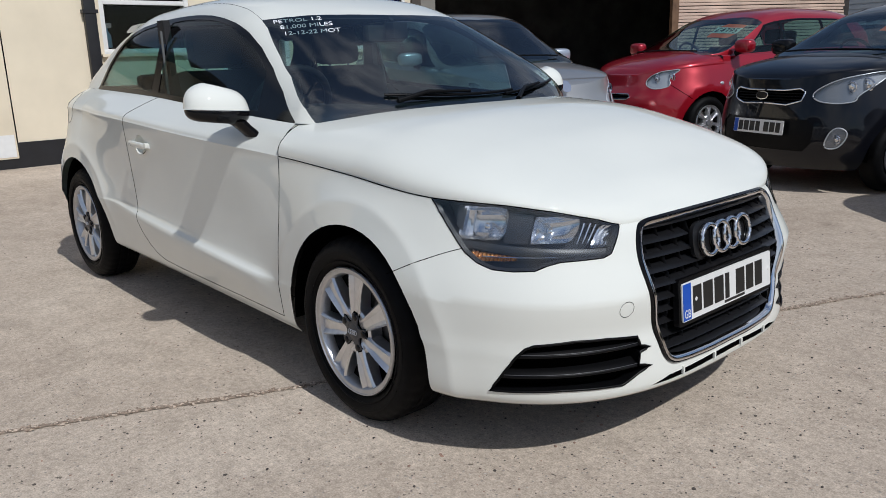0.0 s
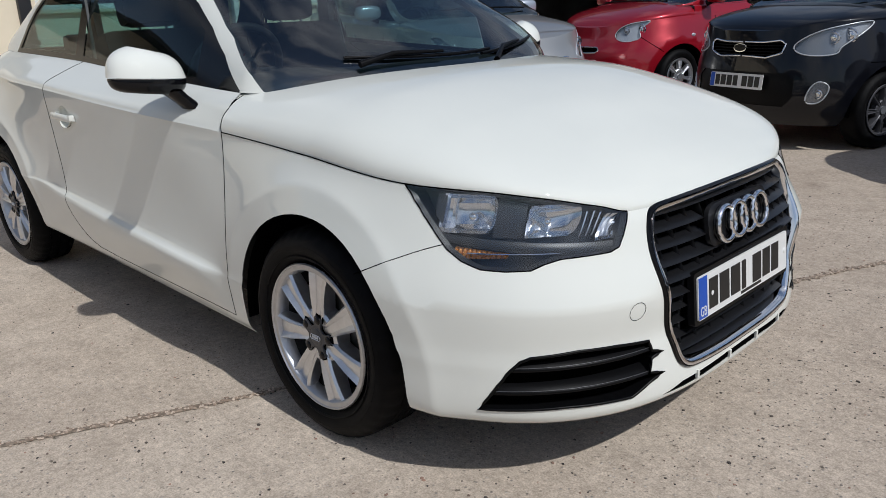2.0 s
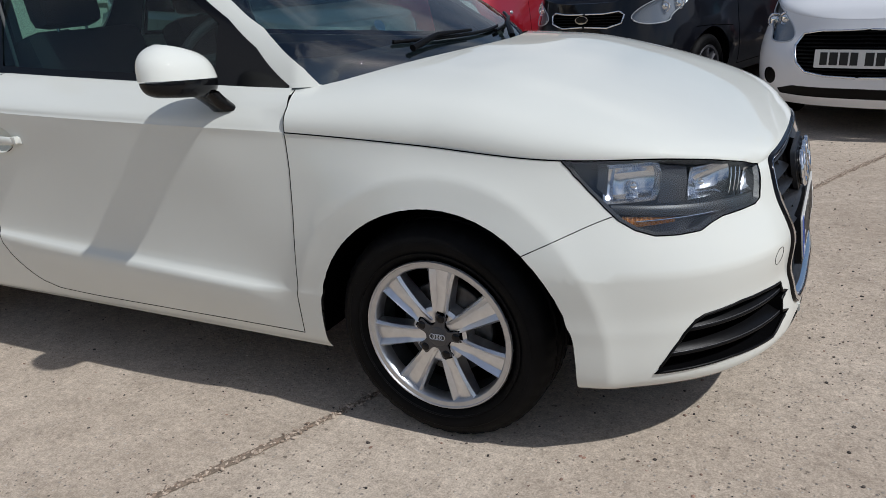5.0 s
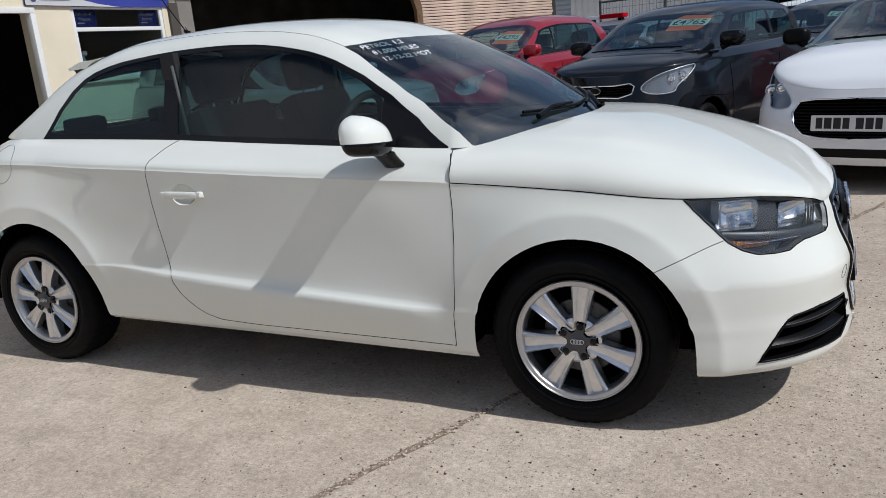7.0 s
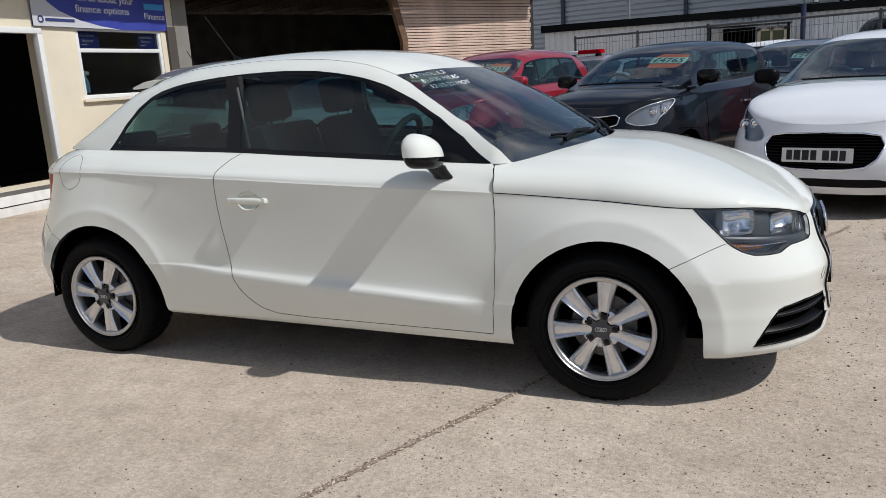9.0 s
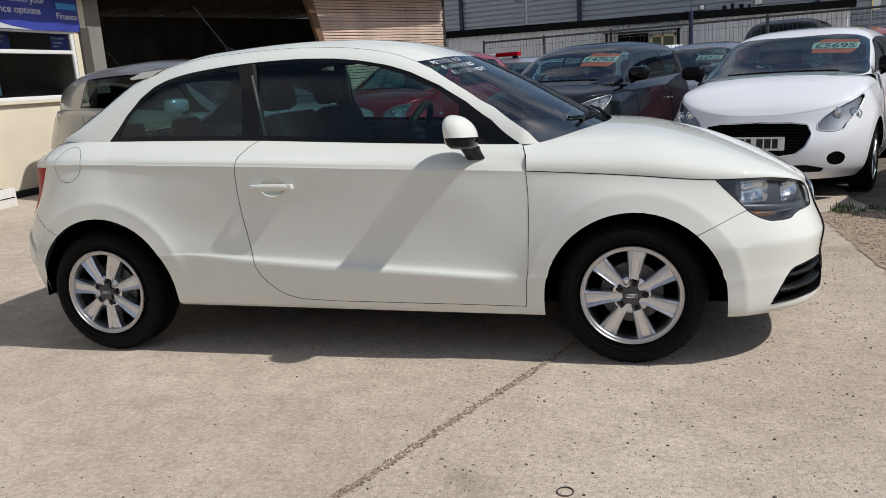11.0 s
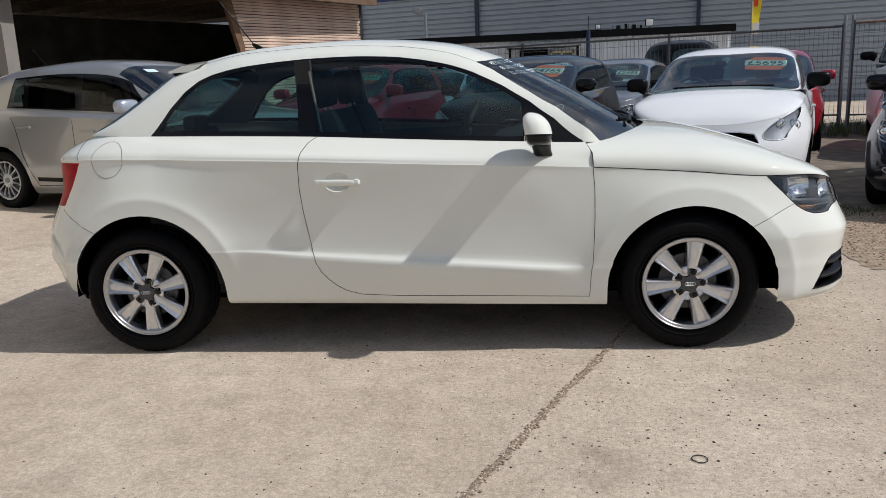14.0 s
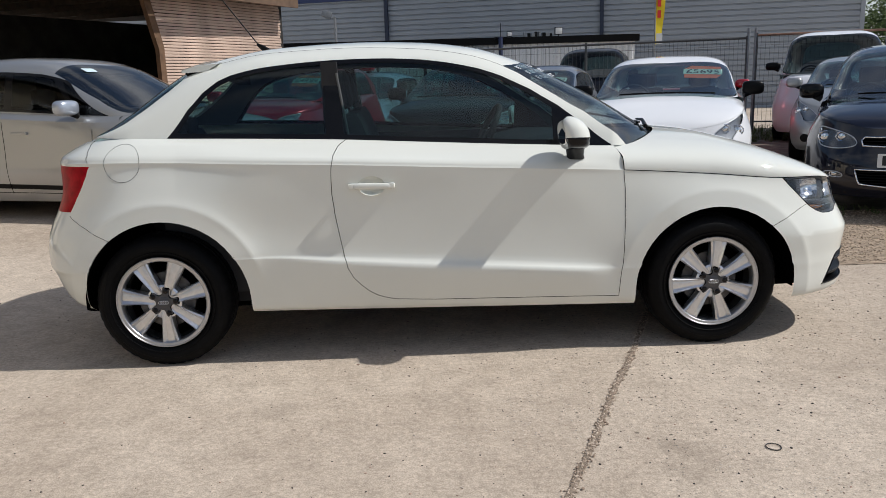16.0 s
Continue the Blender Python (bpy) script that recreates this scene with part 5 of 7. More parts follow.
def simple_car(k, m, detail=True):
    """A parked car from its main sizes: origin under the rear axle, nose along x."""
    car = tagged(new(k.get("name", "parked_car")), k["label"], k.get("category", "car"))
    wb, xf, xr, W, R = k["wb"], k["xf"], k["xr"], k["W"], k["R"]
    paint = M[k["paint"]]
    tr, tf, br, bf = k["torn_r"], k["torn_f"], k["belt_r"], k["belt_f"]
    x0r, x0f = 0.05, wb - 0.05
    nf, nz = k.get("nf", 2.7), k.get("nose_z", tf - 0.12)
    torn_z = [(xr, tr - 0.03), (0.0, tr), (wb * 0.85, tf), (wb + 0.1, tf - 0.02), (xf - 0.25, k.get("torn_mid", (tf + nz) / 2 + 0.02)), (xf - 0.02, nz)]
    st = k.get("setback", 0.08)
    lv = lambda f, lo: [(xr, lo + f * (tr - lo)), (0, lo + f * (tr - lo)), (wb, lo + f * (tf - lo)), (xf - 0.02, lo + f * (nz - lo))]
    w3 = lambda a, b, c: [(x0r, a), ((x0r + x0f) / 2, b), (x0f, c)]
    S = Shell(x0r, x0f, [
        (lv(0, 0.19), w3(W - 0.08, W - 0.08, W - 0.08), xr + 0.10, xf - 0.05, 3.2, nf),
        (lv(0.14, 0.19), w3(W - 0.02, W - 0.045, W - 0.02), xr + 0.04, xf - 0.01, 3.2, nf),
        (lv(0.36, 0.19), w3(W, W - 0.015, W), xr, xf, 3.2, nf),
        (lv(0.62, 0.19), w3(W - 0.01, W - 0.025, W - 0.01), xr + 0.02, xf - 0.02, 3.2, nf),
        (lv(0.86, 0.19), w3(W - 0.045, W - 0.025, W - 0.05), xr + 0.08, xf - st * 0.7, 3.0, nf),
        (torn_z, w3(W - 0.075, W - 0.03, W - 0.085), xr + 0.12, xf - st, 3.0, nf + 0.1)])
    ar = R + 0.055
    fa, ra = (wb, R - 0.005, ar), (0.0, R - 0.005, ar)
    S.flares = [fa, ra]
    qm, V = S.qmax, S.vmax
    cuts = []
    for name, pts, mt, central in k["cuts"]:
        path = S.path(pts)
        if mt == "lamp":
            path = chaikin(path)
        if central:
            path = path + [(qm, path[-1][1]), (qm, path[0][1])]
        cuts.append((name, path, mt))
    arch = lambda c: (lambda uv, p: (((p[:, 0] - c[0])**2 + (p[:, 2] - c[1])**2 < c[2]**2) | ((np.abs(p[:, 0] - c[0]) < c[2]) & (p[:, 2] < c[1]))) & (p[:, 1] < -0.45))
    lines = [(S.path(arch_lines(*fa, 18)), False), (S.path(arch_lines(*ra, 18)), False)] + [(p, True) for _, p, _ in cuts]
    regs = [(None, arch(fa)), (None, arch(ra))] + [(f"{n}#{i}", poly_test(p)) for i, (n, p, _) in enumerate(cuts)]
    step = 0.035 if detail else 0.06
    pcs = panels(S.at, (0, 0, qm, V), 0.13, lines, regs, step, "body_side")
    cx = k["cowl"]
    belt_z = [(xr + 0.12, br), (0.0, br), (wb * 0.4, (br + bf) / 2), (cx - 0.3, bf), (cx + 0.2, bf)]
    bw = W - 0.12
    T = Shell(x0r, x0f, [(torn_z, w3(W - 0.075, W - 0.03, W - 0.085), xr + 0.12, xf - st, 3.0, nf + 0.1),
                         ([(x, z - 0.012) for x, z in belt_z], w3(bw + 0.03, bw + 0.045, bw + 0.03), xr + 0.16, xf - 0.2, 3, 3),
                         (belt_z, w3(bw, bw + 0.01, bw), xr + 0.2, xf - 0.2, 3.0, 3.0)])
    qd = T.lr + min(cx - 0.22, x0f) - x0r
    sh = panels(T.at, (0, 0, qd, 2), 0.06, [], [], 0.05, "shoulder")
    B = Bonnet(S, [(cx - 0.4, bf + 0.06)] + k["hood"], 2.5)
    hd = panels(B.at, (qd + (S.lr - T.lr), 0, qm, 1), 0.85, [], [], 0.045, "bonnet")
    C = Canopy(belt_z, [(xr + 0.16, bw * k.get("tail_w", 0.75)), (xr + 0.4, bw * (0.97 if k.get("tail_w", 0.75) > 0.6 else 0.84)), (0.2, bw), (cx - 0.4, bw), (cx - 0.15, bw * 0.96), (cx, bw * 0.72), (cx + 0.12, 0.1)], k["roof"], k.get("lean", 0.22),
               [(xr + 0.16, 4.0), (0.1, 6), (k["top"], 6), ((k["top"] + cx) / 2, 4.2), (cx + 0.12, 3)])
    x1, x2 = xr + 0.16, cx + 0.10
    wins = []
    for a, b, c, d in k["wins"]:
        wins.append([(a, 0.05), (b, 0.05), (d, 0.40), (c, 0.40)])
    ws = [(k["top"] - 0.02, 0.455), (k["top"] + (cx - k["top"]) * 0.5, 0.35), (cx - 0.12, 0.14), (cx, 0.0), (x2, 0), (x2, 1), (k["top"] + 0.08, 1), (k["top"] + 0.05, 0.75)]
    rw = [(x1, 0.35), (k["tail_top"], 0.52), (k["tail_top"], 1), (x1, 1)]
    dl = [(k["wins"][0][0] - 0.03, 0.02), (k["wins"][-1][1] + 0.04, 0.02), (k["wins"][-1][3] + 0.03, 0.425), (k["wins"][0][2] - 0.02, 0.425)]
    can = panels(C.at, (x1, 0, x2, 1), 1.0, [(w, True) for w in wins] + [(ws, True), (rw, True), (dl, True)],
                 [("pane#%d" % i, poly_test(w)) for i, w in enumerate(wins)] + [("screen", poly_test(ws)), ("rear", poly_test(rw)), ("trim", poly_test(dl))], step, "roof")
    for f in (False, True):
        sg = 1 if f else -1
        skin("body_side", pcs["body_side"], paint, car, f, outward=(0, -1, 0))
        skin("shoulder", sh["shoulder"], paint, car, f, outward=(0, -1, 0.5))
        skin("bonnet", hd["bonnet"], paint, car, f, outward=(0, 0, 1))
        skin("roof", can["roof"], M[k.get("roof_paint", k["paint"])], car, f, outward=(0, -0.2, 1))
        skin("windscreen", can["screen"], M[k.get("screen", "screen")], car, f, outward=(0.5, 0, 1))
        if "rear" in can:
            skin("rear_window", can["rear"], M["glass"], car, f, outward=(-0.5, 0, 1))
        if "trim" in can:
            skin("window_trim", can["trim"], M["gloss"], car, f, outward=(0, -1, 0.2), shift=0.001)
        for i in range(len(wins)):
            skin("side_window", can["pane#%d" % i], M[k.get("glass", "glass")], car, f, outward=(0, -1, 0.3), shift=-0.001)
        for i, (n, p, mt) in enumerate(cuts):
            key = f"{n}#{i}"
            if key not in pcs:
                continue
            if mt == "lamp":
                h = new("headlamp")
                h.parent = car
                skin("lens", pcs[key], M["lens"], h, f, outward=(1, -1, 0))
                skin("housing", pcs[key], M[k.get("lamp_housing", "lampgrey")], h, f, outward=(1, -1, 0), shift=-0.022)
                outline_tube("lamp_rim", S.at, p, 0.005, M["lampgrey"], h, flip=f, sv=0.13, closed=True, step=0.05)
                P = pcs[key][0]
                c0 = P.mean(0)
                small = np.ptp(P[:, 1]) < 0.2 and np.ptp(P[:, 0]) < 0.2
                for ddx, rr in ([(0.0, 0.034)] if small else [(-0.09, 0.055), (0.08, 0.046)]):
                    d2 = P[np.argmin(np.linalg.norm(P - (c0 + np.array((-abs(ddx) * 0.3, ddx, ddx * -0.15))), axis=1))]
                    bm = bmesh.new()
                    c3 = Vector((d2[0] - 0.010, (d2[1] + 0.010) * (-1 if f else 1), d2[2]))
                    add_tube(bm, [c3 + Vector((-0.25 * rr * abs(math.cos(t / 20 * 6.28319)), rr * 0.95 * math.cos(t / 20 * 6.28319), rr * 0.85 * math.sin(t / 20 * 6.28319))) for t in range(20)], 0.007, 6, True)
                    part("reflector_ring", bm, M["reflector"], h)
                    bm = bmesh.new()
                    bmesh.ops.create_uvsphere(bm, u_segments=18, v_segments=10, radius=rr * 0.72, matrix=Matrix.Translation(c3) @ Matrix.Diagonal((0.30, 0.95, 0.85, 1)))
                    part("reflector", bm, M["chrome"], h)
            elif mt == "mesh":
                g = new(n)
                g.parent = car
                skin("backing", pcs[key], M["gap"], g, f, outward=(1, 0, 0), shift=-0.03)
                outline_tube("surround", S.at, p if not (p[-1][0] == qm) else p[:-2], 0.008, M[k.get("surround", "chrome")], g, flip=f, sv=0.13, step=0.04)
                P = pcs[key][0]
                for z in np.arange(P[:, 2].min() + 0.02, P[:, 2].max() - 0.01, 0.022):
                    row = P[np.abs(P[:, 2] - z) < 0.03]
                    y0, y1 = row[:, 1].min() + 0.01, row[:, 1].max()
                    pts = []
                    for y in np.linspace(y0, y1, 6):
                        c = S.at(*S.find(1, y, z))[0]
                        pts.append((c[0] - 0.012, c[1] * (-1 if f else 1), c[2]))
                    tube("bar", pts, 0.0045, M["trim"], g, "", 5)
            else:
                skin(n, pcs[key], M[mt], car, f, outward=(1 if p[0][0] > 1.5 else -1, -1, 0), shift=-0.006 if mt in ("trim", "gap") else 0.002)
        for c in (fa, ra):
            liner(car, c[0], c[1], c[2] + 0.003, W - 0.05, W - 0.4, sg)
            build_wheel(car, (c[0], (W - 0.035) * sg, R), R, R * k.get("rim", 0.66), 0.17, k.get("spokes", 7), sg, 90, k.get("wheel", "alloy"), k.get("spoke_w", 0.056), False)
        small_mirror(car, sg, k.get("mirror_x", k["cowl"] - 0.42), W - 0.04, k.get("mirror_z", bf + 0.09), M[k.get("mirror", k["paint"])], k.get("mirror_w", 0.11))
        for xs in k["seams"]:
            p = [S.find(0, x, z) for x, z in xs]
            outline_tube("shut_line", S.at, p, 0.003, M["gap"], car, flip=f, sv=0.13, step=0.05)
        for hx, hz in k.get("handles", []):
            p = S.at(*S.find(0, hx, hz))[0]
            bm = bmesh.new()
            add_box(bm, (-0.09, -0.018, -0.013), (0.09, 0.02, 0.013), Matrix.Translation((p[0], sg * (-p[1] + 0.012), p[2])), 0.008)
            part("door_handle", bm, M[k.get("handle", k["paint"])], car)
    bm = bmesh.new()
    add_prism(bm, rounded([(xr + 0.2, -W + 0.22), (xr + 0.2, W - 0.22), (xf - 0.4, W - 0.25), (xf - 0.12, W - 0.5), (xf - 0.12, -W + 0.5), (xf - 0.4, -W + 0.25)], 0.1), 0.04, Matrix.Translation((0, 0, 0.2)))
    part("underbody", bm, M["gap"], car)
    box("bulkhead", (wb - 0.05, -W + 0.25, 0.22), (wb, W - 0.25, nz), M["gap"], car)
    cb = new("cabin")
    cb.parent = car
    box("cabin_floor", (xr + 0.25, -W + 0.16, 0.3), (cx - 0.2, W - 0.16, 0.6), M["seat"], cb)
    box("dashboard", (cx - 0.75, -W + 0.16, 0.5), (cx - 0.1, W - 0.16, bf - 0.015), M["dash"], cb, bevel=0.05)
    for sx, y in ((cx - 1.25, -0.36), (cx - 1.25, 0.36), (0.15, -0.33), (0.15, 0.33)):
        bm = bmesh.new()
        add_box(bm, (-0.07, -0.23, 0), (0.07, 0.23, 0.55), Matrix.Translation((sx, y, 0.55)) @ Matrix.Rotation(radians(-18), 4, 'Y'), 0.05)
        part("seat_back", bm, M["seat"], cb)
        bm = bmesh.new()
        add_box(bm, (-0.05, -0.12, 0), (0.05, 0.12, 0.17), Matrix.Translation((sx - 0.2, y, 1.09)), 0.04)
        part("headrest", bm, M["seat"], cb)
    mm = Matrix.Translation((cx - 0.83, -0.36, bf - 0.02)) @ Matrix.Rotation(radians(-64), 4, 'Y')
    tube("steering_wheel", [mm @ Vector((0.18 * math.cos(t / 24 * 6.28319), 0.18 * math.sin(t / 24 * 6.28319), 0)) for t in range(24)], 0.015, M["dash"], cb, "", 6, True)
    if k.get("plate"):
        x, z = k["plate"]
        pm = Matrix.Translation((x, 0, z)) @ Matrix.Rotation(radians(90), 4, 'Z') @ Matrix.Rotation(radians(84), 4, 'X')
        number_plate(car, pm, M["plate"], [0.044, 0.05, 0.05, 0.044, -0.03, 0.05, 0.05, 0.044], k.get("blue", False))
    zw = float(C.at(np.array([cx - 0.04]), np.array([1.0]))[0][2]) + 0.03
    for a, b in ((-0.45, 0.1), (0.05, 0.5)):
        tube("wiper", [(cx - 0.12 * (y * 1.6)**2, y, zw - 0.05 * y * y) for y in np.linspace(a, b, 7)], 0.008, M["trim"], car, "", 5)
    car.matrix_basis = m
    return car, S, C


M["lampgrey"] = mat("bright_lamp_housing", (0.52, 0.54, 0.57), 0.35, metal=0.4)
Y, X = 'y', 'x'
KIA = dict(name="small_hatchback_car", label="shiny black small hatchback with a price card behind its windscreen", wb=2.385, xf=3.06, xr=-0.55, W=0.80, R=0.285, paint="black", torn_r=0.96, torn_f=0.94, belt_r=1.06, belt_f=1.02, nose_z=0.85, cowl=2.42, setback=0.07, nf=2.6,
           hood=[(2.2, 1.07), (2.5, 1.04), (2.8, 0.97), (2.94, 0.905), (2.99, 0.852)], roof=[(-0.39, 1.08), (-0.3, 1.30), (-0.15, 1.42), (0.3, 1.475), (0.9, 1.485), (1.4, 1.455), (1.65, 1.40), (2.0, 1.245), (2.3, 1.085), (2.54, 1.0)], top=1.62, tail_top=-0.2,
           wins=[(0.02, 0.62, 0.18, 0.66), (0.70, 1.95, 0.73, 1.50)], cuts=[("headlamp", [(Y, -.40, .745), (Y, -.46, .705), (Y, -.56, .69), (Y, -.66, .705), (X, 2.78, .75), (X, 2.62, .84), (X, 2.50, .925), (X, 2.60, .935), (Y, -.66, .905), (Y, -.53, .86), (Y, -.44, .80)], "lamp", False),
                 ("grille", [(Y, -.01, .785), (Y, -.18, .785), (Y, -.31, .800), (Y, -.355, .775), (Y, -.34, .71), (Y, -.22, .675), (Y, -.12, .680), (Y, -.01, .684)], "mesh", True),
                 ("fog_lamp", [(Y, -.53, .365), (Y, -.60, .355), (Y, -.645, .41), (Y, -.66, .49), (Y, -.60, .525), (Y, -.555, .47)], "lamp", False),
                 ("lower_intake", [(Y, -.01, .57), (Y, -.40, .57), (Y, -.46, .52), (Y, -.46, .40), (Y, -.40, .33), (Y, -.01, .33)], "trim", True)],
           seams=[[(0.72, 0.92), (0.70, 0.6), (0.76, 0.32), (0.9, 0.27), (1.85, 0.26), (1.9, 0.5), (1.9, 0.88)], [(2.02, 0.6), (2.6, 0.64)]], handles=[(0.85, 0.80)], handle="chrome", plate=(3.07, 0.50), blue=True, spokes=8, spoke_w=0.03, wheel="darkalloy", mirror="gloss", lamp_housing="badge")
PEU = dict(name="small_hatchback_car", label="plain white hatchback with black mirrors and a price card", wb=2.538, xf=3.34, xr=-0.62, W=0.865, R=0.297, paint="pwhite", torn_r=0.94, torn_f=0.90, belt_r=1.04, belt_f=0.99, torn_mid=0.75, nose_z=0.65, cowl=2.42, setback=0.16, nf=2.6,
           hood=[(2.3, 1.03), (2.6, 0.98), (2.85, 0.908), (3.02, 0.838), (3.11, 0.785), (3.18, 0.716)], roof=[(-0.46, 1.06), (-0.3, 1.25), (-0.1, 1.39), (0.3, 1.445), (0.8, 1.46), (1.2, 1.44), (1.5, 1.38), (1.85, 1.235), (2.2, 1.085), (2.54, 0.97)], top=1.47, tail_top=-0.15,
           wins=[(0.0, 0.66, 0.16, 0.70), (0.75, 2.0, 0.77, 1.40)], cuts=[("headlamp", [(Y, -.45, .600), (Y, -.54, .572), (Y, -.67, .585), (X, 3.05, .63), (X, 2.92, .715), (X, 2.76, .83), (X, 2.79, .862), (Y, -.73, .835), (Y, -.62, .775), (Y, -.52, .70)], "lamp", False),
                 ("grille", [(Y, -.01, .657), (Y, -.28, .650), (Y, -.40, .632), (Y, -.44, .56), (Y, -.40, .46), (Y, -.33, .405), (Y, -.20, .385), (Y, -.01, .38)], "mesh", True),
                 ("fog_blank", [(Y, -.62 + .062 * math.cos(t / 14 * 6.2832), .36 + .055 * math.sin(t / 14 * 6.2832)) for t in range(14)], "trim", False),
                 ("lower_intake", [(Y, -.01, .315), (Y, -.42, .315), (Y, -.54, .285), (Y, -.52, .255), (Y, -.30, .25), (Y, -.01, .25)], "trim", True)],
           seams=[[(0.74, 0.90), (0.72, 0.6), (0.80, 0.32), (0.95, 0.27), (1.95, 0.26), (2.0, 0.5), (1.98, 0.87)]], handles=[(0.86, 0.78)], plate=(3.345, 0.495), spokes=9, spoke_w=0.03, mirror="trim", lamp_housing="badge")
MIC = dict(name="small_hatchback_car", label="glossy red small hatchback with round headlamps and a price card", wb=2.45, xf=3.13, xr=-0.65, W=0.83, R=0.285, paint="red", torn_r=0.93, torn_f=0.90, belt_r=1.03, belt_f=0.99, nose_z=0.74, cowl=2.45, setback=0.14, nf=2.5,
           hood=[(2.3, 1.05), (2.6, 1.0), (2.85, 0.915), (2.97, 0.82), (3.0, 0.745)], roof=[(-0.49, 1.08), (-0.35, 1.28), (-0.15, 1.42), (0.3, 1.50), (0.9, 1.515), (1.3, 1.48), (1.55, 1.41), (1.9, 1.24), (2.25, 1.08), (2.57, 0.97)], top=1.52, tail_top=-0.2,
           wins=[(-0.05, 0.50, 0.16, 0.55), (0.58, 1.25, 0.60, 1.22), (1.29, 2.0, 1.27, 1.48)], cuts=[("headlamp", [(Y, -.37, .71), (Y, -.45, .66), (Y, -.55, .655), (Y, -.64, .69), (X, 2.86, .77), (X, 2.74, .865), (X, 2.80, .89), (Y, -.62, .875), (Y, -.50, .835), (Y, -.40, .78)], "lamp", False),
                 ("grille", [(Y, -.01, .60), (Y, -.20, .60), (Y, -.24, .57), (Y, -.20, .545), (Y, -.01, .54)], "mesh", True),
                 ("lower_intake", [(Y, -.01, .42), (Y, -.38, .42), (Y, -.42, .33), (Y, -.30, .27), (Y, -.01, .27)], "trim", True)],
           seams=[[(0.56, 0.9), (0.42, 0.6), (0.44, 0.4), (0.55, 0.27), (1.9, 0.26), (1.95, 0.5), (1.95, 0.88)], [(1.27, 0.9), (1.25, 0.26)], [(2.7, 0.55), (2.86, 0.70)]], handles=[(0.72, 0.84), (1.40, 0.83)], plate=(3.14, 0.42), spokes=7, spoke_w=0.035)
SIL = dict(name="people_carrier_car", label="warm silver people carrier with a chrome-capped mirror", wb=2.70, xf=3.55, xr=-0.93, W=0.885, R=0.327, paint="silver", torn_r=1.02, torn_f=0.93, belt_r=1.09, belt_f=0.99, nose_z=0.74, cowl=2.62, setback=0.14, nf=2.6,
           hood=[(2.4, 1.05), (2.75, 1.0), (3.1, 0.92), (3.33, 0.82), (3.40, 0.75)], roof=[(-0.77, 1.16), (-0.71, 1.34), (-0.55, 1.43), (-0.18, 1.51), (0.3, 1.56), (0.9, 1.585), (1.4, 1.555), (1.65, 1.50), (2.0, 1.34), (2.4, 1.14), (2.74, 0.99)], top=1.62, tail_top=-0.62,
           wins=[(0.08, 0.30, 0.16, 0.31), (0.37, 1.06, 0.38, 1.05), (1.15, 1.90, 1.14, 1.62), (1.95, 2.22, 1.72, 1.76)], cuts=[("headlamp", [(Y, -.52, .63), (Y, -.66, .62), (X, 3.29, .66), (X, 3.06, .80), (X, 2.99, .86), (X, 3.09, .865), (Y, -.70, .82), (Y, -.60, .74)], "lamp", False),
                 ("grille", [(Y, -.01, .64), (Y, -.40, .64), (Y, -.44, .58), (Y, -.36, .42), (Y, -.01, .40)], "mesh", True),
                 ("tail_lamp", [(X, -.72, .82), (X, -.60, .90), (X, -.50, 1.00), (X, -.60, 1.015), ('r', -.62, .99), ('r', -.64, .83)], "redlens", False),
                 ("side_strip", [(X, 0.50, .325), (X, 2.10, .30), (X, 2.10, .345), (X, 0.50, .37)], "trim", False)],
           seams=[[(0.16, 1.0), (0.30, 0.75), (0.42, 0.45), (0.5, 0.28), (2.05, 0.27), (2.12, 0.5), (2.12, 0.88)], [(1.10, 0.96), (1.11, 0.27)]], handles=[(0.40, 0.90), (1.31, 0.85)], spokes=14, spoke_w=0.016, mirror="bluesilver", mirror_w=0.13, mirror_x=1.92, mirror_z=1.08, glass="deep", tail_w=0.42)
POL = dict(name="hatchback_car", label="dark blue-black hatchback at the edge of the yard", wb=2.47, xf=3.28, xr=-0.69, W=0.84, R=0.30, paint="navy", torn_r=0.92, torn_f=0.87, belt_r=1.0, belt_f=0.95, nose_z=0.70, cowl=2.40, setback=0.10, nf=3.0,
           hood=[(2.2, 0.985), (2.5, 0.96), (2.85, 0.90), (3.08, 0.82), (3.15, 0.76), (3.18, 0.705)], roof=[(-0.53, 1.04), (-0.35, 1.25), (-0.15, 1.40), (0.3, 1.46), (0.8, 1.485), (1.2, 1.46), (1.5, 1.40), (1.85, 1.24), (2.2, 1.06), (2.52, 0.93)], top=1.47, tail_top=-0.2,
           wins=[(0.0, 0.60, 0.18, 0.64), (0.70, 1.95, 0.72, 1.42)], cuts=[("headlamp", [(Y, -.40, .615), (Y, -.52, .585), (Y, -.66, .59), (X, 2.98, .62), (X, 2.90, .74), (X, 2.93, .76), (Y, -.62, .745), (Y, -.46, .70)], "lamp", False),
                 ("grille", [(Y, -.01, .69), (Y, -.36, .68), (Y, -.385, .655), (Y, -.37, .61), (Y, -.01, .605)], "mesh", True),
                 ("fog_lamp", [(Y, -.50, .345), (Y, -.64, .355), (Y, -.66, .395), (Y, -.52, .395)], "lamp", False),
                 ("lower_intake", [(Y, -.01, .42), (Y, -.42, .42), (Y, -.38, .30), (Y, -.01, .27)], "mesh", True)],
           seams=[[(0.70, 0.9), (0.68, 0.6), (0.76, 0.32), (0.9, 0.27), (1.9, 0.26), (1.95, 0.5), (1.94, 0.88)]], handles=[(0.82, 0.80)], plate=(3.29, 0.50), spokes=5, mirror="gloss", lamp_housing="lamptrim")


def variant(base, **new_values):
    d = dict(base)
    d.update(new_values)
    return d


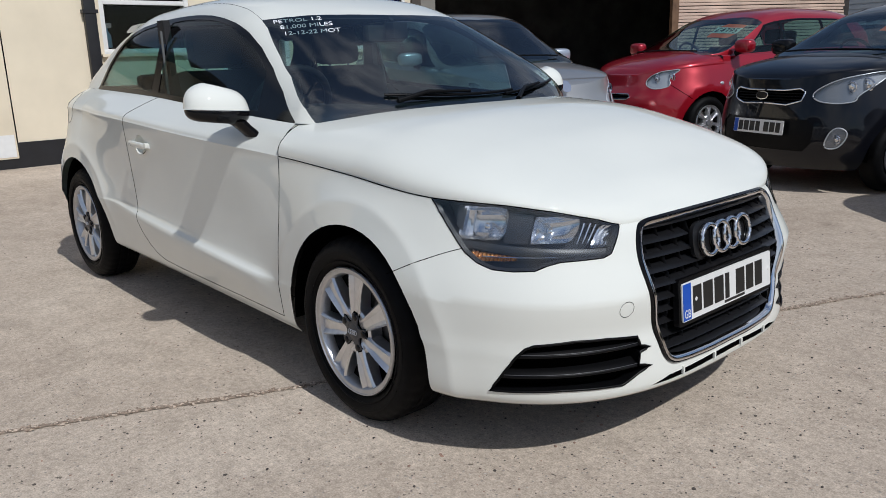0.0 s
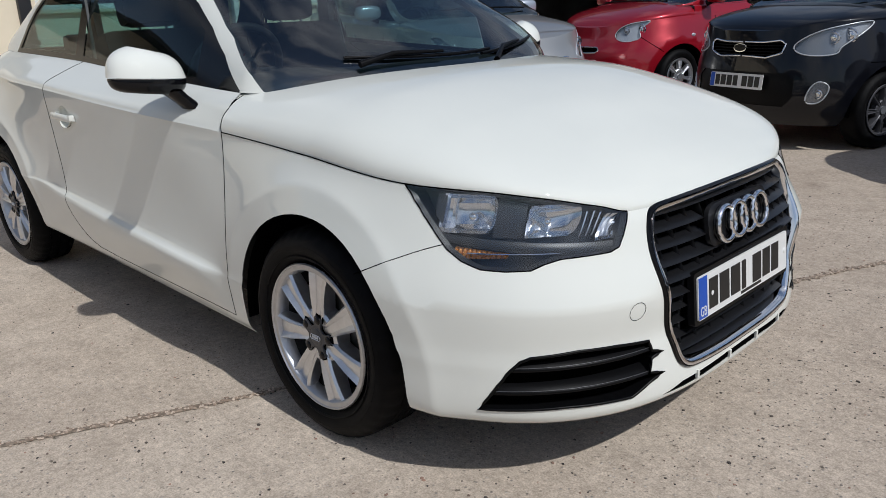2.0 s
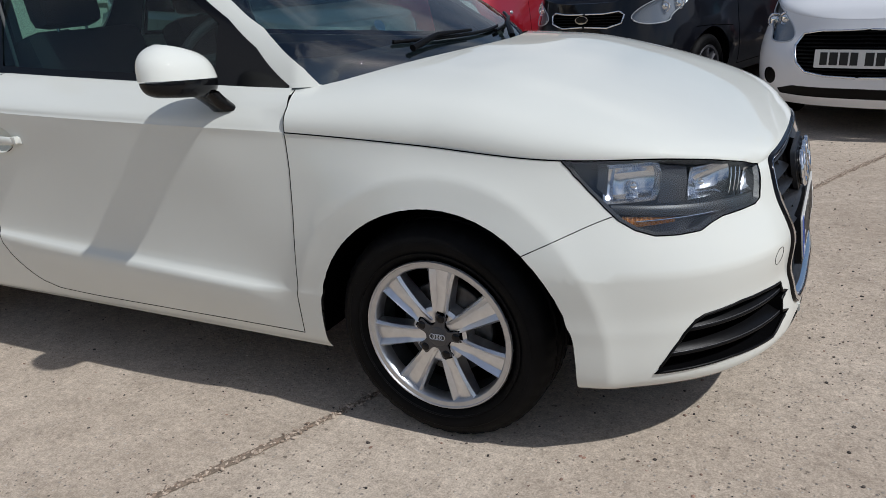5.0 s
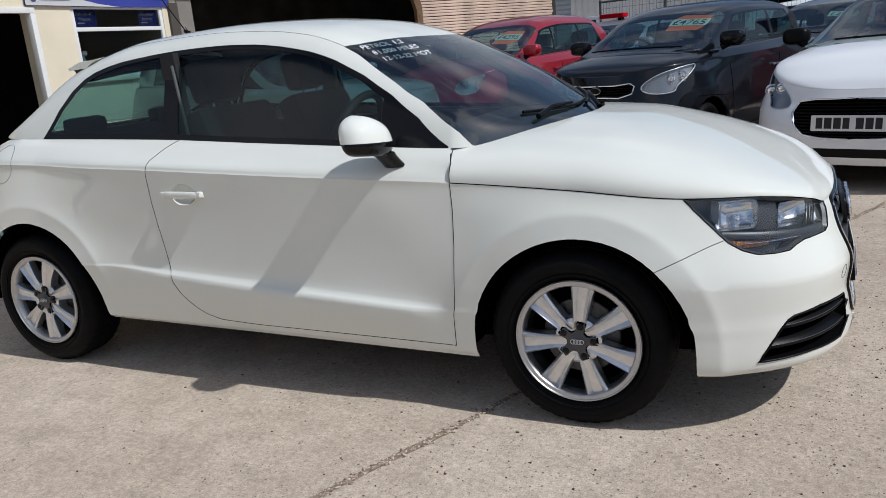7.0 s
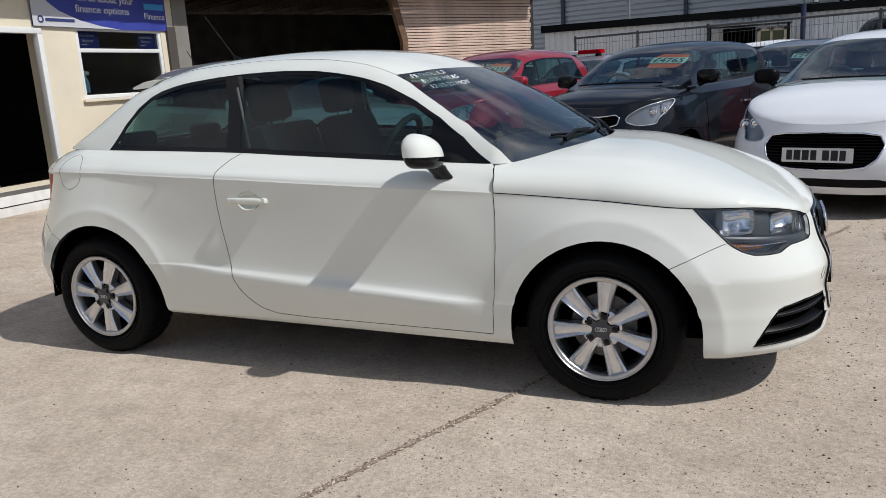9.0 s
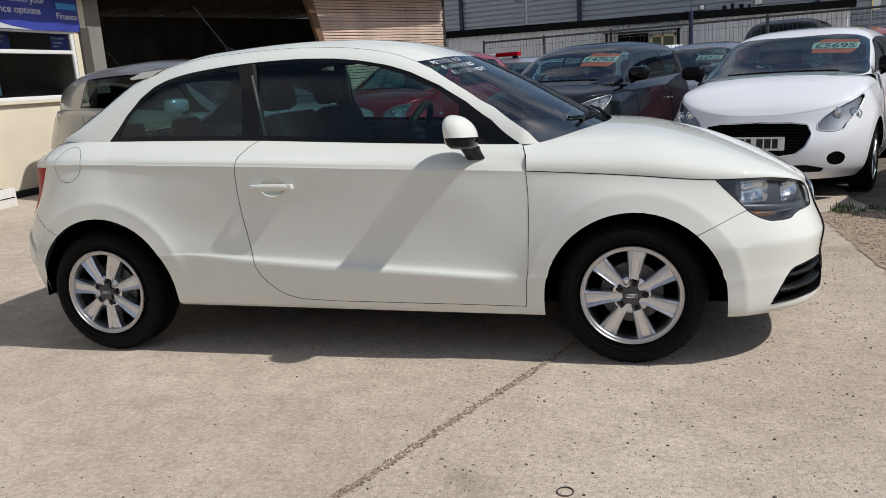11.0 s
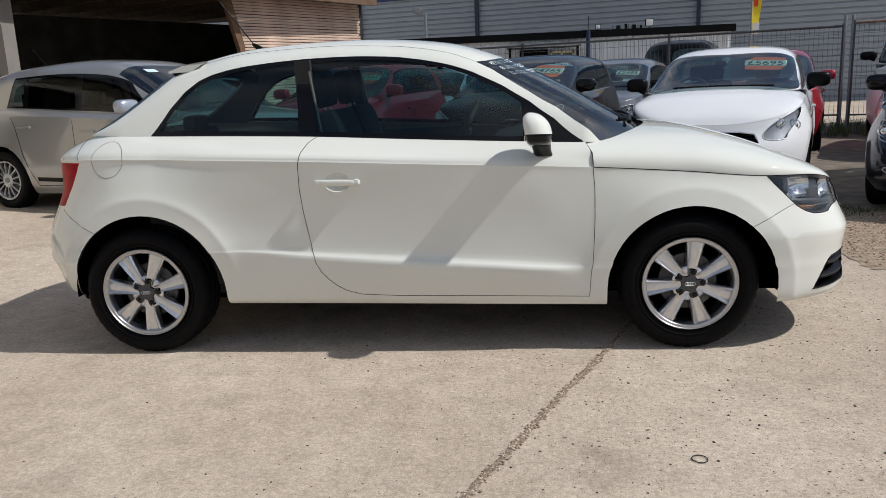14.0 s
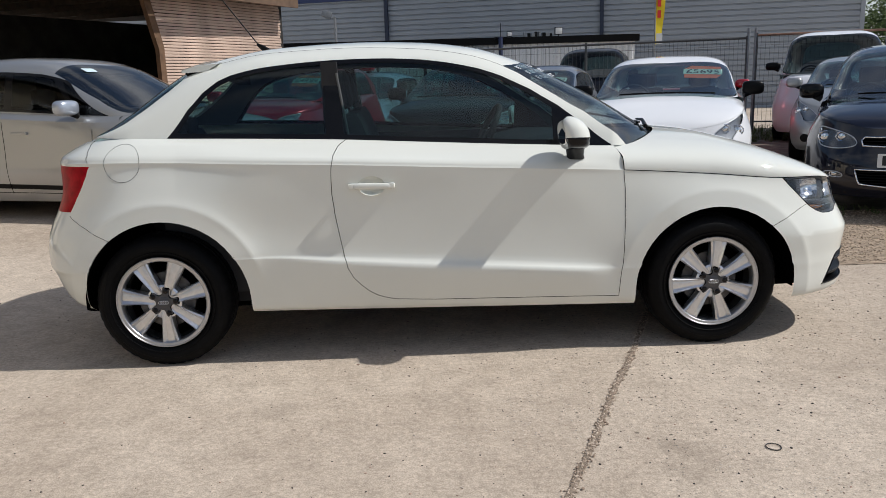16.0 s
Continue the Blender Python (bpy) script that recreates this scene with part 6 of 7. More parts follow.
kia, kS, kC = simple_car(KIA, pose(2.389, 6.888, 0, 0, 0, -109))
peu, pS, pC = simple_car(PEU, pose(4.575, 6.162, 0, 0, 0, -110.3))
mic, mS, mC = simple_car(MIC, pose(-0.142, 8.254, 0.05, 0, 0, -104.8))
sil, sS, sC = simple_car(SIL, pose(-3.60, 4.687, 0.012, 0, 0, -18))
pol, oS, oC = simple_car(POL, pose(6.791, 4.639, 0, 0, 0, -121))
sal, _, lC = simple_car(variant(POL, name="saloon_car", label="grey car behind the front row of cars", paint="grey", plate=None, handles=[]), pose(3.95, 11.0, 0, 0, 0, -112), False)
rdc, _, _ = simple_car(variant(MIC, name="estate_car", label="dark red car behind the white hatchback", paint="red", plate=None), pose(6.25, 10.3, 0, 0, 0, -110), False)
svc, _, _ = simple_car(variant(PEU, name="hatchback_car", label="silver car parked behind the dark hatchback", paint="silver", mirror="silver", plate=None), pose(8.55, 8.5, 0, 0, 0, -121), False)
whc, _, _ = simple_car(variant(SIL, name="people_carrier_car", label="white people carrier beyond the fence by the cabin", paint="pwhite", mirror="pwhite"), pose(2.55, 19.6, 0.08, 0, 0, -20), False)
esc, _, _ = simple_car(variant(PEU, name="estate_car", label="pale blue-silver car behind the red hatchback", paint="bluesilver", mirror="bluesilver", plate=None), pose(0.62, 11.3, 0, 0, 0, -105), False)
VAN = variant(SIL, tail_w=0.75, mirror_x=3.2, mirror_z=1.35, screen="deep", name="van", category="van", label="white panel van with a wide dark windscreen", paint="pwhite", mirror="trim", wb=3.1, xf=4.05, xr=-0.85, W=0.96, R=0.33, torn_r=1.15, torn_f=1.05, belt_r=1.22, belt_f=1.20, nose_z=0.92, cowl=3.65, hood=[(3.5, 1.26), (3.7, 1.20), (3.85, 1.08), (3.93, 0.93)],
              roof=[(-0.69, 1.5), (-0.6, 1.85), (-0.4, 1.95), (0.5, 1.98), (2.0, 1.98), (2.6, 1.95), (2.85, 1.88), (3.2, 1.58), (3.5, 1.34), (3.77, 1.15)], top=2.78, tail_top=-0.6, lean=0.12, wins=[(0.2, 1.2, 0.2, 1.2), (2.1, 3.1, 2.1, 2.85)], cuts=[], seams=[], handles=[], nf=3.2)
wvn, _, _ = simple_car(VAN, pose(10.2, 12.6, 0, 0, 0, -118), False)
bvn, _, _ = simple_car(variant(VAN, label="black van behind the fence with a roof rack", paint="black", roof_paint="black", mirror="gloss", screen="deep", glass="deep"), pose(6.5, 18.0, 0, 0, 0, -108), False)


def on_screen(C, x, y, lift):
    b = np.linspace(0.2, 1, 500)
    P = C.at(np.full(500, x), b)
    p = Vector(P[int(np.argmin(np.abs(-P[:, 1] - abs(y))))])
    P2 = C.at(np.full(500, x - 0.05), b)
    p2 = Vector(P2[int(np.argmin(np.abs(-P2[:, 1] - abs(y))))])
    up = (p2 - p).normalized()
    p.y = y
    up.y = 0
    up.normalize()
    ex = Vector((-0.12 if y > 0 else 0.12, 1, 0)).normalized()
    n = ex.cross(up).normalized()
    up = n.cross(ex)
    o = p + n * lift
    return Matrix(((ex.x, up.x, n.x, o.x), (ex.y, up.y, n.y, o.y), (ex.z, up.z, n.z, o.z), (0, 0, 0, 1)))


for car_, C_, x_, y_, t_, w_ in ((kia, kC, 1.86, 0.33, "£4765", 0.36), (peu, pC, 1.72, 0.38, "£5695", 0.38), (mic, mC, 1.80, 0.36, "£4395", 0.34), (sal, lC, 1.80, 0.34, "£2495", 0.36)):
    price_card(car_.matrix_basis @ on_screen(C_, x_, y_, -0.030) @ Matrix.Rotation(radians(-7), 4, 'Z'), t_, w_, paper="orange" if car_ is not sal else "lining")


def badge(car_, x, y, z, w, h, material, name, pitch=80):
    m = Matrix.Translation((x, y, z)) @ Matrix.Rotation(radians(90), 4, 'Z') @ Matrix.Rotation(radians(pitch), 4, 'X')
    bm = bmesh.new()
    add_prism(bm, [(w * math.cos(t / 20 * 6.2832), h * math.sin(t / 20 * 6.2832)) for t in range(20)], 0.008, m)
    return part(name, bm, material, car_)


badge(kia, 3.045, 0, 0.742, 0.062, 0.033, M["chrome"], "badge")
badge(kia, 3.051, 0, 0.745, 0.052, 0.026, M["gloss"], "badge_face")
bm = bmesh.new()
mm = Matrix.Translation((3.11, 0, 0.742)) @ Matrix.Rotation(radians(90), 4, 'Z') @ Matrix.Rotation(radians(52), 4, 'X')
add_prism(bm, [(-0.05, -0.06), (-0.01, -0.03), (0.02, -0.07), (0.04, -0.06), (0.03, -0.01), (0.06, 0.01), (0.05, 0.04), (0.02, 0.03), (0.04, 0.07), (-0.01, 0.07), (-0.04, 0.03), (-0.02, 0.0)], 0.012, mm @ Matrix.Scale(0.72, 4))
part("badge", bm, M["badge"], peu)
badge(sil, 3.48, 0, 0.80, 0.055, 0.06, M["chrome"], "badge", 60)
st_m = on_screen(sC, 1.80, -0.40, 0.004)
bm = bmesh.new()
add_prism(bm, rounded([(-0.07, -0.04), (0.07, -0.04), (0.07, 0.04), (-0.07, 0.04)], 0.008, 3), 0.002, st_m)
part("screen_sticker", bm, mat("pale_sticker", (0.55, 0.68, 0.72), 0.6), sil, "pale sticker in the corner of the windscreen")
tube("roof_aerial", [(-0.10, 0, 1.52), (-0.22, 0, 1.64), (-0.34, 0, 1.76)], 0.005, M["trim"], sil)
for y in (-0.30, 0.34):
    bm = bmesh.new()
    bmesh.ops.create_uvsphere(bm, u_segments=10, v_segments=6, radius=0.016, matrix=Matrix.Translation((2.62, y, 0.955)))
    part("washer_jet", bm, M["trim"], peu)
for sg in (-1, 1):
    p = mS.at(*mS.find(0, 2.30, 0.70))[0]
    bm = bmesh.new()
    bmesh.ops.create_uvsphere(bm, u_segments=12, v_segments=8, radius=1, matrix=Matrix.Translation((p[0], sg * -p[1], p[2])) @ Matrix.Diagonal((0.03, 0.012, 0.018, 1)))
    part("side_repeater", bm, M["lampgrey"], mic)

lb = tagged(new("light_bar"), "red and white beacon bar on the roof of a silver car", "light bar")
lbm = pose(0.16, 10.2, 1.45, 0, 0, -15)
box("red_lens", (-0.10, -0.1, 0.03), (0.32, 0.1, 0.10), M["redlens"], lb, bevel=0.02, m=lbm)
box("white_end", (-0.36, -0.1, 0.03), (-0.105, 0.1, 0.09), M["plate"], lb, bevel=0.02, m=lbm)
for x in (-0.28, 0.24):
    box("bar_foot", (x - 0.03, -0.06, -0.06), (x + 0.03, 0.06, 0.035), M["trim"], lb, m=lbm)


# ---------- ground ----------
def ground_height(x, y):
    return 0.05 * np.clip((-1.6 - np.asarray(x, float)) / 3.2, 0, 1)


def concrete():
    m = bpy.data.materials.new("worn_concrete")
    m.use_nodes = True
    nt = m.node_tree
    N, L = nt.nodes, nt.links
    b = N["Principled BSDF"]
    b.inputs["Roughness"].default_value = 0.88
    b.inputs["Specular IOR Level"].default_value = 0.3
    tc = N.new("ShaderNodeTexCoord")

    def noise_(scale, detail=6, rough=0.6):
        n = N.new("ShaderNodeTexNoise")
        n.inputs["Scale"].default_value, n.inputs["Detail"].default_value, n.inputs["Roughness"].default_value = scale, detail, rough
        L.new(tc.outputs["Object"], n.inputs["Vector"])
        return n

    def ramp_(src, p0, c0, p1, c1):
        r = N.new("ShaderNodeValToRGB")
        r.color_ramp.elements[0].position, r.color_ramp.elements[0].color = p0, (*c0, 1)
        r.color_ramp.elements[1].position, r.color_ramp.elements[1].color = p1, (*c1, 1)
        L.new(src, r.inputs["Fac"])
        return r

    def mix_(kind, fac, a, c):
        x = N.new("ShaderNodeMix")
        x.data_type, x.blend_type = 'RGBA', kind
        if isinstance(fac, float):
            x.inputs[0].default_value = fac
        else:
            L.new(fac, x.inputs[0])
        L.new(a, x.inputs[6])
        L.new(c, x.inputs[7])
        return x.outputs[2]
    broad = ramp_(noise_(0.55, 8, 0.62).outputs["Fac"], 0.34, (0.445, 0.368, 0.292), 0.66, (0.605, 0.522, 0.43))
    fine = ramp_(noise_(9.0, 10, 0.7).outputs["Fac"], 0.3, (0.80, 0.785, 0.77), 0.7, (1.09, 1.085, 1.08))
    grain = ramp_(noise_(170.0, 3, 0.65).outputs["Fac"], 0.32, (0.73, 0.72, 0.71), 0.68, (1.19, 1.19, 1.19))
    c1 = mix_('MULTIPLY', 1.0, broad.outputs["Color"], fine.outputs["Color"])
    mid_ = ramp_(noise_(48.0, 4, 0.6).outputs["Fac"], 0.3, (0.78, 0.77, 0.76), 0.7, (1.17, 1.17, 1.17))
    c2 = mix_('MULTIPLY', 1.0, mix_('MULTIPLY', 1.0, c1, grain.outputs["Color"]), mid_.outputs["Color"])
    # bits of stone in the surface, thicker where the skin has worn off
    v = N.new("ShaderNodeTexVoronoi")
    v.inputs["Scale"].default_value = 62.0
    L.new(tc.outputs["Object"], v.inputs["Vector"])
    spot = ramp_(v.outputs["Distance"], 0.16, (1, 1, 1), 0.26, (0, 0, 0))
    # the skin has worn off more towards the yard's open end
    sep = N.new("ShaderNodeSeparateXYZ")
    L.new(tc.outputs["Object"], sep.inputs[0])
    grad = N.new("ShaderNodeMapRange")
    grad.inputs["From Min"].default_value, grad.inputs["From Max"].default_value = -0.5, 4.0
    grad.inputs["To Min"].default_value, grad.inputs["To Max"].default_value = -0.10, 0.17
    L.new(sep.outputs[0], grad.inputs["Value"])
    wsum = N.new("ShaderNodeMath")
    L.new(noise_(0.8, 5, 0.6).outputs["Fac"], wsum.inputs[0])
    L.new(grad.outputs[0], wsum.inputs[1])
    worn = ramp_(wsum.outputs[0], 0.42, (0, 0, 0), 0.60, (1, 1, 1))
    pick = ramp_(v.outputs["Color"], 0.50, (0, 0, 0), 0.55, (1, 1, 1))
    k1 = N.new("ShaderNodeMath")
    k1.operation = 'MULTIPLY'
    L.new(spot.outputs["Color"], k1.inputs[0])
    L.new(worn.outputs["Color"], k1.inputs[1])
    k2 = N.new("ShaderNodeMath")
    k2.operation = 'MULTIPLY'
    L.new(k1.outputs[0], k2.inputs[0])
    L.new(pick.outputs["Color"], k2.inputs[1])
    stone = ramp_(v.outputs["Color"], 0.5, (0.10, 0.085, 0.075), 0.9, (0.58, 0.52, 0.45))
    c3 = mix_('MIX', k2.outputs[0], c2, stone.outputs["Color"])
    # small pits and dark bits, thicker in the worn part
    pit = ramp_(noise_(34.0, 3, 0.55).outputs["Fac"], 0.27, (1, 1, 1), 0.34, (0, 0, 0))
    pk = N.new("ShaderNodeMath")
    pk.operation = 'MULTIPLY'
    L.new(pit.outputs["Color"], pk.inputs[0])
    L.new(worn.outputs["Color"], pk.inputs[1])
    dark_ = N.new("ShaderNodeRGB")
    dark_.outputs[0].default_value = (0.11, 0.09, 0.07, 1)
    c3 = mix_('MIX', pk.outputs[0], c3, dark_.outputs[0])
    # old oil and damp stains
    st = ramp_(noise_(1.9, 4, 0.55).outputs["Fac"], 0.60, (1, 1, 1), 0.74, (0.70, 0.69, 0.68))
    c4 = mix_('MULTIPLY', 0.8, c3, st.outputs["Color"])
    L.new(c4, b.inputs["Base Color"])
    h = N.new("ShaderNodeMath")
    h.operation = 'ADD'
    L.new(noise_(70.0, 6, 0.65).outputs["Fac"], h.inputs[0])
    L.new(k2.outputs[0], h.inputs[1])
    bp = N.new("ShaderNodeBump")
    bp.inputs["Strength"].default_value, bp.inputs["Distance"].default_value = 0.55, 0.006
    L.new(h.outputs[0], bp.inputs["Height"])
    L.new(bp.outputs["Normal"], b.inputs["Normal"])
    return m


def make_ground():
    xs = np.concatenate([[-400, -60, -20], np.linspace(-9, 9, 37), [20, 60, 400]])
    ys = np.concatenate([[-400, -60, -20, -10], np.linspace(-6, 14, 21), [25, 60, 400]])
    verts = [(x, y, float(ground_height(x, y))) for x in xs for y in ys]
    n = len(ys)
    faces = [(i * n + j, (i + 1) * n + j, (i + 1) * n + j + 1, i * n + j + 1) for i in range(len(xs) - 1) for j in range(n - 1)]
    return tagged(sheet("ground", verts, faces, concrete()), "worn pale concrete yard with grit and stains", "ground", kind="structure")


make_ground()
rng = random.Random(7)


def pebbles(name, places, material, label, kind="stuff", parent=None):
    """Many small stones as one object."""
    verts, faces = [], []
    ico = [(0, 0, 1), (0.89, 0, 0.45), (0.28, 0.85, 0.45), (-0.72, 0.53, 0.45), (-0.72, -0.53, 0.45), (0.28, -0.85, 0.45), (0.72, 0.53, -0.45), (-0.28, 0.85, -0.45), (-0.89, 0, -0.45), (-0.28, -0.85, -0.45), (0.72, -0.53, -0.45), (0, 0, -1)]
    tri = [(0, 1, 2), (0, 2, 3), (0, 3, 4), (0, 4, 5), (0, 5, 1), (1, 6, 2), (2, 7, 3), (3, 8, 4), (4, 9, 5), (5, 10, 1), (6, 7, 2), (7, 8, 3), (8, 9, 4), (9, 10, 5), (10, 6, 1)]
    for x, y, z, r in places:
        k = len(verts)
        sx, sy, sz, a = r * rng.uniform(0.7, 1.4), r * rng.uniform(0.7, 1.2), r * rng.uniform(0.4, 0.8), rng.uniform(0, 6.28)
        c, s = math.cos(a), math.sin(a)
        for u, v, w in ico:
            j = rng.uniform(0.8, 1.15)
            verts.append((x + (u * sx * c - v * sy * s) * j, y + (u * sx * s + v * sy * c) * j, z + w * sz * j + sz * 0.3))
        faces += [tuple(k + i for i in t) for t in tri]
    ob = sheet(name, verts, faces, material, parent, smooth=False)
    return tagged(ob, label, name.replace("_", " "), kind=kind)


def island_mat(name, c0, c1, rough=0.85):
    m = mat(name, c0, rough)
    nt = m.node_tree
    g = nt.nodes.new("ShaderNodeNewGeometry")
    r = nt.nodes.new("ShaderNodeValToRGB")
    r.color_ramp.elements[0].color, r.color_ramp.elements[1].color = (*c0, 1), (*c1, 1)
    nt.links.new(g.outputs["Random Per Island"], r.inputs["Fac"])
    nt.links.new(r.outputs["Color"], nt.nodes["Principled BSDF"].inputs["Base Color"])
    return m


grit = island_mat("grit", (0.035, 0.03, 0.027), (0.62, 0.55, 0.47))
for n in grit.node_tree.nodes:
    if n.type == 'VALTORGB':
        e = n.color_ramp.elements.new(0.55)
        e.color = (0.11, 0.09, 0.075, 1)
        e = n.color_ramp.elements.new(0.78)
        e.color = (0.36, 0.22, 0.16, 1)
spots = []
for _ in range(16000):
    x, y = rng.uniform(-2.0, 5.5), rng.uniform(-3.2, 3.0)
    if rng.random() < 0.25 + 0.75 * min(1, max(0, (x - 0.5) / 2.5)):
        spots.append((x, y, 0.0, min(0.0055, max(0.0014, 0.0022 * math.exp(rng.gauss(0, 0.5))))))
pebbles("loose_grit", spots, grit, "loose grit and small stones on the concrete")

# the crumbled joint that crosses the yard
jx = lambda y: 2.095 + (y + 0.842) * 0.431
js = []
verts, faces = [], []
for i in range(181):
    y = -3.3 + i * 6.0 / 180
    w = 0.013 + 0.009 * noise.noise((y * 3.1, 0, 0)) + 0.005 * noise.noise((y * 17, 3, 0))
    c = jx(y) + 0.018 * noise.noise((y * 1.7, 5, 0)) + 0.006 * noise.noise((y * 11, 8, 0))
    verts += [(c - w, y, 0.003), (c - w * 0.3, y, 0.0045), (c + w * 0.4, y, 0.0045), (c + w, y, 0.003)]
    for _ in range(16):
        js.append((c + rng.gauss(0, 0.010), y + rng.uniform(-0.017, 0.017), 0.003, rng.uniform(0.002, 0.006)))
for i in range(180):
    for j in range(3):
        k = i * 4 + j
        faces.append((k, k + 1, k + 5, k + 4))
tagged(sheet("ground_joint", verts, faces, mat("joint_dirt", (0.25, 0.195, 0.145), 0.95, var=0.4, scale=60, bump=0.8, bscale=150)), "crumbling joint filled with dirt between concrete slabs", "joint", kind="structure")
pebbles("joint_stones", js, island_mat("joint_stone", (0.22, 0.155, 0.11), (0.60, 0.49, 0.39)), "small stones along the crumbled joint")
rg = tube("rubber_ring", [(2.285 + 0.024 * math.cos(t / 28 * 6.2832), -1.84 + 0.025 * math.sin(t / 28 * 6.2832), 0.003) for t in range(28)], 0.0018, mat("grey_rubber", (0.045, 0.043, 0.04), 0.8), None, "", 6, True)
tagged(rg, "thin dark rubber ring lying on the concrete", "ring")

# gravel strip and weeds at the edge of the slab
gm = mat("gravel_bed", (0.34, 0.26, 0.185), 0.95, var=0.35, scale=18, bump=0.9, bscale=90)
verts = [(3.82 + 0.06 * noise.noise((i * 0.7, 1, 0)), 0.55 + i * 0.05, 0.004) for i in range(40)] + [(9.0, 0.55 + i * 0.05, 0.004) for i in range(40)]
tagged(sheet("gravel_ground", verts, [(i, 40 + i, 41 + i, i + 1) for i in range(39)], gm), "strip of loose brown gravel beside the slab", "gravel", kind="structure")
pebbles("gravel", [(rng.uniform(3.85, 6.2), rng.uniform(0.6, 2.5), 0.004, rng.uniform(0.003, 0.009)) for _ in range(9000)], island_mat("gravel_stone", (0.17, 0.12, 0.08), (0.62, 0.49, 0.36)), "loose brown gravel")

# dirt sheet, its dark tone painting in shadows of the cars parked here
dm = mat("shaded_dirt", (0.17, 0.14, 0.11), 0.95, var=0.4, scale=5, bump=0.8, bscale=60)
verts = [(4.25 + 0.12 * noise.noise((i * 0.6, 4, 0)), 2.5 + i * 0.25, 0.005) for i in range(41)] + [(13.0, 2.5 + i * 0.25, 0.005) for i in range(41)]
tagged(sheet("shaded_ground", verts, [(i, 41 + i, 42 + i, i + 1) for i in range(40)], dm), "brown dirt darkened for the shade of the parked cars", "dirt", kind="structure")


def tufts(name, spots_, material, label, h=0.07):
    verts, faces = [], []
    for x, y in spots_:
        for _ in range(7):
            a, l, k = rng.uniform(0, 6.28), h * rng.uniform(0.5, 1.4), len(verts)
            dx, dy = math.cos(a), math.sin(a)
            w = 0.004
            b0 = (x + rng.gauss(0, 0.02), y + rng.gauss(0, 0.02))
            verts += [(b0[0] - dy * w, b0[1] + dx * w, 0), (b0[0] + dy * w, b0[1] - dx * w, 0), (b0[0] + dx * l * 0.35 + dy * w * 0.7, b0[1] + dy * l * 0.35 - dx * w * 0.7, l * 0.7), (b0[0] + dx * l * 0.35 - dy * w * 0.7, b0[1] + dy * l * 0.35 + dx * w * 0.7, l * 0.7), (b0[0] + dx * l * 0.8, b0[1] + dy * l * 0.8, l * 0.85)]
            faces += [(k, k + 1, k + 2, k + 3), (k + 3, k + 2, k + 4)]
    return tagged(sheet(name, verts, faces, material, smooth=False), label, "grass", kind="stuff")


green = island_mat("weed_green", (0.045, 0.075, 0.018), (0.13, 0.15, 0.05))
tufts("grass", [(rng.uniform(3.95, 5.2), rng.uniform(2.25, 2.7)) for _ in range(60)], green, "sparse grass in the gravel", 0.045)
tufts("weeds", [(rng.uniform(6.0, 12.0), rng.uniform(9.8, 12.6)) for _ in range(800)], green, "weeds along the fence", 0.16)

# ---------- office ----------
cream = mat("cream_render", (0.74, 0.655, 0.50), 0.85, var=0.05, scale=2.5, bump=0.12, bscale=140)
pvc = mat("white_frame", (0.74, 0.74, 0.72), 0.4, var=0.03, scale=20)
# near-black colour stands in for the shade inside the office
unlit_room = mat("room_shade", (0.02, 0.019, 0.018), 0.9)
blacktrim = mat("black_gloss_paint", (0.012, 0.012, 0.014), 0.45, var=0.2, scale=8)


def wall_with_openings(name, x0, x1, y0, y1, z0, z1, holes, material, label):
    bm = bmesh.new()
    ys = sorted({y0, y1, *[h[0] for h in holes], *[h[1] for h in holes]})
    zs = sorted({z0, z1, *[h[2] for h in holes], *[h[3] for h in holes]})
    for a, b in zip(ys, ys[1:]):
        run = None
        for c, d in zip(zs, zs[1:]):
            hole = any(h[0] <= a and b <= h[1] and h[2] <= c and d <= h[3] for h in holes)
            if not hole:
                add_box(bm, (x0, a, c), (x1, b, d))
    bmesh.ops.remove_doubles(bm, verts=bm.verts, dist=1e-4)
    return tagged(part(name, bm, material), label, "wall", kind="structure")


W1, W2, D1 = (1.17, 2.25, 1.25, 2.20), (4.14, 5.70, 1.24, 2.16), (2.62, 3.62, 0.28, 2.12)
wall_with_openings("wall_office", -5.35, -5.1, -7, 6.27, 0.0, 2.64, [W1, W2, D1], cream, "cream rendered wall of a low office")
box("office_roof", (-9.5, -7.2, 2.64), (-4.72, 6.30, 2.70), blacktrim)
tagged(bpy.data.objects["office_roof"], "flat dark roof of the office", "roof", kind="structure")
tagged(box("wall_office_end", (-9.5, 6.04, 0), (-5.35, 6.27, 2.64), cream), "end wall of the office", "wall", kind="structure")
tagged(box("wall_room", (-8.2, -7, 0), (-8.0, 6.12, 2.64), unlit_room), "room wall inside the office, near-black for indoor shade", "wall", kind="structure")
tagged(box("floor_room", (-8.0, -7, 0.05), (-5.35, 6.12, 0.14), unlit_room), "office floor, near-black for indoor shade", "floor", kind="structure")
tagged(box("trim_plinth", (-5.1, -7, 0.0), (-5.085, 2.3, 0.33), blacktrim), "black painted plinth along the wall", "plinth", kind="structure")
tagged(box("trim_plinth", (-5.1, 3.75, 0.0), (-5.085, 5.98, 0.14), blacktrim), "black painted plinth along the wall", "plinth", kind="structure")
pipe = tagged(new("downpipe"), "black square downpipe on the cream wall", "pipe")
box("pipe", (-5.1, 0.98, 0.2), (-5.03, 1.11, 2.64), blacktrim, pipe, bevel=0.01)
for z in (0.9, 1.7, 2.5):
    box("bracket", (-5.1, 0.96, z), (-5.02, 1.13, z + 0.04), blacktrim, pipe)
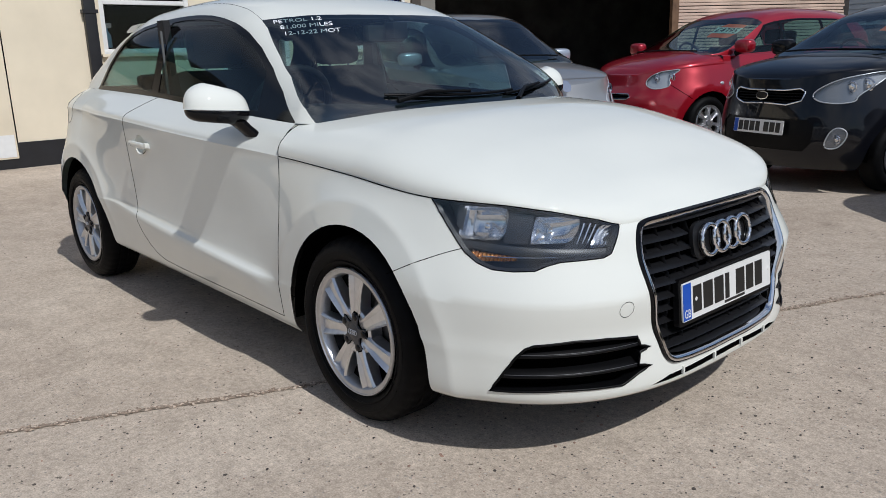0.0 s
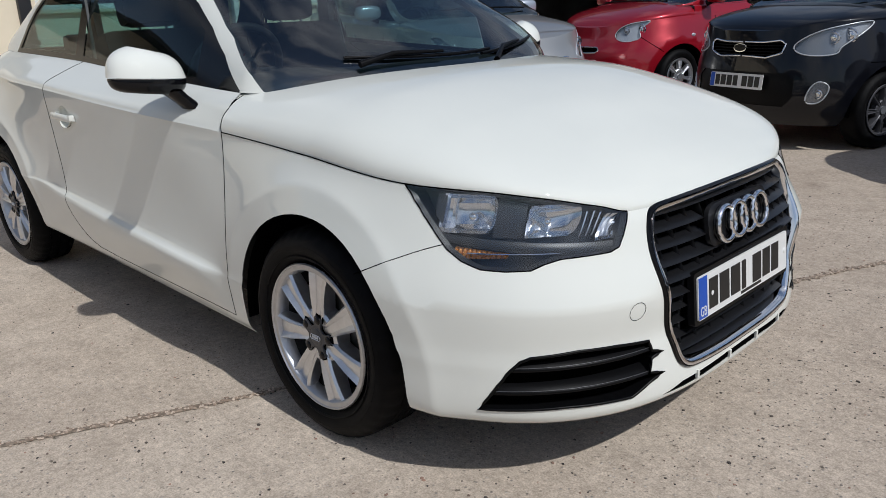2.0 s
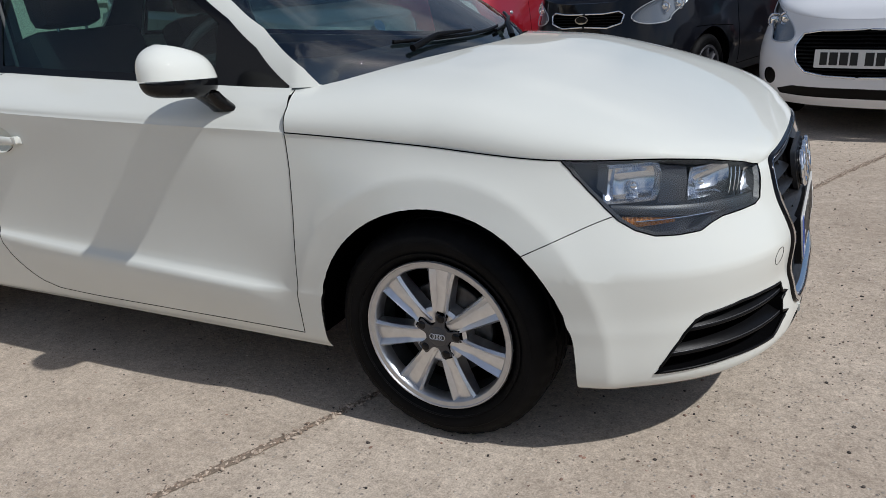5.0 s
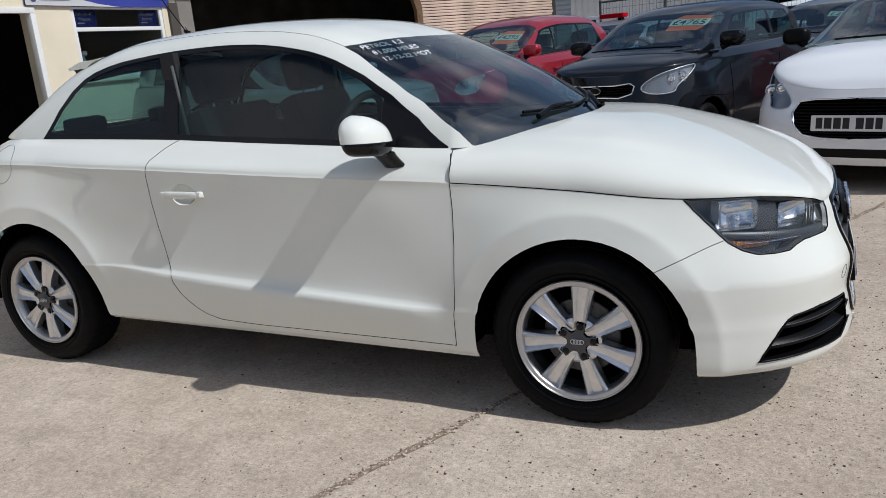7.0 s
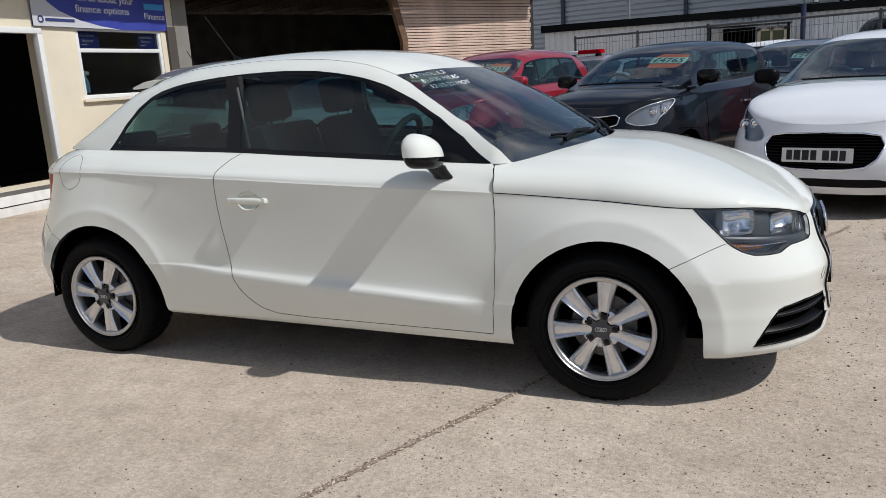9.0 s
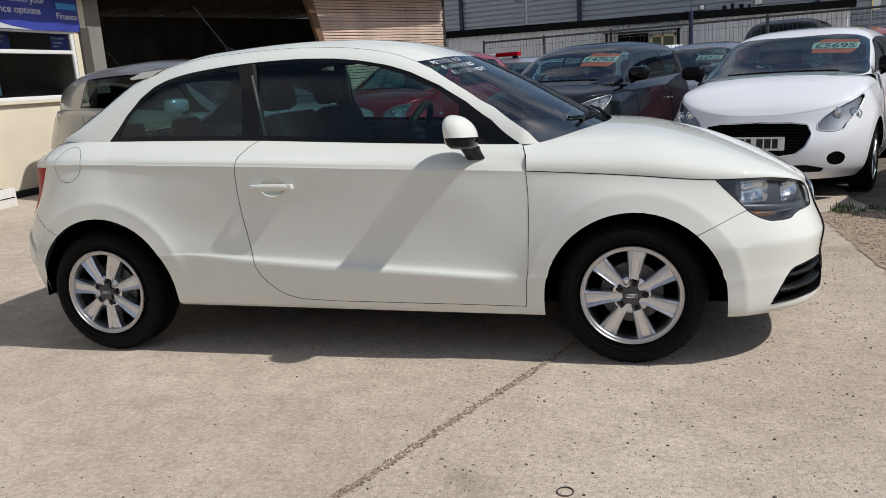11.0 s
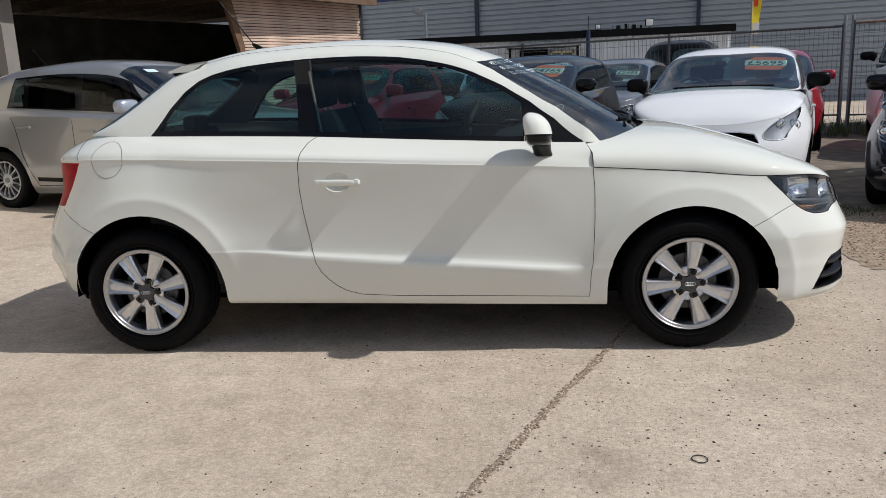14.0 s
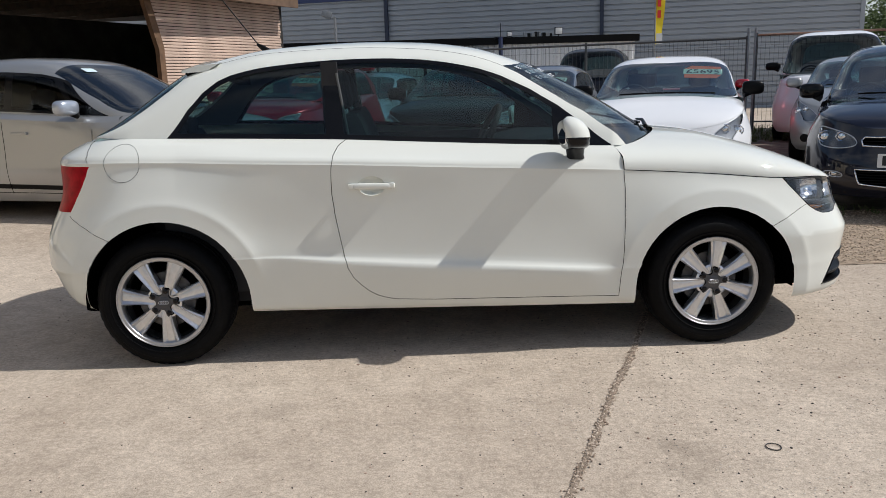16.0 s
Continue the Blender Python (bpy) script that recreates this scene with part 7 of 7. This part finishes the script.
colm = tagged(new("wall_pier"), "cream pier at the office corner, coloured grey-brown for its shade", "pier", kind="structure")
# cream render turned away from the sun; its shade is in this grey tone
box("pier", (-5.1, 5.98, 0.0), (-5.085, 6.29, 2.64), mat("shaded_render", (0.22, 0.205, 0.18), 0.85, var=0.08, scale=3, bump=0.15, bscale=120), colm)
box("drain_board", (-5.1, 5.80, 0.0), (-5.06, 5.975, 2.2), mat("dark_board", (0.07, 0.06, 0.05), 0.8), colm)
blue_sign = mat("blue_banner", (0.035, 0.05, 0.30), 0.55, var=0.12, scale=3)
grey_sign = mat("pale_banner", (0.55, 0.55, 0.57), 0.55)
sign_white = mat("sign_white", (0.80, 0.80, 0.82), 0.6)
cyan = mat("sign_cyan", (0.05, 0.30, 0.62), 0.6)
IN = Matrix(((0, 0, 1, 0), (1, 0, 0, 0), (0, 1, 0, 0), (0, 0, 0, 1)))     # plane that faces +x: right is +y, up is z


def window(name, w, rail, label):
    y0, y1, z0, z1 = w
    wd = tagged(new(name), label, "window", kind="structure")
    f = new("window_frame")
    f.parent = wd
    t = 0.055
    for a, b, c, d in ((y0, y1, z1 - t, z1), (y0, y1, z0, z0 + t), (y0, y0 + t, z0 + t, z1 - t), (y1 - t, y1, z0 + t, z1 - t), (y0 + t, y1 - t, rail - 0.025, rail + 0.025)):
        box("bar", (-5.17, a, c), (-5.11, b, d), pvc, f, bevel=0.006)
    box("window_sill", (-5.15, y0 - 0.04, z0 - 0.035), (-5.05, y1 + 0.04, z0), cream, wd, bevel=0.005)
    for c, d in ((z0 + t, rail - 0.025), (rail + 0.025, z1 - t)):
        box("pane", (-5.143, y0 + t, c), (-5.137, y1 - t, d), M["pane"], wd)
    return wd


window("window_1", W1, 1.83, "white framed office window, dark inside")
window("window_2", W2, 1.86, "white framed office window with small blue notices")
for y in (1.26, 4.30):
    bt = tagged(new("spray_bottle"), "pale blue plastic spray bottle on a window sill", "bottle", group="spray bottles")
    bm = bmesh.new()
    add_lathe(bm, [(0.001, 0), (0.045, 0), (0.048, 0.02), (0.048, 0.13), (0.02, 0.19), (0.018, 0.22)], 16, 'Z', (-5.22, y, 1.325))
    part("bottle", bm, mat("blue_plastic", (0.30, 0.55, 0.75), 0.3), bt)
    bm = bmesh.new()
    add_box(bm, (-5.24, y - 0.02, 1.545), (-5.20, y + 0.06, 1.60), None, 0.008)
    part("trigger", bm, pvc, bt)
for w in (W1, W2):
    tagged(box("inner_sill", (-5.35, w[0], w[2] + 0.02), (-5.17, w[1], w[2] + 0.055), pvc), "white inner window sill", "sill", kind="structure")
for y in (4.22, 5.28):
    nt_ = tagged(new("notice"), "small dark blue notice with pale lettering behind the glass", "notice", group="window notices")
    box("notice_sheet", (-5.152, y, 1.89), (-5.148, y + 0.34, 2.10), blue_sign, nt_)
    for i, t in enumerate(("Ask about", "finance")):
        words("lettering", t, 0.055, sign_white, Matrix.Translation((-5.1475, y + 0.15, 2.05 - 0.062 * i)) @ IN, nt_, width=0.25 - 0.07 * i)
    box("bar", (-5.148, y + 0.04, 1.93), (-5.1455, y + 0.14, 1.945), sign_white, nt_)
bn = tagged(new("finance_banner"), "blue and white finance banner fixed over the window", "banner")
bm = bmesh.new()
rows = []
for i in range(25):
    y = 3.50 + 2.33 * i / 24
    rows.append([Vector((-5.075 + 0.012 * math.sin(i * 0.9 + k) * (k / 4), y, 2.62 - 0.48 * k / 4 - 0.012 * math.sin(i / 24 * 3.1416) * (k == 4))) for k in range(5)])
strip(bm, rows)
part("banner_sheet", bm, blue_sign, bn)
bm = bmesh.new()
outline = [(3.50, 2.14), (4.9, 2.13), (4.55, 2.165), (4.2, 2.23), (3.9, 2.33), (3.7, 2.46), (3.6, 2.62), (3.50, 2.62)]
add_prism(bm, outline, 0.004, Matrix.Translation((-5.062, 0, 0)) @ IN)
part("pale_corner", bm, grey_sign, bn)
for t, y, z, s, w in (("Ask us about your", 4.66, 2.50, 0.13, 1.05), ("finance options", 4.62, 2.36, 0.13, 0.92)):
    words("lettering", t, s, sign_white, Matrix.Translation((-5.055, y, z)) @ IN, bn, width=w)
words("lettering", "Finance", 0.12, sign_white, Matrix.Translation((-5.055, 5.57, 2.33)) @ IN, bn, width=0.40)
box("bar", (-5.058, 5.38, 2.42), (-5.053, 5.77, 2.50), cyan, bn)
box("bar", (-5.056, 3.68, 2.20), (-5.051, 4.12, 2.235), mat("sign_navy", (0.03, 0.04, 0.15), 0.6), bn)
bm = bmesh.new()
add_lathe(bm, [(0.025, 0), (0.045, 0.004)], 20, 'Z')
bmesh.ops.transform(bm, matrix=Matrix.Translation((-5.056, 3.61, 2.22)) @ IN, verts=bm.verts)
part("logo_disc", bm, mat("sign_navy2", (0.03, 0.04, 0.15), 0.6), bn)
bn.location.z = 0.0
# the open doorway, its frame and step
dr = tagged(new("door_1"), "open doorway with a white frame, dark inside", "door", kind="structure")
y0, y1, z0, z1 = D1
for a, b, c, d in ((y0, y1, z1 - 0.07, z1), (y0, y0 + 0.07, z0, z1 - 0.07), (y1 - 0.07, y1, z0, z1 - 0.07)):
    box("door_frame", (-5.17, a, c), (-5.08, b, d), pvc, dr, bevel=0.006)
stp = tagged(new("door_step"), "white-edged concrete step before the doorway", "step", kind="structure")
box("tread", (-5.1, 2.25, 0.05), (-4.62, 3.60, 0.25), mat("step_top", (0.12, 0.11, 0.10), 0.9, var=0.2, scale=6), stp)
box("nosing", (-4.62, 2.23, 0.04), (-4.585, 3.62, 0.262), mat("white_step", (0.72, 0.71, 0.68), 0.7, var=0.08, scale=10), stp, bevel=0.006)
box("riser_line", (-4.585, 2.25, 0.145), (-4.582, 3.60, 0.155), M["gap"], stp)
d2 = tagged(new("door_2"), "closed cream door with a steel knob and a white kick plate", "door", kind="structure")
box("door_panel", (-5.1, -0.85, 0.16), (-5.07, 0.10, 2.2), cream, d2, bevel=0.004)
box("kick_plate", (-5.07, -0.83, 0.18), (-5.064, 0.08, 0.42), pvc, d2)
box("door_edge", (-5.1, 0.102, 0.16), (-5.092, 0.118, 2.2), M["gap"], d2)
bm = bmesh.new()
bmesh.ops.create_uvsphere(bm, u_segments=16, v_segments=10, radius=0.032, matrix=Matrix.Translation((-5.03, 0.02, 1.20)))
add_tube(bm, [(-5.07, 0.02, 1.20), (-5.03, 0.02, 1.20)], 0.012, 8)
part("door_knob", bm, M["alloy"], d2)

# ---------- open timber shed ----------
timber = mat("weathered_timber", (0.60, 0.445, 0.355), 0.85, var=0.25, scale=7, bump=0.3, bscale=60)
darkwood = mat("dark_timber", (0.07, 0.05, 0.035), 0.85, var=0.3, scale=8)
# the shed's deep shade is put into this near-black colour
shedshade = mat("shaded_boarding", (0.020, 0.019, 0.019), 0.9, var=0.3, scale=3, spec=0.08)
A, Bv = Vector((-3.30, 10.28, 0)), Vector((-1.62, 13.07, 0))
d = (Bv - A).normalized()
ang = math.degrees(math.atan2(d.y, d.x))
L = (Bv - A).length
wt = tagged(new("wall_timber"), "wall of weathered horizontal timber slats", "wall", kind="structure")
shed_m = pose(A.x, A.y, 0, 0, 0, ang)
slat = None
for i in range(55):
    z = 0.25 + i * 0.0545
    if slat is None:
        bm = bmesh.new()
        add_box(bm, (0, -0.018, 0), (1, 0.018, 0.044), None, 0.004)
        slat = part("slat", bm, timber, wt)
        ob = slat
    else:
        ob = new("slat", slat.data)
        ob.parent = wt
    lo = 0.0 if z < 2.1 else -0.22 * ((z - 2.1) / 0.9)
    ob.matrix_basis = shed_m @ Matrix.Translation((lo + rng.uniform(-0.015, 0.015), rng.uniform(-0.004, 0.004), z + rng.uniform(-0.003, 0.003))) @ Matrix.Diagonal((L - lo + rng.uniform(-0.01, 0.02), 1, 1, 1))
for x in (0.05, 1.1, 2.15, L - 0.05):
    box("stud", (x - 0.04, 0.02, 0), (x + 0.04, 0.10, 3.2), darkwood, wt, m=shed_m)
box("backing", (0, 0.10, 0), (L, 0.13, 3.2), shedshade, wt, m=shed_m)
bm = bmesh.new()
add_prism(bm, [(-0.10, 0), (0.02, 0), (0.02, 2.0), (-0.26, 3.05), (-0.42, 3.05), (-0.10, 1.95)], 0.10, shed_m @ Matrix.Translation((0, 0.03, 0)) @ Matrix.Rotation(radians(90), 4, 'X'))
part("raking_post", bm, mat("brown_post", (0.16, 0.09, 0.05), 0.8, var=0.25, scale=9), wt)
sr = tagged(new("shed_roof"), "timber roof over the open shed with bare joists", "roof", kind="structure")
per = Vector((-d.y, d.x, 0))
bm = bmesh.new()
add_prism(bm, [(-5.05, 6.6), (-4.7, 6.5), (-3.05, 9.7), (-1.15, 12.95), (-1.3, 13.4), (-5.0, 17.7), (-9.5, 17.7), (-11.5, 10.0), (-9.5, 6.6)], 0.10, Matrix.Translation((0, 0, 3.10)))
part("roof_sheet", bm, shedshade, sr)
for i in range(9):
    q = i / 8
    a = Vector((-4.75, 6.6, 2.93)).lerp(Vector((-1.3, 13.0, 2.98)), q)
    b = a + Vector((-6.2, 3.2, 0.0))
    bm = bmesh.new()
    add_box(bm, (0, -0.035, 0), ((b - a).length, 0.035, 0.16), Matrix.Translation(a) @ Matrix.Rotation(math.atan2(b.y - a.y, b.x - a.x), 4, 'Z'))
    part("joist", bm, darkwood, sr)
fa_, fb_ = Vector((-4.75, 6.55, 2.86)), Vector((-1.2, 12.95, 2.95))
bm = bmesh.new()
add_box(bm, (0, -0.03, 0), ((fb_ - fa_).length, 0.03, 0.22), Matrix.Translation(fa_) @ Matrix.Rotation(math.atan2(fb_.y - fa_.y, fb_.x - fa_.x), 4, 'Z'))
part("fascia", bm, mat("brown_fascia", (0.13, 0.08, 0.05), 0.8, var=0.3, scale=6), sr)
# inner walls a little paler, still coloured for the shade under the roof
shedboard = mat("shaded_shed_boards", (0.055, 0.052, 0.05), 0.9, var=0.35, scale=2.5, spec=0.1)
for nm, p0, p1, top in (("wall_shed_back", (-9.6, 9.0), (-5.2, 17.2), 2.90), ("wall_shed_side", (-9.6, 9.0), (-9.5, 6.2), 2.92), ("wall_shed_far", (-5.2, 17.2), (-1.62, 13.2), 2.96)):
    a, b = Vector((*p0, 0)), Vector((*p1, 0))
    tagged(box(nm, (0, -0.05, 0), ((b - a).length, 0.05, top), shedboard, m=pose(a.x, a.y, 0, 0, 0, math.degrees(math.atan2(b.y - a.y, b.x - a.x)))), "boarded wall inside the open shed, near-black for its shade", "wall", kind="structure")

# ---------- beyond the yard ----------
clad = mat("grey_cladding", (0.33, 0.36, 0.40), 0.5, metal=0.2, var=0.05, scale=1.2)
cladwhite = mat("white_cladding", (0.68, 0.69, 0.70), 0.5, var=0.05, scale=2)
steel = mat("galvanised_steel", (0.28, 0.29, 0.30), 0.5, metal=0.6, var=0.15, scale=15)
rust = mat("rusty_tube", (0.22, 0.12, 0.08), 0.7, var=0.3, scale=20)
ga, gb = Vector((-16.0, 33.2, 0)), Vector((17.4, 23.98, 0))
gl = (gb - ga).length
gm_ = pose(ga.x, ga.y, 0, 0, 0, math.degrees(math.atan2(gb.y - ga.y, gb.x - ga.x)))
unit = tagged(new("industrial_unit"), "large grey industrial unit clad in horizontal ribbed sheet", "building")
bm = bmesh.new()
pitch, hz = 0.20, 4.65
rows = []
z = 0.0
while z < hz:
    for dz, y in ((0, 0), (0.14, 0), (0.150, 0.05), (0.190, 0.05)):
        rows.append([gm_ @ Vector((0, y, z + dz)), gm_ @ Vector((gl, y, z + dz))])
    z += pitch
strip(bm, rows)
bmesh.ops.recalc_face_normals(bm, faces=bm.faces)
part("cladding", bm, clad, unit, "", 20)
box("blue_fascia", (0, -0.05, hz), (gl, 0.3, hz + 1.0), mat("blue_fascia", (0.03, 0.05, 0.14), 0.5), unit, m=gm_)
box("end_wall", (gl - 0.02, 0.05, 0), (gl, 18, hz + 1), clad, unit, m=gm_)
box("corner_trim", (gl - 0.12, -0.03, 0), (gl + 0.03, 0.1, hz), clad, unit, m=gm_)
for x in (11.5, 16.8, 25.4):
    box("downpipe", (x, -0.14, 0), (x + 0.14, -0.01, hz), mat("navy_pipe", (0.02, 0.03, 0.06), 0.5), unit, m=gm_)
# low white ribbed shed behind the fence
ws_ = tagged(new("site_cabin"), "long low white ribbed cabin with a dark roof edge", "cabin")
bm = bmesh.new()
rows = []
for i in range(0, 60):
    for dx, y in ((0, 0), (0.10, 0), (0.12, 0.03), (0.18, 0.03)):
        rows.append([Vector((-3.5 + i * 0.2 + dx, 21.6 + y, 0)), Vector((-3.5 + i * 0.2 + dx, 21.6 + y, 2.40))])
strip(bm, rows)
bmesh.ops.recalc_face_normals(bm, faces=bm.faces)
part("ribbed_wall", bm, cladwhite, ws_, "", 20)
box("roof_edge", (-3.6, 21.5, 2.40), (8.6, 24, 2.62), M["trim"], ws_)
# flat near-black panel paints the shade of an open gap in the wall
box("opening_shade", (1.9, 21.55, 0.0), (2.8, 21.62, 2.1), M["gap"], ws_)
cw = new("window")
cw.parent = ws_
for a, b, c, d in ((2.86, 2.94, 1.2, 2.05), (3.56, 3.64, 1.2, 2.05), (3.20, 3.26, 1.2, 2.05), (2.86, 3.64, 1.97, 2.05), (2.86, 3.64, 1.2, 1.28)):
    box("frame_bar", (a, 21.53, c), (b, 21.60, d), cream, cw)
box("pane", (2.94, 21.56, 1.28), (3.56, 21.57, 1.97), mat("dull_green_glass", (0.10, 0.12, 0.05), 0.15), cw)
cp = tagged(new("canopy"), "flat dark lean-to canopy on posts before the cabin", "canopy")
box("canopy_sheet", (1.5, 20.4, 2.13), (3.75, 21.5, 2.20), M["trim"], cp)
box("canopy_edge", (1.5, 20.36, 2.14), (3.75, 20.4, 2.22), steel, cp)
for x in (1.6, 3.65):
    box("canopy_post", (x - 0.04, 20.42, 0), (x + 0.04, 20.50, 2.13), M["trim"], cp)
np_ = tagged(new("signal_post"), "navy steel post with a thin aerial by the cabin", "post")
tube("post", [(4.05, 21.3, 0), (4.05, 21.3, 2.62)], 0.07, mat("navy_post", (0.02, 0.03, 0.08), 0.5), np_, "", 10)
tube("aerial", [(4.05, 21.3, 2.60), (4.05, 21.3, 3.05)], 0.012, M["trim"], np_)
box("cross_piece", (3.85, 21.27, 2.56), (4.25, 21.33, 2.62), M["trim"], np_)
for x, z, k in ((4.30, 2.66, 0.13), (5.85, 2.68, 0.21)):
    fl = tagged(new("floodlight"), "small floodlight on the cabin roof", "floodlight", group="floodlights")
    box("lamp_body", (x, 21.44, z), (x + k, 21.50, z + k * 0.9), M["plate"], fl, bevel=0.01)
    box("lamp_rim", (x - 0.02, 21.50, z - 0.02), (x + k + 0.02, 21.56, z + k * 0.9 + 0.02), M["trim"], fl)
    tube("bracket", [(x + k / 2, 21.53, 2.60), (x + k / 2, 21.53, z)], 0.015, M["trim"], fl)
jk = tagged(new("roof_clutter"), "dark oddments stacked on the cabin roof", "clutter")
for i in range(8):
    x = 4.85 + i * 0.12
    box("oddment", (x, 21.6, 2.62), (x + rng.uniform(0.06, 0.13), 21.8, 2.62 + rng.uniform(0.05, 0.16)), M["trim"] if i % 2 else steel, jk)
# lamp on a pole
lp = tagged(new("yard_lamp"), "steel pole with a square floodlight", "lamp")
tube("pole", [(-1.75, 27.6, 0), (-1.75, 27.6, 3.9)], 0.06, steel, lp)
bm = bmesh.new()
add_box(bm, (-0.20, -0.08, -0.14), (0.20, 0.08, 0.14), Matrix.Translation((-2.05, 27.5, 4.0)) @ Matrix.Rotation(radians(25), 4, 'Y'), 0.03)
part("lamp_head", bm, steel, lp)
# feather banner
fb = tagged(new("feather_banner"), "tall yellow feather banner with red marks", "banner")
tube("pole", [(8.50, 19.6, 0), (8.50, 19.6, 5.2)], 0.025, steel, fb)
bm = bmesh.new()
strip(bm, [[Vector((8.52, 19.6, 2.2 + i * 0.3)), Vector((8.61 + 0.04 * math.sin(i * 0.4) + 0.012 * i, 19.6 + 0.04 * math.sin(i), 2.2 + i * 0.3)), Vector((8.70 + 0.04 * math.sin(i * 0.4) + 0.012 * i, 19.62 + 0.05 * math.sin(i + 1), 2.2 + i * 0.3))] for i in range(11)])
part("banner_sheet", bm, mat("yellow_banner", (0.80, 0.62, 0.02), 0.7), fb)
for i in range(7):
    box("bar", (8.55, 19.53, 2.95 + i * 0.32), (8.65, 19.545, 3.17 + i * 0.32), mat("banner_red", (0.65, 0.03, 0.03), 0.7), fb)
box("foot_panel", (8.52, 19.5, 2.2), (8.70, 19.52, 2.5), M["plate"], fb)


# wire mesh fence
darksteel = mat("dull_steel", (0.085, 0.088, 0.09), 0.6, metal=0.3, var=0.2, scale=12)


def fence(p0, p1, name, h=2.0, n=4, top=None):
    a, b = Vector((*p0, 0)), Vector((*p1, 0))
    fc = tagged(new(name), "steel mesh security fence on thin posts", "fence", group="fence panels")
    for i in range(n + 1):
        p = a.lerp(b, i / n)
        tube("post", [p, p + Vector((0, 0, h + 0.05))], 0.028, darksteel, fc, "", 8)
    for z in (h, 0.25):
        tube("rail", [a + Vector((0, 0, z)), b + Vector((0, 0, z))], 0.026 if z > 1 else 0.019, (top or darksteel) if z > 1 else darksteel, fc, "", 6)
    bm = bmesh.new()
    m_ = int((b - a).length / 0.085)
    for i in range(m_):
        p = a.lerp(b, i / m_)
        add_tube(bm, [p + Vector((0, 0, 0.15)), p + Vector((0, 0, h))], 0.0035, 3, caps=False)
    for z in (0.6, 1.0, 1.4, 1.8):
        add_tube(bm, [a + Vector((0, 0, z)), b + Vector((0, 0, z))], 0.004, 3, caps=False)
    tagged(part("wire_mesh", bm, darksteel, fc), kind="stuff")
    return fc


fence((-1.2, 15.6), (1.92, 14.4), "fence", 1.95, n=2)
fence((1.92, 14.4), (8.10, 12.07), "fence", 1.95, n=2)
fence((8.26, 11.98), (15.0, 9.6), "fence", 2.0, n=3, top=rust)
for x, y in ((8.12, 12.06), (8.24, 11.99)):
    gp = tagged(new("gate_post"), "thick galvanised gate post", "post", group="gate posts")
    tube("post", [(x, y, 0), (x, y, 2.15)], 0.03, steel, gp, "", 10)


# trees beyond the unit
def tree(x, y, h, label):
    tr = tagged(new("tree"), label, "tree", group="trees beyond the yard")
    bm = bmesh.new()
    add_tube(bm, [(x, y, 0), (x + 0.1, y, h * 0.3), (x, y + 0.1, h * 0.65)], [0.22, 0.16, 0.07], 8)
    limbs = []
    for i in range(12):
        a, z = rng.uniform(0, 6.28), h * rng.uniform(0.25, 0.62)
        e = Vector((x + math.cos(a) * h * 0.25, y + math.sin(a) * h * 0.25, z + h * rng.uniform(0.1, 0.25)))
        add_tube(bm, [(x, y, z), e], [0.06, 0.02], 5)
        limbs.append(e)
    part("trunk", bm, mat("bark", (0.10, 0.075, 0.055), 0.9, var=0.3, scale=10), tr)
    verts, faces = [], []
    for e in limbs + [Vector((x, y, h * 0.75)), Vector((x, y, h * 0.6))]:
        for _ in range(330):
            c = e + Vector((rng.gauss(0, h * 0.085), rng.gauss(0, h * 0.085), rng.gauss(0, h * 0.075)))
            s, k = rng.uniform(0.06, 0.14), len(verts)
            u = Vector((rng.gauss(0, 1), rng.gauss(0, 1), rng.gauss(0, 1))).normalized()
            w = u.orthogonal().normalized()
            verts += [c - u * s, c + w * s * 0.5, c + u * s, c - w * s * 0.5]
            faces.append((k, k + 1, k + 2, k + 3))
    sheet("crown", verts, faces, island_mat("leaf", (0.03, 0.055, 0.012), (0.10, 0.15, 0.03)), tr, smooth=False)
    return tr


for x, y, h in ((21.6, 27.0, 5.6), (23.6, 25.0, 6.3), (25.6, 29.0, 7.0), (20.6, 31.0, 4.4), (28.0, 27.0, 6.2)):
    tree(x, y, h, "leafy green tree beyond the yard")
# plain walls, added unseen, that close the place behind the camera
# height and tone chosen for the sky and bounce light on the car's side
tagged(box("wall_south", (-14, -24.3, 0), (24, -24, 2.2), mat("dark_wall", (0.30, 0.295, 0.28), 0.8, var=0.2, scale=0.6)), "plain dull wall added out of view across the yard", "wall", kind="structure")
tagged(box("wall_east", (24, -24, 0), (24.3, 6, 3.0), clad), "plain grey wall across the yard", "wall", kind="structure")
